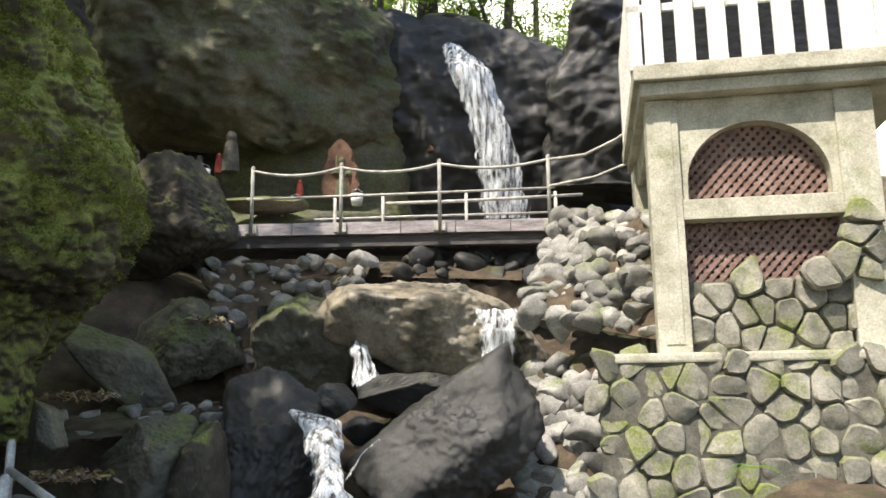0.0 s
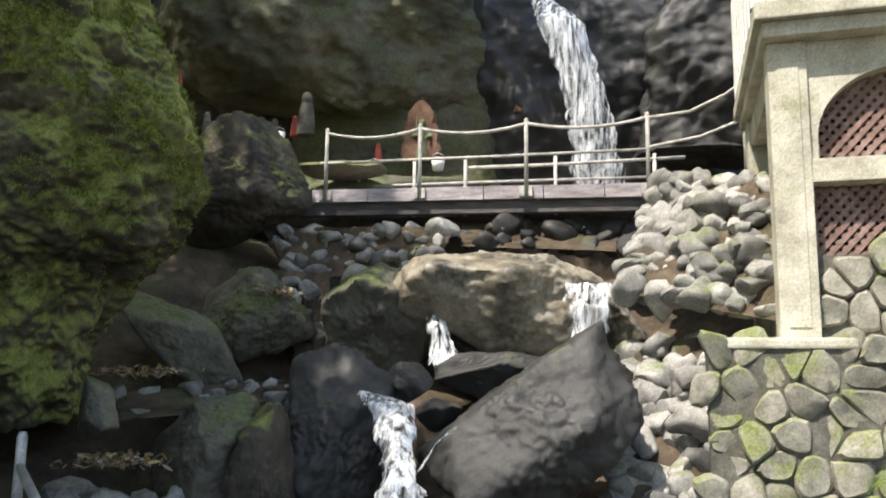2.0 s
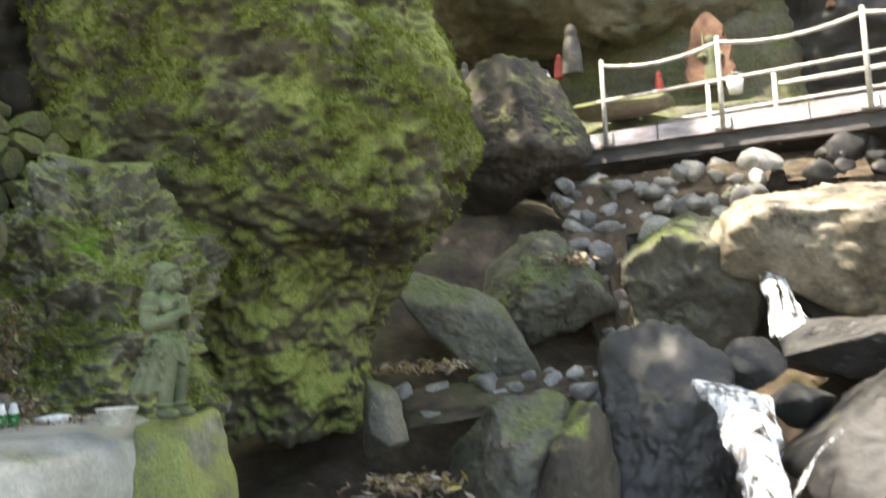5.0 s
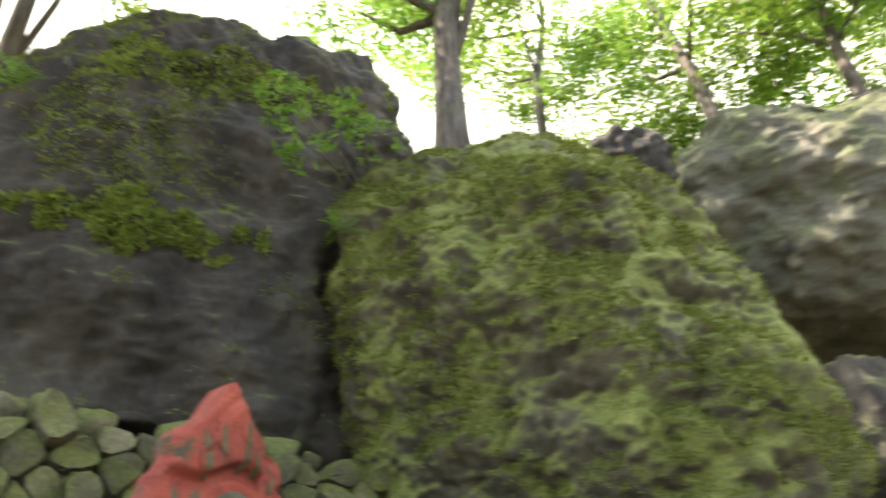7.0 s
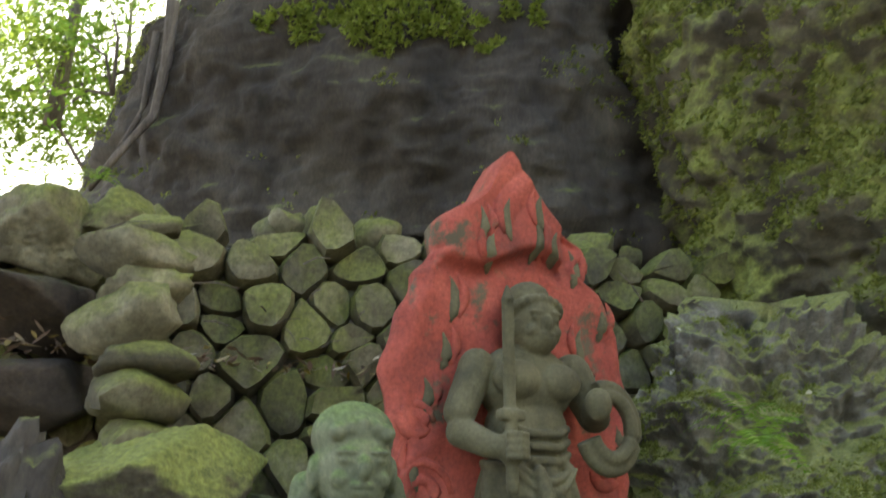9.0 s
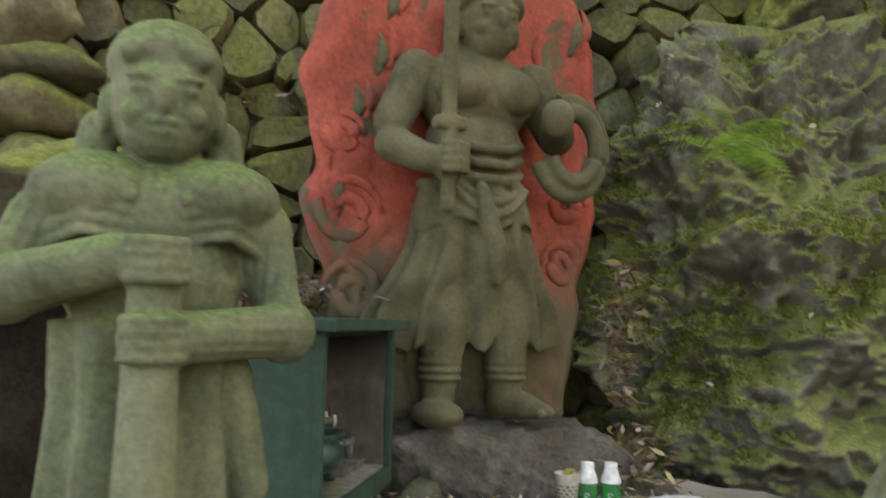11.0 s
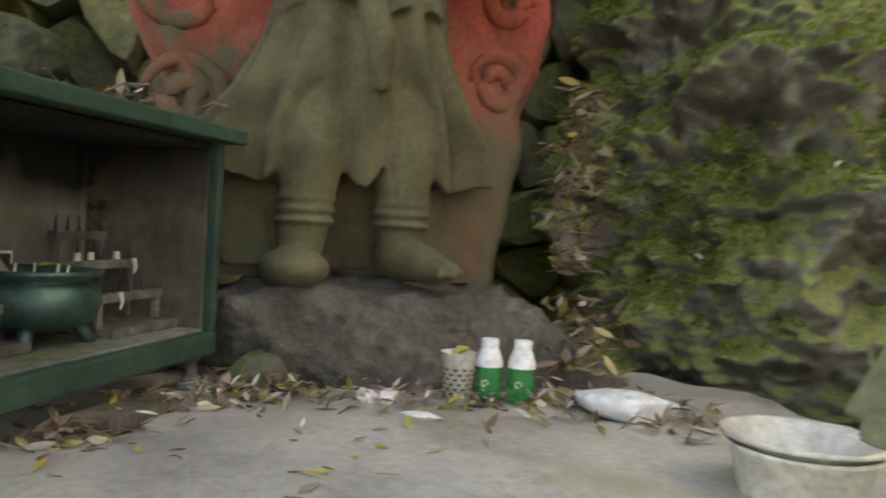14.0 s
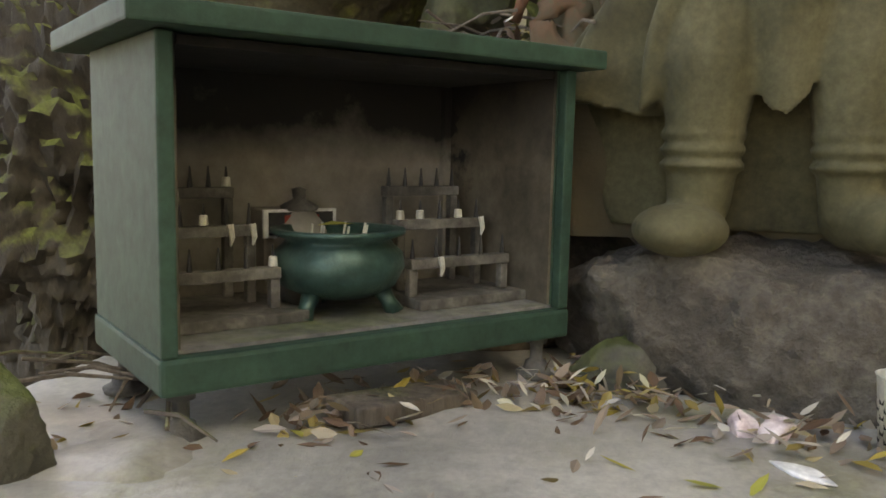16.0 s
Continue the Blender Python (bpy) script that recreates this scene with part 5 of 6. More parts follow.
    for k in (-1, 1):
        for y, z in ((-0.03, 0.7), (-0.016, 0.678), (-0.004, 0.658), (0.012, 0.64), (0.035, 0.632)):
            ball(bm, (k * 0.07, y, z), 0.0145, 10)
        limb(bm, [(k * 0.07, 0.02, 0.7), (k * 0.076, 0.04, 0.645)], [0.022, 0.018], 10)
    return carved("praying_statue", bm, statue_stone, pose(-1.09, 5.13, 1.155, 0, 0, 92), "mossy green stone statue of a child attendant praying", 0.0036)


praying_statue()


def staff_statue():
    bm = bmesh.new()
    robe(bm, [(0.0, 0.13, 0.11, 0, 0), (0.15, 0.14, 0.115, 0, 0), (0.32, 0.125, 0.11, 0, 0), (0.44, 0.13, 0.1, 0, 0)], 9, 0.1)
    ball(bm, (0, 0, 0.5), (0.13, 0.1, 0.12))
    ball(bm, (0, 0, 0.6), (0.155, 0.1, 0.085))
    for k in (-1, 1):
        ball(bm, (k * 0.08, -0.02, 0.625), (0.1, 0.09, 0.06))
        for q in range(4):
            tube([(k * 0.03, -0.1 + q * 0.008, 0.61 - q * 0.018), (k * 0.1, -0.085, 0.63 - q * 0.022), (k * 0.17, -0.02, 0.6 - q * 0.022)], 0.009, 6, bm)
    limb(bm, [(-0.15, 0, 0.58), (-0.19, -0.05, 0.48), (-0.05, -0.17, 0.52)], [0.055, 0.05, 0.035])
    limb(bm, [(0.15, 0, 0.58), (0.19, -0.04, 0.43), (0.03, -0.17, 0.42)], [0.055, 0.05, 0.036])
    for z, h in ((0.52, -1), (0.42, 1)):
        ball(bm, (0.0, -0.17, z), (0.045, 0.04, 0.032))
        for q in range(4):
            tube([(-0.04, -0.2, z - 0.025 + q * 0.016), (0.0, -0.215, z - 0.025 + q * 0.016), (0.04, -0.195, z - 0.025 + q * 0.016)], 0.009, 6, bm)
    limb(bm, [(0.0, -0.17, 0.0), (0.0, -0.17, 0.3), (0.0, -0.17, 0.5)], [0.045, 0.038, 0.034])
    limb(bm, [(0.11, -0.02, 0.36), (0.15, -0.03, 0.2)], [0.04, 0.03])
    limb(bm, [(0, 0, 0.64), (0, -0.02, 0.7)], [0.06, 0.055])
    head(bm, (0, -0.03, 0.765), 0.1, curls=False)
    ball(bm, (0, -0.02, 0.82), (0.085, 0.09, 0.07))
    for k in range(5):
        ball(bm, (-0.05 + k * 0.025, -0.095, 0.835 - abs(k - 2) * 0.008), 0.018, 8)
    for k in (-1, 1):
        limb(bm, [(k * 0.085, 0.0, 0.72), (k * 0.1, -0.01, 0.67)], [0.032, 0.026])
    return carved("staff_statue", bm, statue_stone, pose(-1.48, 3.82, 1.16, 0, 0, 85), "mossy green stone statue of a stern attendant leaning on a staff", 0.0042)


staff_statue()


# ---- green candle cabinet ----
CAB = pose(-1.773, 4.179, 1.17, 0, 0, 145.5)


def cabinet():
    c = base("candle_cabinet", "dark green metal candle cabinet with an open front", "cabinet", CAB)
    W, D, H = 0.635, 0.32, 0.412
    part("floor_pan", box(0, W, 0, D, 0, 0.045, 0.006), green_paint, c)
    part("floor_plate", box(0.02, W - 0.02, 0.02, D - 0.02, 0.0452, 0.05), stone_loose, c, "ash-dusted metal floor")
    part("side_panel", box(0.004, 0.024, 0.02, D - 0.005, 0.0455, H), green_paint, c)
    part("side_panel", box(W - 0.024, W - 0.004, 0.02, D - 0.005, 0.0455, H), green_paint, c)
    part("post", box(0.002, 0.022, 0.002, 0.0195, 0.0455, H, 0.003), green_paint, c)
    part("post", box(W - 0.022, W - 0.002, 0.002, 0.0195, 0.0455, H, 0.003), green_paint, c)
    part("back_panel", box(0.0245, W - 0.0245, D - 0.02, D - 0.005, 0.051, H), soot_panel, c, "soot-stained grey back panel")
    part("lining", box(0.0245, 0.03, 0.021, D - 0.021, 0.051, H), rust_panel, c, "rust-brown sooted lining")
    part("lining", box(W - 0.03, W - 0.0245, 0.021, D - 0.021, 0.051, H), rust_panel, c, "rust-brown sooted lining")
    bm = box(-0.036, W + 0.03, -0.03, D + 0.05, H + 0.002, H + 0.03, 0.004)
    roof = part("roof", bm, green_paint, c)
    part("ceiling_plate", box(0.031, W - 0.031, 0.022, D - 0.022, H - 0.012, H - 0.001), soot, c, "soot-blackened underside of the roof")
    part("corner_strip", box(W - 0.046, W - 0.0305, D - 0.036, D - 0.0205, 0.051, H - 0.013, 0.002), soot_panel, c)
    for x in (0.032, W - 0.04):
        for y in (0.03, D - 0.04):
            part("foot", lathe([(0.0, -0.066), (0.03, -0.066), (0.032, -0.058), (0.02, -0.052), (0.017, -0.04), (0.01, -0.037), (0.01, -0.012), (0.017, -0.01), (0.017, 0.002)], 20, at=(x, y, 0)), waxy_metal, c, smooth=True)
    return c


cabinet()


def on_cabinet(x, y, z=0.0505, rz=0.0):
    return CAB @ pose(x, y, z, 0, 0, rz)


def candle_stand(m, width, label):
    s = base("candle_stand", label, "candle stand", m, group="candle stands in the cabinet")
    part("tray", box(0, width + 0.03, -0.01, 0.17, 0, 0.016, 0.003), waxy_metal, s)
    rnd = random.Random(int(width * 1000))
    for k, (z, y, inset) in enumerate(((0.058, 0.02, 0.0), (0.112, 0.075, 0.012), (0.162, 0.13, 0.024))):
        part("leg", box(inset, inset + 0.014, y, y + 0.014, 0.017, z, 0.002), waxy_metal, s)
        part("leg", box(width - inset - 0.014, width - inset, y, y + 0.014, 0.017, z, 0.002), waxy_metal, s)
        bar = part("bar", box(inset, width - inset, y - 0.004, y + 0.018, z + 0.0005, z + 0.016, 0.002), waxy_metal, s)
        n = 5
        for q in range(n):
            x = inset + 0.008 + (width - 2 * inset - 0.016) * q / (n - 1)
            part("spike", tube([(x, y + 0.007, z + 0.016), (x, y + 0.007, z + 0.046)], [0.004, 0.001], 6), black_check, bar)
            if rnd.random() < 0.07:
                part("candle_stub", lathe([(0.0, z + 0.018), (0.007, z + 0.017), (0.006, z + 0.03), (0.0, z + 0.032)], 10, at=(x, y + 0.007, 0)), grimy_white, bar, "white candle stub")
            if rnd.random() < 0.25:
                part("wax_drip", tube([(x, y - 0.006, z + 0.018), (x + 0.002, y - 0.009, z), (x, y - 0.007, z - 0.012)], [0.005, 0.004, 0.0015], 6), grimy_white, bar, "dripped white wax")
    return s


candle_stand(on_cabinet(0.03, 0.1), 0.17, "tiered grey candle stand spattered with wax")
candle_stand(on_cabinet(0.4, 0.08), 0.19, "tiered grey candle stand with burnt-down stubs")


def censer():
    b = base("incense_burner", "round green bronze incense burner on three feet", "incense burner", on_cabinet(0.3, 0.14) @ Matrix.Diagonal((0.98, 0.98, 0.8, 1)))
    part("bowl", lathe([(0.0, 0.028), (0.05, 0.03), (0.085, 0.05), (0.1, 0.085), (0.096, 0.11), (0.08, 0.128), (0.078, 0.134), (0.1, 0.145), (0.1, 0.153), (0.086, 0.153), (0.076, 0.138), (0.07, 0.13), (0.0, 0.13)], 40), bronze_green, b, smooth=True)
    part("ash", lathe([(0.0, 0.1355), (0.07, 0.132)], 24), stone_loose, b, "grey incense ash")
    for k in range(3):
        a = 2 * math.pi * k / 3 - 0.6
        part("foot", tube([(0.06 * math.cos(a), 0.06 * math.sin(a), 0.05), (0.075 * math.cos(a), 0.075 * math.sin(a), 0.02), (0.085 * math.cos(a), 0.085 * math.sin(a), 0.0)], [0.016, 0.012, 0.016], 10), bronze_green, b, smooth=True)
    for k in range(7):
        a = k * 0.9
        part("incense_stub", tube([(0.04 * math.cos(a), 0.04 * math.sin(a), 0.13), (0.042 * math.cos(a) + 0.004, 0.042 * math.sin(a), 0.16)], 0.002, 5), grimy_white, b)


censer()
thing("withered_leaf", mesh_of("withered_leaf", [(-0.03, 0, 0), (0, -0.012, 0.004), (0.03, 0, 0), (0, 0.012, 0.004)], [(0, 1, 2, 3)], leaf_yellow), "yellow leaf lying across the incense burner", "leaf", at=on_cabinet(0.275, 0.1, 0.182))


def offering_plaque():
    b = base("offering_box", "small dark box with a pale frame and colour print", "box", on_cabinet(0.225, 0.235) @ Matrix.Diagonal((0.95, 1, 0.72, 1)))
    part("body", box(0, 0.12, 0, 0.06, 0, 0.2, 0.004), soot_panel, b)
    part("frame", box(-0.004, 0.124, -0.008, -0.0005, 0.14, 0.2, 0.002), white_plastic, b)
    part("print", box(0.004, 0.116, -0.0105, -0.0085, 0.146, 0.194), black_check, b, "dark print")
    part("print_mark", box(0.03, 0.09, -0.0125, -0.0108, 0.172, 0.188), red_cloth, b, "red block of lettering")
    part("print_mark", box(0.035, 0.08, -0.0125, -0.0108, 0.152, 0.166), yellow_paint, b, "yellow block of lettering")
    j = base("jar", "grey lidded jar behind the incense burner", "jar", on_cabinet(0.285, 0.24) @ Matrix.Diagonal((0.8, 0.8, 0.74, 1)))
    part("body", lathe([(0, 0), (0.05, 0), (0.06, 0.05), (0.055, 0.15), (0.03, 0.19), (0.0, 0.19)], 24), soot_panel, j, smooth=True)
    part("lid", lathe([(0.035, 0.191), (0.037, 0.2), (0.012, 0.215), (0.014, 0.235), (0.0, 0.24)], 24), waxy_metal, j, smooth=True)


offering_plaque()


# ---- offerings on the slab ----
def bottle(at):
    b = base("bottle", "small green bottle with a white shoulder and cap", "bottle", at, group="pair of offering bottles")
    part("body", lathe([(0, 0), (0.023, 0), (0.027, 0.006), (0.027, 0.05), (0.0265, 0.078)], 28), bottle_green, b, "translucent green body", True)
    part("shoulder", lathe([(0.0268, 0.0785), (0.0268, 0.088), (0.02, 0.112), (0.0165, 0.12)], 28), white_plastic, b, "white shrink-wrapped shoulder", True)
    part("cap", lathe([(0.0175, 0.1205), (0.0178, 0.136), (0.016, 0.139), (0.0, 0.1395)], 24), white_plastic, b, "white cap", True)
    part("emblem", tube([(0.0275 * math.cos(-0.7 + 0.28 * math.cos(q * 0.5) * (1 - q / 16)), 0.0275 * math.sin(-0.7 + 0.28 * math.cos(q * 0.5) * (1 - q / 16)), 0.042 + 0.011 * math.sin(q * 0.5) * (1 - q / 16)) for q in range(14)], 0.0016, 5), grimy_white, b, "pale curled emblem")
    return b


for px in (0, 1):
    bottle(pose(*((-2.104, 5.044) if px == 0 else (-2.08, 5.105)), SLAB + 0.002) @ Matrix.Diagonal((1.02, 1.02, 0.9, 1)))


def paper_cup():
    b = base("paper_cup", "paper cup with a black chequered print, full of leaves", "cup", pose(*(-2.108, 4.98, 1.116)[:2], SLAB + 0.002))
    part("cup", lathe([(0.0, 0.003), (0.026, 0.0), (0.034, 0.095), (0.036, 0.098), (0.034, 0.0985), (0.025, 0.008), (0.0, 0.008)], 28), grimy_white, b, smooth=True)
    for j in range(6):
        for i in range(22):
            if (i + j) % 2:
                a, z = 2 * math.pi * i / 22, 0.016 + j * 0.0095
                r = 0.0265 + z * 0.083
                da = math.pi / 22
                bm = bmesh.new()
                q = [bm.verts.new((r * math.cos(t) , r * math.sin(t), zz)) for t, zz in ((a - da, z), (a + da, z), (a + da, z + 0.0095), (a - da, z + 0.0095))]
                bm.faces.new(q)
                part("check", bm, black_check, b)
    bm = bmesh.new()
    tube([(0.0, -0.012, 0.08), (0.005, 0.0, 0.104), (0.02, 0.01, 0.108)], [0.014, 0.01, 0.004], 6, bm)
    part("dry_leaf", bm, leaf_yellow, b, "yellowed leaf")


paper_cup()


def board(hx, hy, hz):
    """Vertices and faces of a short board with chamfered edges."""
    bm = box(-hx, hx, -hy, hy, -hz, hz, 0.004)
    bm.verts.index_update()
    verts, faces = [v.co.copy() for v in bm.verts], [[v.index for v in f.verts] for f in bm.faces]
    bm.free()
    return verts, faces


def soft_block(name, label, category, at, size, material, seed):
    me = rock_mesh(name, size, material, seed, 4, 8, 0.08, 1.5, flat_top=0.8)
    return thing(name, me, label, category, at=at)


soft_block("folded_cloth", "folded white cloth lying on the slab", "cloth", pose(*(-1.936, 5.278, 1.126)[:2], SLAB + 0.03, 0, 0, 40), (0.095, 0.062, 0.03), white_plastic, 71)
soft_block("paper_scrap", "crumpled pink and white paper", "paper", pose(*(-2.125, 4.801, 1.112)[:2], SLAB + 0.012), (0.03, 0.024, 0.018), pink_paper, 72)
soft_block("paper_scrap", "crumpled pink and white paper", "paper", pose(*(-2.111, 4.837, 1.108)[:2], SLAB + 0.011), (0.03, 0.024, 0.017), pink_paper, 73)
thing("plank_offcut", mesh_of("plank_offcut", *board(0.1, 0.04, 0.013), bark), "short worn wooden offcut under the cabinet", "offcut", at=pose(-2.03, 4.37, SLAB + 0.014, 0, 3, 150))
soft_block("paper_scrap", "flattened scrap of white paper on the slab", "paper", pose(-2.0, 4.86, SLAB + 0.006, 0, 0, 60), (0.04, 0.016, 0.005), white_plastic, 76)


def basin():
    c = (-1.516, 5.262, 1.188)
    b = base("basin", "cream plastic basin with a strainer inside", "basin", pose(c[0], c[1], c[2] - 0.1))
    part("bowl", lathe([(0.0, 0.0), (0.075, 0.0), (0.082, 0.01), (0.1, 0.075), (0.108, 0.08), (0.108, 0.086), (0.098, 0.084), (0.08, 0.014), (0.0, 0.012)], 40), grimy_white, b, smooth=True)
    part("strainer", lathe([(0.0, 0.03), (0.07, 0.034), (0.094, 0.09), (0.113, 0.094), (0.113, 0.1), (0.106, 0.1), (0.09, 0.094), (0.066, 0.04), (0.0, 0.036)], 40), grimy_white, b, smooth=True)
    for k in range(32):
        a = 2 * math.pi * k / 32
        part("slot", tube([(0.07 * math.cos(a), 0.07 * math.sin(a), 0.044), (0.09 * math.cos(a), 0.09 * math.sin(a), 0.0905)], 0.0014, 5), soot_panel, b)
    B("basin_rock", (c[0], c[1], c[2] - 0.42), (0.25, 0.25, 0.34), rock_ledge, 75, "rough stone under the basin", level=5, flat_top=0.85)


basin()


# ---- leaves on the ground ----
def leaf_patch(name, label, spots, count, material, seed, size=0.035, pile=0.03, kind="stuff"):
    """Fallen leaves, curled, strewn about the spots (x, y, z, rx, ry)."""
    rnd = random.Random(seed)
    verts, faces = [], []
    for _ in range(count):
        x, y, z, rx, ry = rnd.choice(spots)
        c = Vector((x + rnd.gauss(0, 0.5) * rx, y + rnd.gauss(0, 0.5) * ry, z + rnd.random() ** 2 * pile + 0.003))
        tip = 0.45 if pile > 0.005 else 0.12
        m = Euler((rnd.gauss(0, tip), rnd.gauss(0, tip), rnd.uniform(0, 6.28))).to_matrix()
        l, w = size * rnd.uniform(0.6, 1.5), size * rnd.uniform(0.2, 0.42)
        curl = rnd.uniform(-0.3, 0.5) * w
        n = len(verts)
        for px, py, pz in ((-l, 0, 0), (-l * 0.3, -w, curl), (l * 0.4, -w * 0.8, curl), (l, 0, curl * 0.5), (l * 0.4, w * 0.8, curl), (-l * 0.3, w, curl), (0, 0, 0)):
            verts.append(c + m @ Vector((px, py, pz)))
        faces += [(n, n + 1, n + 6), (n + 1, n + 2, n + 6), (n + 2, n + 3, n + 6), (n + 3, n + 4, n + 6), (n + 4, n + 5, n + 6), (n + 5, n, n + 6)]
    return thing(name, mesh_of(name, verts, faces, material, False), label, "leaves", kind)


leaf_patch("fallen_leaves", "dry brown and yellow leaves along the back of the slab", [(-2.12, 4.85, SLAB, 0.12, 0.25), (-2.05, 5.1, SLAB, 0.16, 0.2), (-2.2, 4.62, SLAB, 0.12, 0.12), (-1.95, 5.3, SLAB, 0.2, 0.15)], 420, leaf_dead, 81, 0.02)
leaf_patch("fallen_leaves", "dry leaves under and around the green cabinet", [(-1.95, 4.28, SLAB, 0.15, 0.1), (-2.1, 4.4, SLAB, 0.15, 0.1), (-1.72, 4.05, SLAB - 0.02, 0.08, 0.08), (-2.2, 4.55, SLAB, 0.1, 0.08), (-1.85, 4.0, SLAB - 0.03, 0.15, 0.12)], 380, leaf_dead, 82, 0.02)
leaf_patch("fallen_leaves", "drift of dry leaves in the cleft beside the carving", [(-2.45, 5.42, 1.35 + 0.1 * k, 0.07, 0.06) for k in range(5)] + [(-2.3, 5.38, 1.22, 0.12, 0.08), (-2.2, 5.3, 1.15, 0.12, 0.1)], 420, leaf_dead, 83, 0.026, 0.08)
leaf_patch("fallen_leaves", "heap of dry leaves and twigs behind the cabinet", [(-2.75, 4.25, 1.62, 0.18, 0.2), (-2.7, 4.05, 1.6, 0.2, 0.2), (-2.85, 4.4, 1.66, 0.2, 0.15)], 700, leaf_dead, 84, 0.03, 0.08)
B("leaf_bank", (-2.75, 4.12, 1.32), (0.34, 0.5, 0.32), litter_ground, 85, "bank of earth behind the cabinet", level=5, flat_top=0.85)
leaf_patch("fallen_leaves", "bleached leaves among the litter at the back of the slab", [(-2.12, 4.85, SLAB + 0.015, 0.14, 0.3), (-2.05, 5.15, SLAB + 0.015, 0.16, 0.2), (-2.15, 4.5, SLAB + 0.01, 0.15, 0.15), (-2.75, 4.3, 1.68, 0.2, 0.25)], 90, leaf_pale, 98, 0.017, 0.02)
leaf_patch("fallen_leaves", "few scattered leaves on the slab", [(-1.8, 4.6, SLAB + 0.004, 0.3, 0.35)], 30, leaf_dead, 86, 0.018, 0.001)
leaf_patch("fallen_leaves", "few yellowing leaves on the slab", [(-1.85, 4.6, SLAB + 0.006, 0.3, 0.3)], 7, leaf_yellow, 87, 0.017, 0.001)
leaf_patch("fallen_leaves", "brown leaves strewn over the stream bank", [(*(-0.782, 7.553, 0.346), 0.4, 0.4), (*(3.875, 7.258, -0.564), 0.5, 0.5), (*(-1.205, 8.962, 1.167), 0.5, 0.5), (*(-0.116, 11.028, 2.272), 0.3, 0.5)], 900, leaf_dead, 88, 0.05, 0.1)
leaf_patch("fallen_leaves", "brown leaves on the terrace above the wall", [(-3.7, 3.2 + 0.6 * k, 2.52, 0.25, 0.4) for k in range(6)], 600, leaf_dead, 89, 0.035, 0.08)


# ---- moss, ferns ----
def scatter_on(source, count, seed, keep, make, material, name, label, category="moss"):
    """Small growth set on the faces of a rock where keep(place, normal) allows it."""
    rnd = random.Random(seed)
    me, verts, faces = source.data, [], []
    pool_ = [p for p in me.polygons if keep(source.matrix_world @ p.center, p.normal)]
    for _ in range(count if pool_ else 0):
        p = rnd.choice(pool_)
        make(rnd, source.matrix_world @ p.center, p.normal, verts, faces)
    return thing(name, mesh_of(name, verts, faces, material, False), label, category, "stuff")


def tuft(rnd, c, n, verts, faces):
    for _ in range(3):
        d = (n + Vector((rnd.gauss(0, 0.7), rnd.gauss(0, 0.7), rnd.gauss(0, 0.7)))).normalized()
        s = d.cross(Vector((rnd.gauss(0, 1), rnd.gauss(0, 1), rnd.gauss(0, 1)))).normalized()
        l, w = rnd.uniform(0.012, 0.034), rnd.uniform(0.004, 0.01)
        k = len(verts)
        p = c + Vector((rnd.gauss(0, 0.012), rnd.gauss(0, 0.012), rnd.gauss(0, 0.012)))
        verts += [p - s * w, p + s * w, p + d * l + s * w * 0.5, p + d * l - s * w * 0.5]
        faces.append((k, k + 1, k + 2, k + 3))


def fine_tuft(rnd, c, n, verts, faces):
    """Short cushion moss: a few stubby blades."""
    for _ in range(4):
        d = (n + Vector((rnd.gauss(0, 0.6), rnd.gauss(0, 0.6), rnd.gauss(0, 0.6)))).normalized()
        s = d.cross(Vector((rnd.gauss(0, 1), rnd.gauss(0, 1), rnd.gauss(0, 1)))).normalized()
        l, w = rnd.uniform(0.005, 0.014), rnd.uniform(0.002, 0.005)
        k = len(verts)
        p = c + Vector((rnd.gauss(0, 0.008), rnd.gauss(0, 0.008), rnd.gauss(0, 0.008)))
        verts += [p - s * w, p + s * w, p + d * l + s * w * 0.5, p + d * l - s * w * 0.5]
        faces.append((k, k + 1, k + 2, k + 3))


def mossy_spot(p, n, low=0.0):
    return n.z > -0.25 and n.y < 0.5 and noise.noise(p * 1.6) + 0.5 * noise.noise(p * 5) + 0.5 * n.z > low


bpy.context.view_layer.update()
scatter_on(mossy, 60000, 91, lambda p, n: p.z > 1.9 and mossy_spot(p, n, 0.05), tuft, moss_tuft, "moss_tufts", "shaggy green moss on the huge boulder")
scatter_on(dark, 16000, 92, lambda p, n: mossy_spot(p, n, 0.42), tuft, moss_tuft, "moss_tufts", "moss clumps on ledges of the dark boulder")


def patch_on(centre, eye, half_w, half_h):
    """Tells whether a place lies in an uneven patch of the given half width and height on the face towards the path."""
    axis = (Vector(centre) - Vector(eye)).normalized()
    side = axis.cross(Vector((0, 0, 1))).normalized()
    rise = side.cross(axis)
    def inside(p, n):
        d = p - Vector(centre)
        e = math.hypot(d.dot(side) / half_w, d.dot(rise) / half_h) + 0.7 * noise.noise(p * 2.3) + 0.5 * noise.noise(p * 7)
        return n.dot(axis) < 0.2 and e < 0.85
    return inside


def long_tuft(rnd, c, n, verts, faces):
    """A drooping blade of moss or small fern."""
    for _ in range(2):
        d = (n * 0.6 + Vector((rnd.gauss(0, 0.6), rnd.gauss(0, 0.6), rnd.gauss(-0.2, 0.5)))).normalized()
        s = d.cross(Vector((rnd.gauss(0, 1), rnd.gauss(0, 1), rnd.gauss(0, 1)))).normalized()
        l, w = rnd.uniform(0.03, 0.07), rnd.uniform(0.008, 0.016)
        k = len(verts)
        verts += [c - s * w, c + s * w, c + d * l + s * w * 0.4, c + d * l - s * w * 0.4]
        faces.append((k, k + 1, k + 2, k + 3))


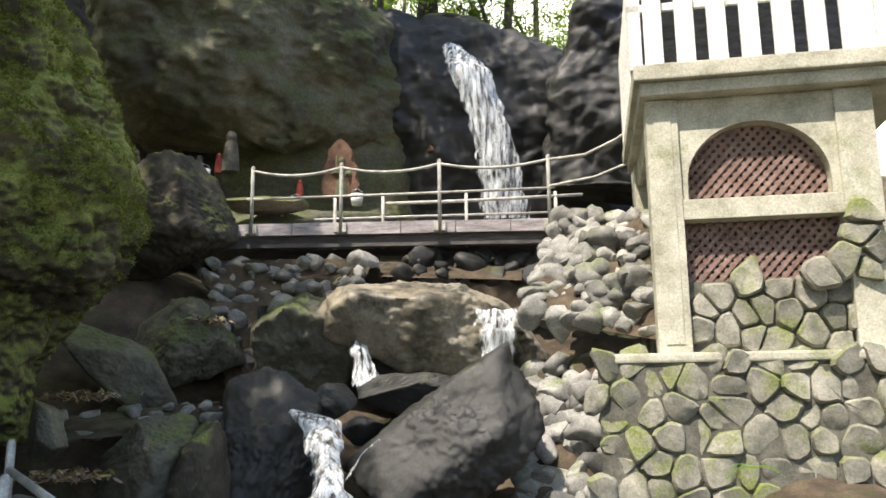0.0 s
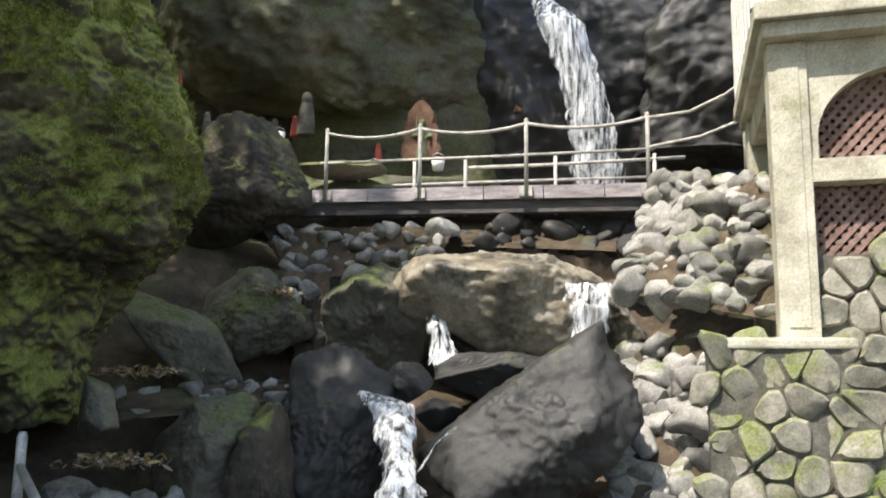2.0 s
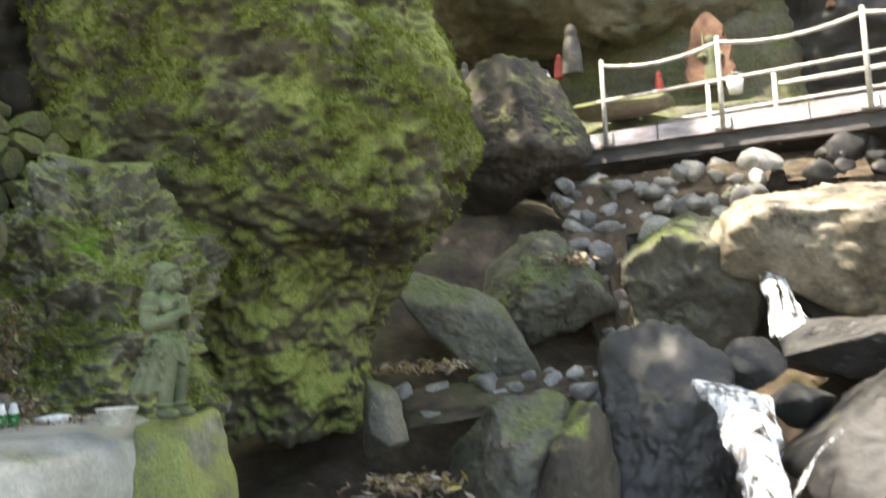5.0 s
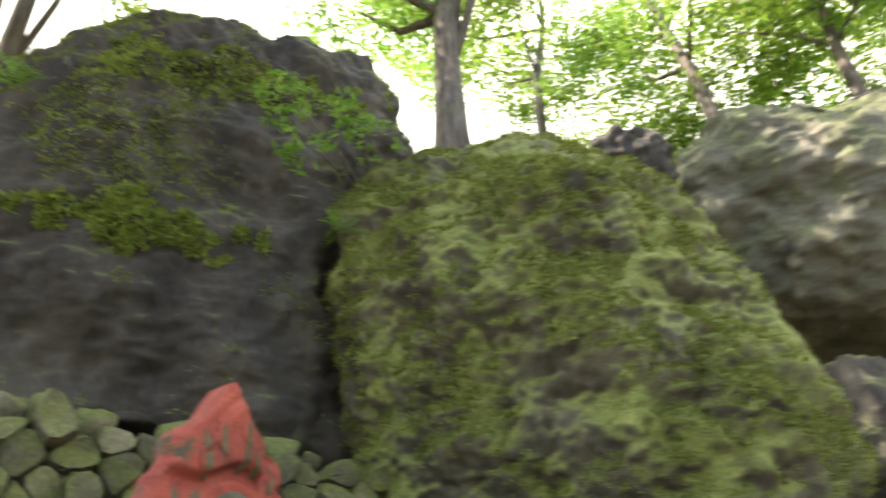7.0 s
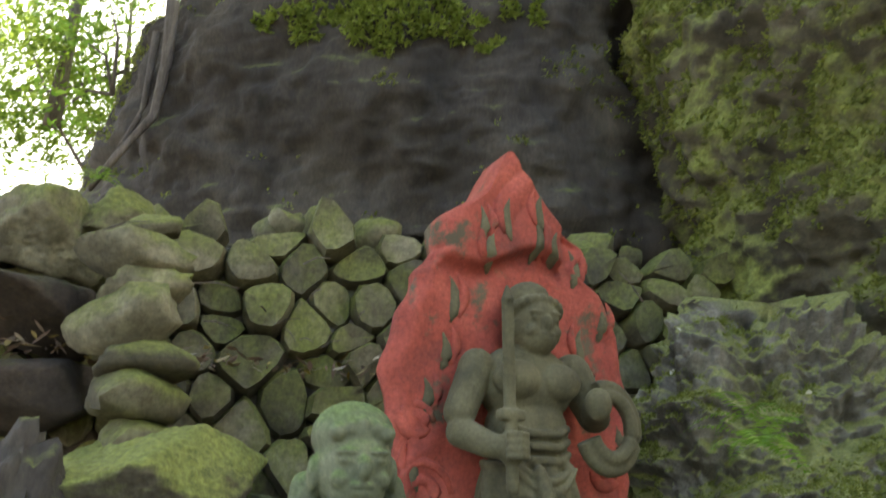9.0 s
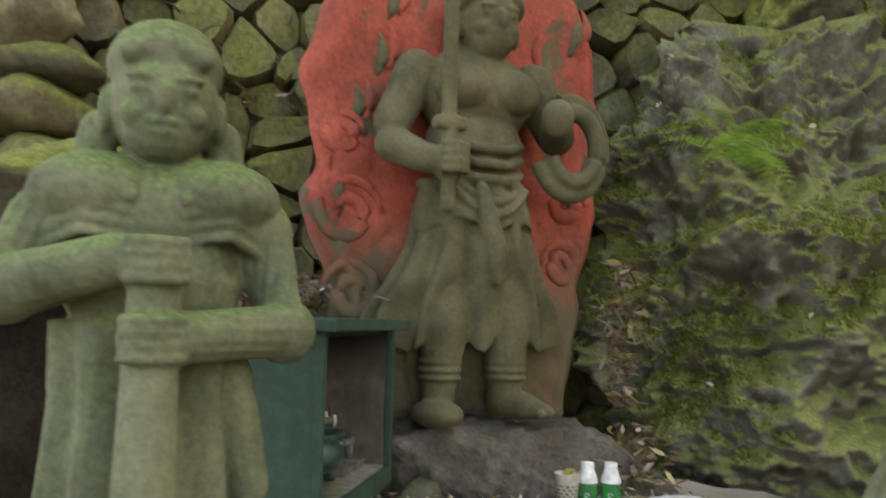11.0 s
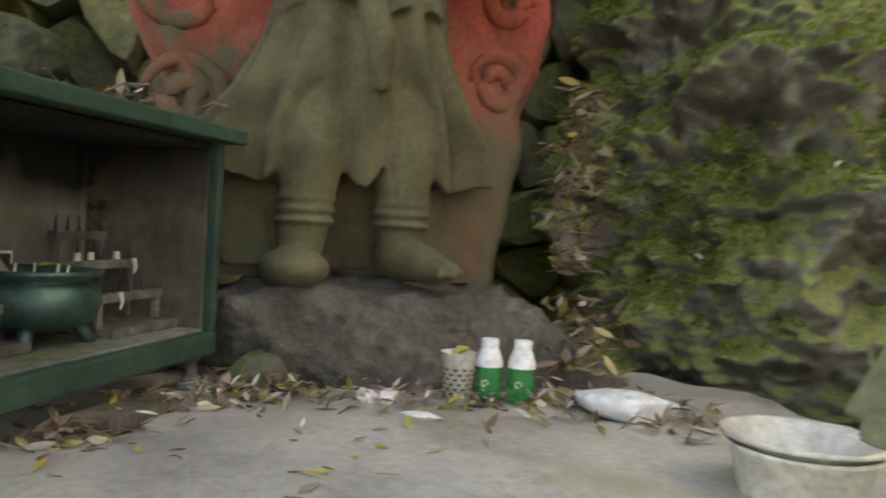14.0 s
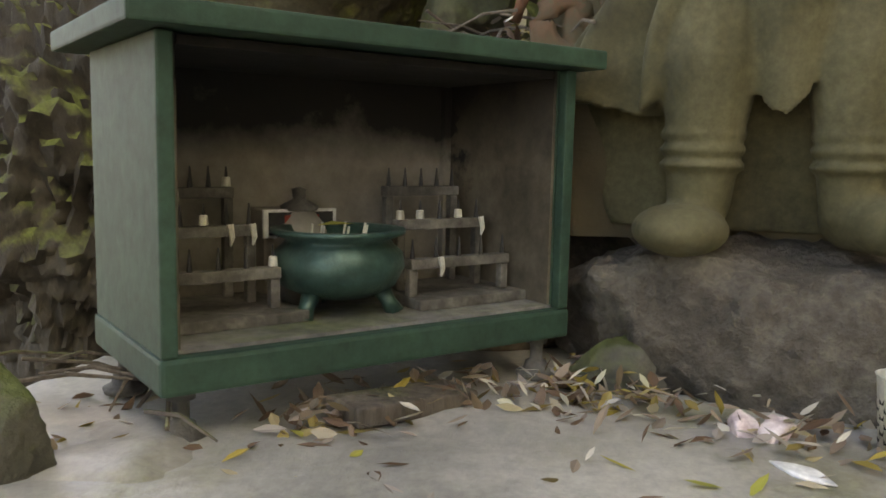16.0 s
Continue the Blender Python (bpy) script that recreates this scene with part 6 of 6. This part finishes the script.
scatter_on(dark, 1700, 94, patch_on((-4.608, 5.181, 5.344), (-0.342, 3.299, 2.34), 0.789, 0.28), long_tuft, moss_bright, "moss_patch", "bright shaggy moss patch on a ledge of the dark boulder")
scatter_on(dark, 1500, 95, patch_on((-4.729, 4.807, 6.144), (-0.326, 3.229, 2.434), 0.708, 0.519), tuft, moss_bright, "moss_patch", "thin moss on the shoulder of the dark boulder")
scatter_on(dark, 2400, 96, patch_on((-4.408, 5.735, 7.274), (-0.212, 3.327, 2.525), 1.457, 0.234), long_tuft, moss_bright, "moss_patch", "shaggy moss along the top of the dark boulder")
ledge_ob = bpy.data.objects["ledge_rock"]
scatter_on(ledge_ob, 26000, 93, lambda p, n: mossy_spot(p, n, 0.3), fine_tuft, moss_tuft, "moss_tufts", "patches of green moss on the rough ledge")


def ledge_leaves():
    """Pale dead leaves caught on the mossy ledge."""
    rnd = random.Random(97)
    spots = [p for p in ledge_ob.data.polygons if p.normal.z > 0.25 and p.normal.y < 0.3 and p.center.z > 1.35]
    verts, faces = [], []
    for _ in range(26):
        f = rnd.choice(spots)
        m = f.normal.to_track_quat("Z", "Y").to_matrix() @ Euler((rnd.gauss(0, 0.25), rnd.gauss(0, 0.25), rnd.uniform(0, 6.28))).to_matrix()
        l, w, k = rnd.uniform(0.016, 0.034), rnd.uniform(0.006, 0.012), len(verts)
        verts += [f.center + f.normal * 0.012 + m @ Vector(v) for v in ((-l, 0, 0), (0, -w, 0.004), (l, 0, 0), (0, w, 0.004))]
        faces.append((k, k + 1, k + 2, k + 3))
    thing("fallen_leaves", mesh_of("fallen_leaves", verts, faces, leaf_pale, False), "pale dead leaves caught on the mossy ledge", "leaves", "stuff")


ledge_leaves()


def fern(at, fronds, length, seed, label, material):
    """A fern: arching fronds with paired leaflets."""
    rnd = random.Random(seed)
    f = base("fern", label, "fern", Matrix.Translation(at))
    for k in range(fronds):
        a = 2 * math.pi * k / fronds + rnd.uniform(-0.4, 0.4)
        L_, rise = length * rnd.uniform(0.7, 1.15), rnd.uniform(0.25, 0.7)
        bm = bmesh.new()
        n = 14
        out = Vector((math.cos(a), math.sin(a), 0))
        side = Vector((-out.y, out.x, 0))
        prev = Vector()
        for i in range(1, n + 1):
            t = i / n
            p = out * L_ * t + Vector((0, 0, L_ * (rise * t * 1.4 - 0.75 * t * t)))
            w = L_ * 0.22 * math.sin(math.pi * min(1, 0.12 + t * 0.88)) + 0.003
            ahead = (p - prev).normalized()
            for s in (-1, 1):
                q = [bm.verts.new(v) for v in (p, p + side * s * w * 0.5 + ahead * L_ * 0.028, p + side * s * w + ahead * L_ * 0.02 - Vector((0, 0, w * 0.15)), p + side * s * w * 0.5 - ahead * L_ * 0.022)]
                bm.faces.new(q)
            prev = p
        part("frond", bm, material, f)
    return f


fern((-1.836, 5.323, 2.071), 8, 0.26, 1, "bright green fern rooted in the mossy ledge", leaf_bright)
fern((-4.322, 5.394, 5.795), 6, 0.3, 2, "fern hanging on the dark boulder", leaf_bright)
fern((-3.275, 6.261, 5.22), 6, 0.28, 3, "fern at the corner of the mossy boulder", leaf_bright)
fern((-5.161, 4.135, 6.509), 9, 0.5, 4, "ferns along the top of the dark boulder", leaf_bright)
fern((-5.209, 3.352, 3.979), 6, 0.2, 6, "small seedling on the terrace", leaf_bright)
fern((-2.195, 5.671, 2.225), 6, 0.25, 7, "pale fern at the foot of the mossy boulder", leaf_bright)
fern((6.016, 6.739, 0.409), 7, 0.3, 8, "leafy plant growing from the masonry wall", leaf_bright)


# ---- trees ----
def crown_mesh(name, radius, leaves, size, seed, material, flat=0.6, clumps=46):
    rnd = random.Random(seed)
    verts, faces = [], []
    for _ in range(clumps):
        d = Vector((rnd.gauss(0, 1), rnd.gauss(0, 1), rnd.gauss(0, 1))).normalized()
        c = d * radius * rnd.uniform(0.35, 1.0)
        c.z *= flat
        r = radius * rnd.uniform(0.16, 0.34)
        for _ in range(leaves // clumps):
            p = c + Vector((rnd.gauss(0, 0.5) * r, rnd.gauss(0, 0.5) * r, rnd.gauss(0, 0.3) * r))
            m = Euler((rnd.gauss(0, 0.6), rnd.gauss(0, 0.6), rnd.uniform(0, 6.28))).to_matrix()
            l, w = size * rnd.uniform(0.7, 1.3), size * rnd.uniform(0.3, 0.45)
            k = len(verts)
            verts += [p + m @ Vector(v) for v in ((-l, 0, 0), (0, -w, 0.15 * w), (l, 0, -0.1 * l), (0, w, 0.15 * w))]
            faces.append((k, k + 1, k + 2, k + 3))
    return mesh_of(name, verts, faces, material, False)


CROWNS = [crown_mesh("crown", 2.6, 2900, 0.1, 100 + k, leaf_bright if k == 1 else leaf_green) for k in range(3)]
SHADE = [crown_mesh("crown", 3.0, 4600, 0.15, 110 + k, leaf_green) for k in range(2)]


def tree(foot, height, crowns, thick, lean, seed, label, kinds=CROWNS):
    """A tree with a tapered, bent trunk, limbs that reach its crowns, and the crowns of leaves."""
    rnd = random.Random(seed)
    foot = Vector(foot)
    t = base("tree", label, "tree", Matrix.Translation(foot), group="woodland trees")
    top = Vector((lean[0], lean[1], height))
    pts = [top * q + Vector((rnd.gauss(0, 0.12), rnd.gauss(0, 0.12), 0)) * (q > 0) * (1 - q) * 1.5 for q in (0, 0.12, 0.3, 0.5, 0.75, 1)]
    pts[0].z -= 0.5
    part("trunk", tube(pts, [thick * 1.35, thick, thick * 0.85, thick * 0.72, thick * 0.5, thick * 0.2], 12), bark, t, smooth=True)
    for k, c in enumerate(crowns):
        c = Vector(c)
        start = pts[2 + k % 3]
        mid = (start + c) / 2 + Vector((rnd.gauss(0, 0.25), rnd.gauss(0, 0.25), -0.15))
        part("limb", tube([start, mid, c, c + (c - mid) * 0.5], [thick * 0.38, thick * 0.26, thick * 0.14, thick * 0.04], 8), bark, t, smooth=True)
        part_of("crown", kinds[k % len(kinds)], t, Matrix.LocRotScale(c, Euler((0, 0, rnd.uniform(0, 6.28))), (rnd.uniform(0.8, 1.15),) * 3))
    return t


def crowns_of(h, rnd, n=4, spread=2.6, low=0.35):
    return [(rnd.uniform(-spread, spread), rnd.uniform(-spread, spread), h * rnd.uniform(low, 1.05)) for _ in range(n)]


R = random.Random(12)
tree((-5.94, 11.12, 9.579), 8, crowns_of(8, R, 5, 2.6, 0.5), 0.3, (-0.3, 0.5), 1, "stout grey tree on the rocks above the wall")
tree((-3.023, 16.037, 11.577), 8, crowns_of(8, R, 5, 2.8, 0.3), 0.16, (-1.6, 1.2), 2, "slender leaning tree rooted on the cave boulder")
tree((-0.286, 16.723, 11.222), 7, crowns_of(7, R, 5, 2.6, 0.35), 0.16, (-1.2, 0.8), 3, "crooked tree with bare roots on the cave boulder")
tree((2.095, 19.956, 11.445), 8, crowns_of(8, R, 5, 2.8, 0.3), 0.15, (0.6, 0.6), 4, "forked tree above the waterfall")
tree((-7.757, 17.165, 13.805), 10, crowns_of(10, R, 5, 3.0, 0.3), 0.14, (0.2, 0.4), 5, "thin tree standing behind the rocks")
tree((-16.908, 2.554, 10.254), 10, crowns_of(10, R, 5, 3.0, 0.3), 0.13, (0.4, 0.3), 6, "pale thin tree beyond the terrace")
for k, (x, y) in enumerate(((-9, 17), (-5, 24), (3, 27), (8, 25), (-14, 10), (-17, 4), (0, 33), (-9, 31), (15, 26), (-20, 15), (-22, 5), (7, 36), (-3, 20), (2, 23), (6, 22), (11, 21), (-7, 22), (12, 31), (4, 31), (-12, 24))):
    h = R.uniform(7, 11)
    tree((x, y, ground_z(x, y)), h, crowns_of(h, R, 4, 3.4, 0.22), R.uniform(0.1, 0.2), (R.uniform(-0.8, 0.8), R.uniform(-0.8, 0.8)), 20 + k, "leafy broadleaf tree of the surrounding wood")
# added trees, canopies out of view, placed to shade the altar and the near path
for k, (x, y, cs) in enumerate(((-8.5, -1.0, [(2.2, 1.5, 10), (0.2, 2.0, 11), (4.0, 0.2, 10.5), (3.0, 4.0, 11.5)]), (-4.5, -5.0, [(1.0, 1.0, 10), (-1.5, 1.5, 10.5), (2.0, 4.0, 11), (4.5, 1.5, 10.5)]),
                               (-10, 5.0, [(3.0, -1.5, 10.5), (1.0, 0.5, 10), (3.5, 1.5, 11.5)]), (1.5, -7.5, [(0.0, 0.5, 10), (-2.5, 1.0, 10.5), (2.5, 1.0, 10.5)]), (8.5, 0.0, [(0.0, 1.0, 9.5), (1.0, -2.0, 10)]))):
    tree((x, y, ground_z(x, y)), 11, cs, 0.25, (0.3, 0.2), 60 + k, "tall broadleaf tree added with its canopy out of view to shade the altar", SHADE)


# ---- handrail beside the path ----
def handrail():
    a, c = Vector((-0.157, 4.71, 0.841)), Vector((0.31, 3.534, 0.691))
    b = base("handrail", "grey pipe handrail beside the path", "railing", Matrix.Translation((a.x, a.y, -0.1)))
    o = Vector((a.x, a.y, -0.1))
    e = Vector((0.551, 3.645, 0.519))
    for p, lo in ((a, -0.1), (c, -0.2), (e, -0.2)):
        part("post", tube([Vector((p.x, p.y, lo)) - o, p - o - Vector((0, 0, 0.03)), p - o], [0.03, 0.03, 0.018], 12), steel, b, smooth=True)
    part("rail", tube([a - o - Vector((0, 0, 0.2)), e - o], 0.026, 10), steel, b, smooth=True)
    part("rail", tube([e - o - Vector((0, 0, 0.08)), Vector((0.451, 3.033, 0.475)) - o], 0.026, 10), steel, b, smooth=True)
    part("rail", tube([e - o - Vector((0, 0, 0.34)), Vector((0.456, 3.023, 0.223)) - o], 0.024, 10), steel, b, smooth=True)
    part("rail", tube([c - o - Vector((0, 0, 0.3)), Vector((0.729, 3.037, 0.084)) - o], 0.028, 10), steel, b, smooth=True)


handrail()


# ---- shrine under the overhang, beyond the bridge ----
def far_deity():
    bm = bmesh.new()
    robe(bm, [(0, 0.28, 0.2, 0, 0), (0.6, 0.24, 0.18, 0, 0), (1.0, 0.2, 0.15, 0, 0)], 7, 0.08, 32)
    ball(bm, (0, 0, 1.1), (0.26, 0.17, 0.25))
    head(bm, (0, -0.05, 1.48), 0.17)
    limb(bm, [(-0.25, 0, 1.2), (-0.34, -0.1, 0.95), (-0.2, -0.25, 0.95)], [0.09, 0.08, 0.06])
    limb(bm, [(0.25, 0, 1.2), (0.34, -0.1, 0.95), (0.22, -0.25, 0.9)], [0.09, 0.08, 0.06])
    box(-0.24, -0.17, -0.28, -0.24, 0.9, 1.7, 0.01, bm)
    bmesh.ops.scale(bm, vec=(0.55, 0.55, 0.55), verts=bm.verts)
    p = (1.589, 16.206, 5.592)
    carved("far_deity_statue", bm, statue_stone, pose(p[0], p[1], p[2]), "grey stone deity statue below the cave boulder", 0.025)
    q = (1.558, 16.15, 7.519)
    half = [(0, 0.34), (0.25, 0.44), (0.45, 0.37), (0.66, 0.42), (0.85, 0.28), (1.0, 0.31), (1.2, 0.17), (1.34, 0.04)]
    bm = bmesh.new()
    vs = [bm.verts.new((w, 0, z)) for z, w in half] + [bm.verts.new((-w, 0, z)) for z, w in half[::-1]]
    f = bm.faces.new(vs)
    ex = bmesh.ops.extrude_face_region(bm, geom=[f])
    bmesh.ops.translate(bm, verts=[v for v in ex["geom"] if isinstance(v, bmesh.types.BMVert)], vec=(0, 0.2, 0))
    bmesh.ops.recalc_face_normals(bm, faces=bm.faces)
    bmesh.ops.bevel(bm, geom=bm.edges[:], offset=0.04, segments=2, affect="EDGES")
    me = bpy.data.meshes.new("flame_carving")
    bm.to_mesh(me), bm.free()
    me.materials.append(orange_stone)
    thing("flame_carving", me, "weathered orange-brown flame carving behind the far statue", "carving", at=pose(q[0], q[1], p[2]))


far_deity()


def small_figure(at, h, material, label, bib=None):
    bm = bmesh.new()
    robe(bm, [(0, 0.2 * h, 0.16 * h, 0, 0), (0.35 * h, 0.19 * h, 0.15 * h, 0, 0), (0.68 * h, 0.15 * h, 0.12 * h, 0, 0)], 6, 0.06, 24)
    ball(bm, (0, 0, 0.82 * h), (0.13 * h, 0.13 * h, 0.17 * h))
    ob = carved("stone_figure", bm, material, pose(*at), label, 0.03 * h)
    return ob


small_figure((-1.957, 13.22, 5.229), 0.42, rock_plain, "small grey stone figure at the cave mouth")
small_figure((-1.39, 15.747, 5.866), 0.5, rock_plain, "small grey stone figure inside the cave")
small_figure((-0.942, 15.536, 5.904), 0.45, red_cloth, "small figure draped in red cloth")
small_figure((-0.635, 15.146, 5.814), 0.9, rock_plain, "tall thin stone figure beside the cave")
small_figure((-1.858, 11.462, 5.381), 0.35, red_cloth, "small red-draped figure beside the mossy boulder")
small_figure((3.638, 16.784, 6.857), 0.55, orange_stone, "small reddish figure under the cliff")
small_figure((0.723, 15.819, 5.482), 0.4, red_cloth, "small red-draped figure below the boulder")


def pail(at, label):
    b = base("bucket", label, "bucket", pose(*at), group="buckets at the far shrine")
    part("body", lathe([(0, 0), (0.1, 0), (0.13, 0.24), (0.14, 0.24), (0.11, 0.01), (0, 0.01)], 20), white_plastic, b, smooth=True)
    part("handle", tube([(-0.135, 0, 0.22), (-0.1, 0, 0.32), (0, 0, 0.36), (0.1, 0, 0.32), (0.135, 0, 0.22)], 0.008, 6), steel, b, smooth=True)


pail((-1.139, 14.987, 5.578), "white bucket at the cave mouth")
pail((1.944, 15.656, 5.271), "white bucket beside the far statue")
pail((0.676, 15.484, 5.099), "white pot below the far statue")
B("shrine_ledge", (-0.217, 16.395, 4.579), (3.4, 1.6, 0.85), rock_slope, 95, "rocky ledge carrying the far shrine", flat_top=0.7, planes=8)
B("shrine_step", (0.297, 14.686, 5.011), (0.9, 0.5, 0.2), rock_grey, 96, "low grey stone step before the far shrine", flat_top=0.6)
# stone monuments on top of the cliff
small_figure((0.472, 17.819, 11.539), 1.9, rock_dark, "tall mossy stone marker among the trees")
small_figure((3.921, 21.971, 12.43), 1.8, rock_dark, "grey stone monument above the waterfall")
B("monument_base", (4.252, 17.66, 10.327), (0.75, 0.6, 0.35), rock_grey, 97, "stone base of a monument above the waterfall", flat_top=0.8)


# ---- saplings, roots and hanging growth ----
SPRIG = [crown_mesh("crown", 0.42, 84, 0.05, 120 + k, leaf_bright, 0.5, 12) for k in range(2)]


def sapling(foot, tips, seed, label):
    foot = Vector(foot)
    t = base("sapling", label, "sapling", Matrix.Translation(foot))
    rnd = random.Random(seed)
    for k, tip in enumerate(tips):
        d = Vector(tip) - foot
        mid = d * 0.5 + Vector((rnd.gauss(0, 0.06), rnd.gauss(0, 0.06), 0.08))
        part("stem", tube([(0, 0, -0.05), mid, d], [0.018, 0.012, 0.005], 8), bark, t, smooth=True)
        part_of("leaves", SPRIG[k % 2], t, Matrix.LocRotScale(d, Euler((0, 0, rnd.uniform(0, 6))), (rnd.uniform(0.8, 1.2),) * 3))
    return t


sapling((-3.485, 6.814, 5.827), ((-3.248, 6.467, 6.328), (-3.384, 5.929, 5.981), (-3.378, 5.59, 6.313), (-3.164, 6.25, 6.459)), 1, "thin sapling with bright leaves leaning over the dark boulder")
sapling((-5.675, 3.732, 6.483), ((-5.546, 3.39, 7.02), (-5.387, 3.727, 7.17), (-5.972, 3.187, 6.947)), 2, "bright leafy sapling behind the dark boulder")
sapling((-6.372, 3.383, 5.258), ((-6.525, 3.04, 5.762), (-6.851, 3.035, 5.238), (-6.344, 3.242, 6.077)), 3, "bright leafy sapling on the terrace edge")


def root(points, radius, label):
    bm = tube(points, [radius * (1 - 0.6 * k / (len(points) - 1)) for k in range(len(points))], 8)
    me = bpy.data.meshes.new("root")
    bm.to_mesh(me), bm.free()
    me.polygons.foreach_set("use_smooth", [True] * len(me.polygons))
    me.materials.append(bark)
    thing("root", me, label, "root")


root([(-5.454, 3.683, 5.611), (-5.496, 3.695, 5.105), (-5.526, 3.66, 4.663), (-5.389, 3.445, 4.237), (-5.382, 3.308, 3.952)], 0.05, "thick bare root hanging down the dark boulder")
root([(-5.618, 3.611, 5.412), (-5.744, 3.596, 4.797), (-5.564, 3.4, 4.209)], 0.035, "bare root hanging down the dark boulder")
for a, b in (((-0.263, 16.537, 11.595), (-1.271, 15.083, 10.393)), ((-0.23, 16.551, 11.594), (-0.696, 15.024, 10.031)), ((-0.187, 16.569, 11.593), (0.098, 15.439, 9.847)), ((-0.165, 16.606, 11.539), (0.454, 15.984, 9.994))):
    va, vb = Vector(a), Vector(b)
    root([va, va.lerp(vb, 0.4) + Vector((0, 0, 0.1)), va.lerp(vb, 0.75) + Vector((0, 0, 0.05)), vb], 0.09, "bare tree root gripping the top of the boulder")


def twigs(name, label, spot, count, seed, spread=0.3):
    rnd = random.Random(seed)
    bm = bmesh.new()
    for _ in range(count):
        c = Vector(spot) + Vector((rnd.gauss(0, spread), rnd.gauss(0, spread), rnd.uniform(0, 0.03)))
        d = Vector((rnd.gauss(0, 1), rnd.gauss(0, 1), rnd.gauss(0, 0.25))).normalized() * rnd.uniform(0.04, 0.1)
        tube([c - d, c + Vector((0, 0, 0.012)), c + d], [0.003, 0.003, 0.0015], 5, bm)
    me = bpy.data.meshes.new(name)
    bm.to_mesh(me), bm.free()
    me.materials.append(bark)
    thing(name, me, label, "twigs", "stuff")


twigs("twigs", "dry twigs on the leaf heap behind the cabinet", (-2.72, 4.2, 1.66), 40, 1, 0.16)
twigs("twigs", "dry twigs along the top of the wall", (-3.45, 4.3, 2.62), 40, 2, 0.5)
twigs("twigs", "dry twigs on the ground beside the cabinet", (-1.84, 4.03, SLAB + 0.03), 14, 3, 0.09)
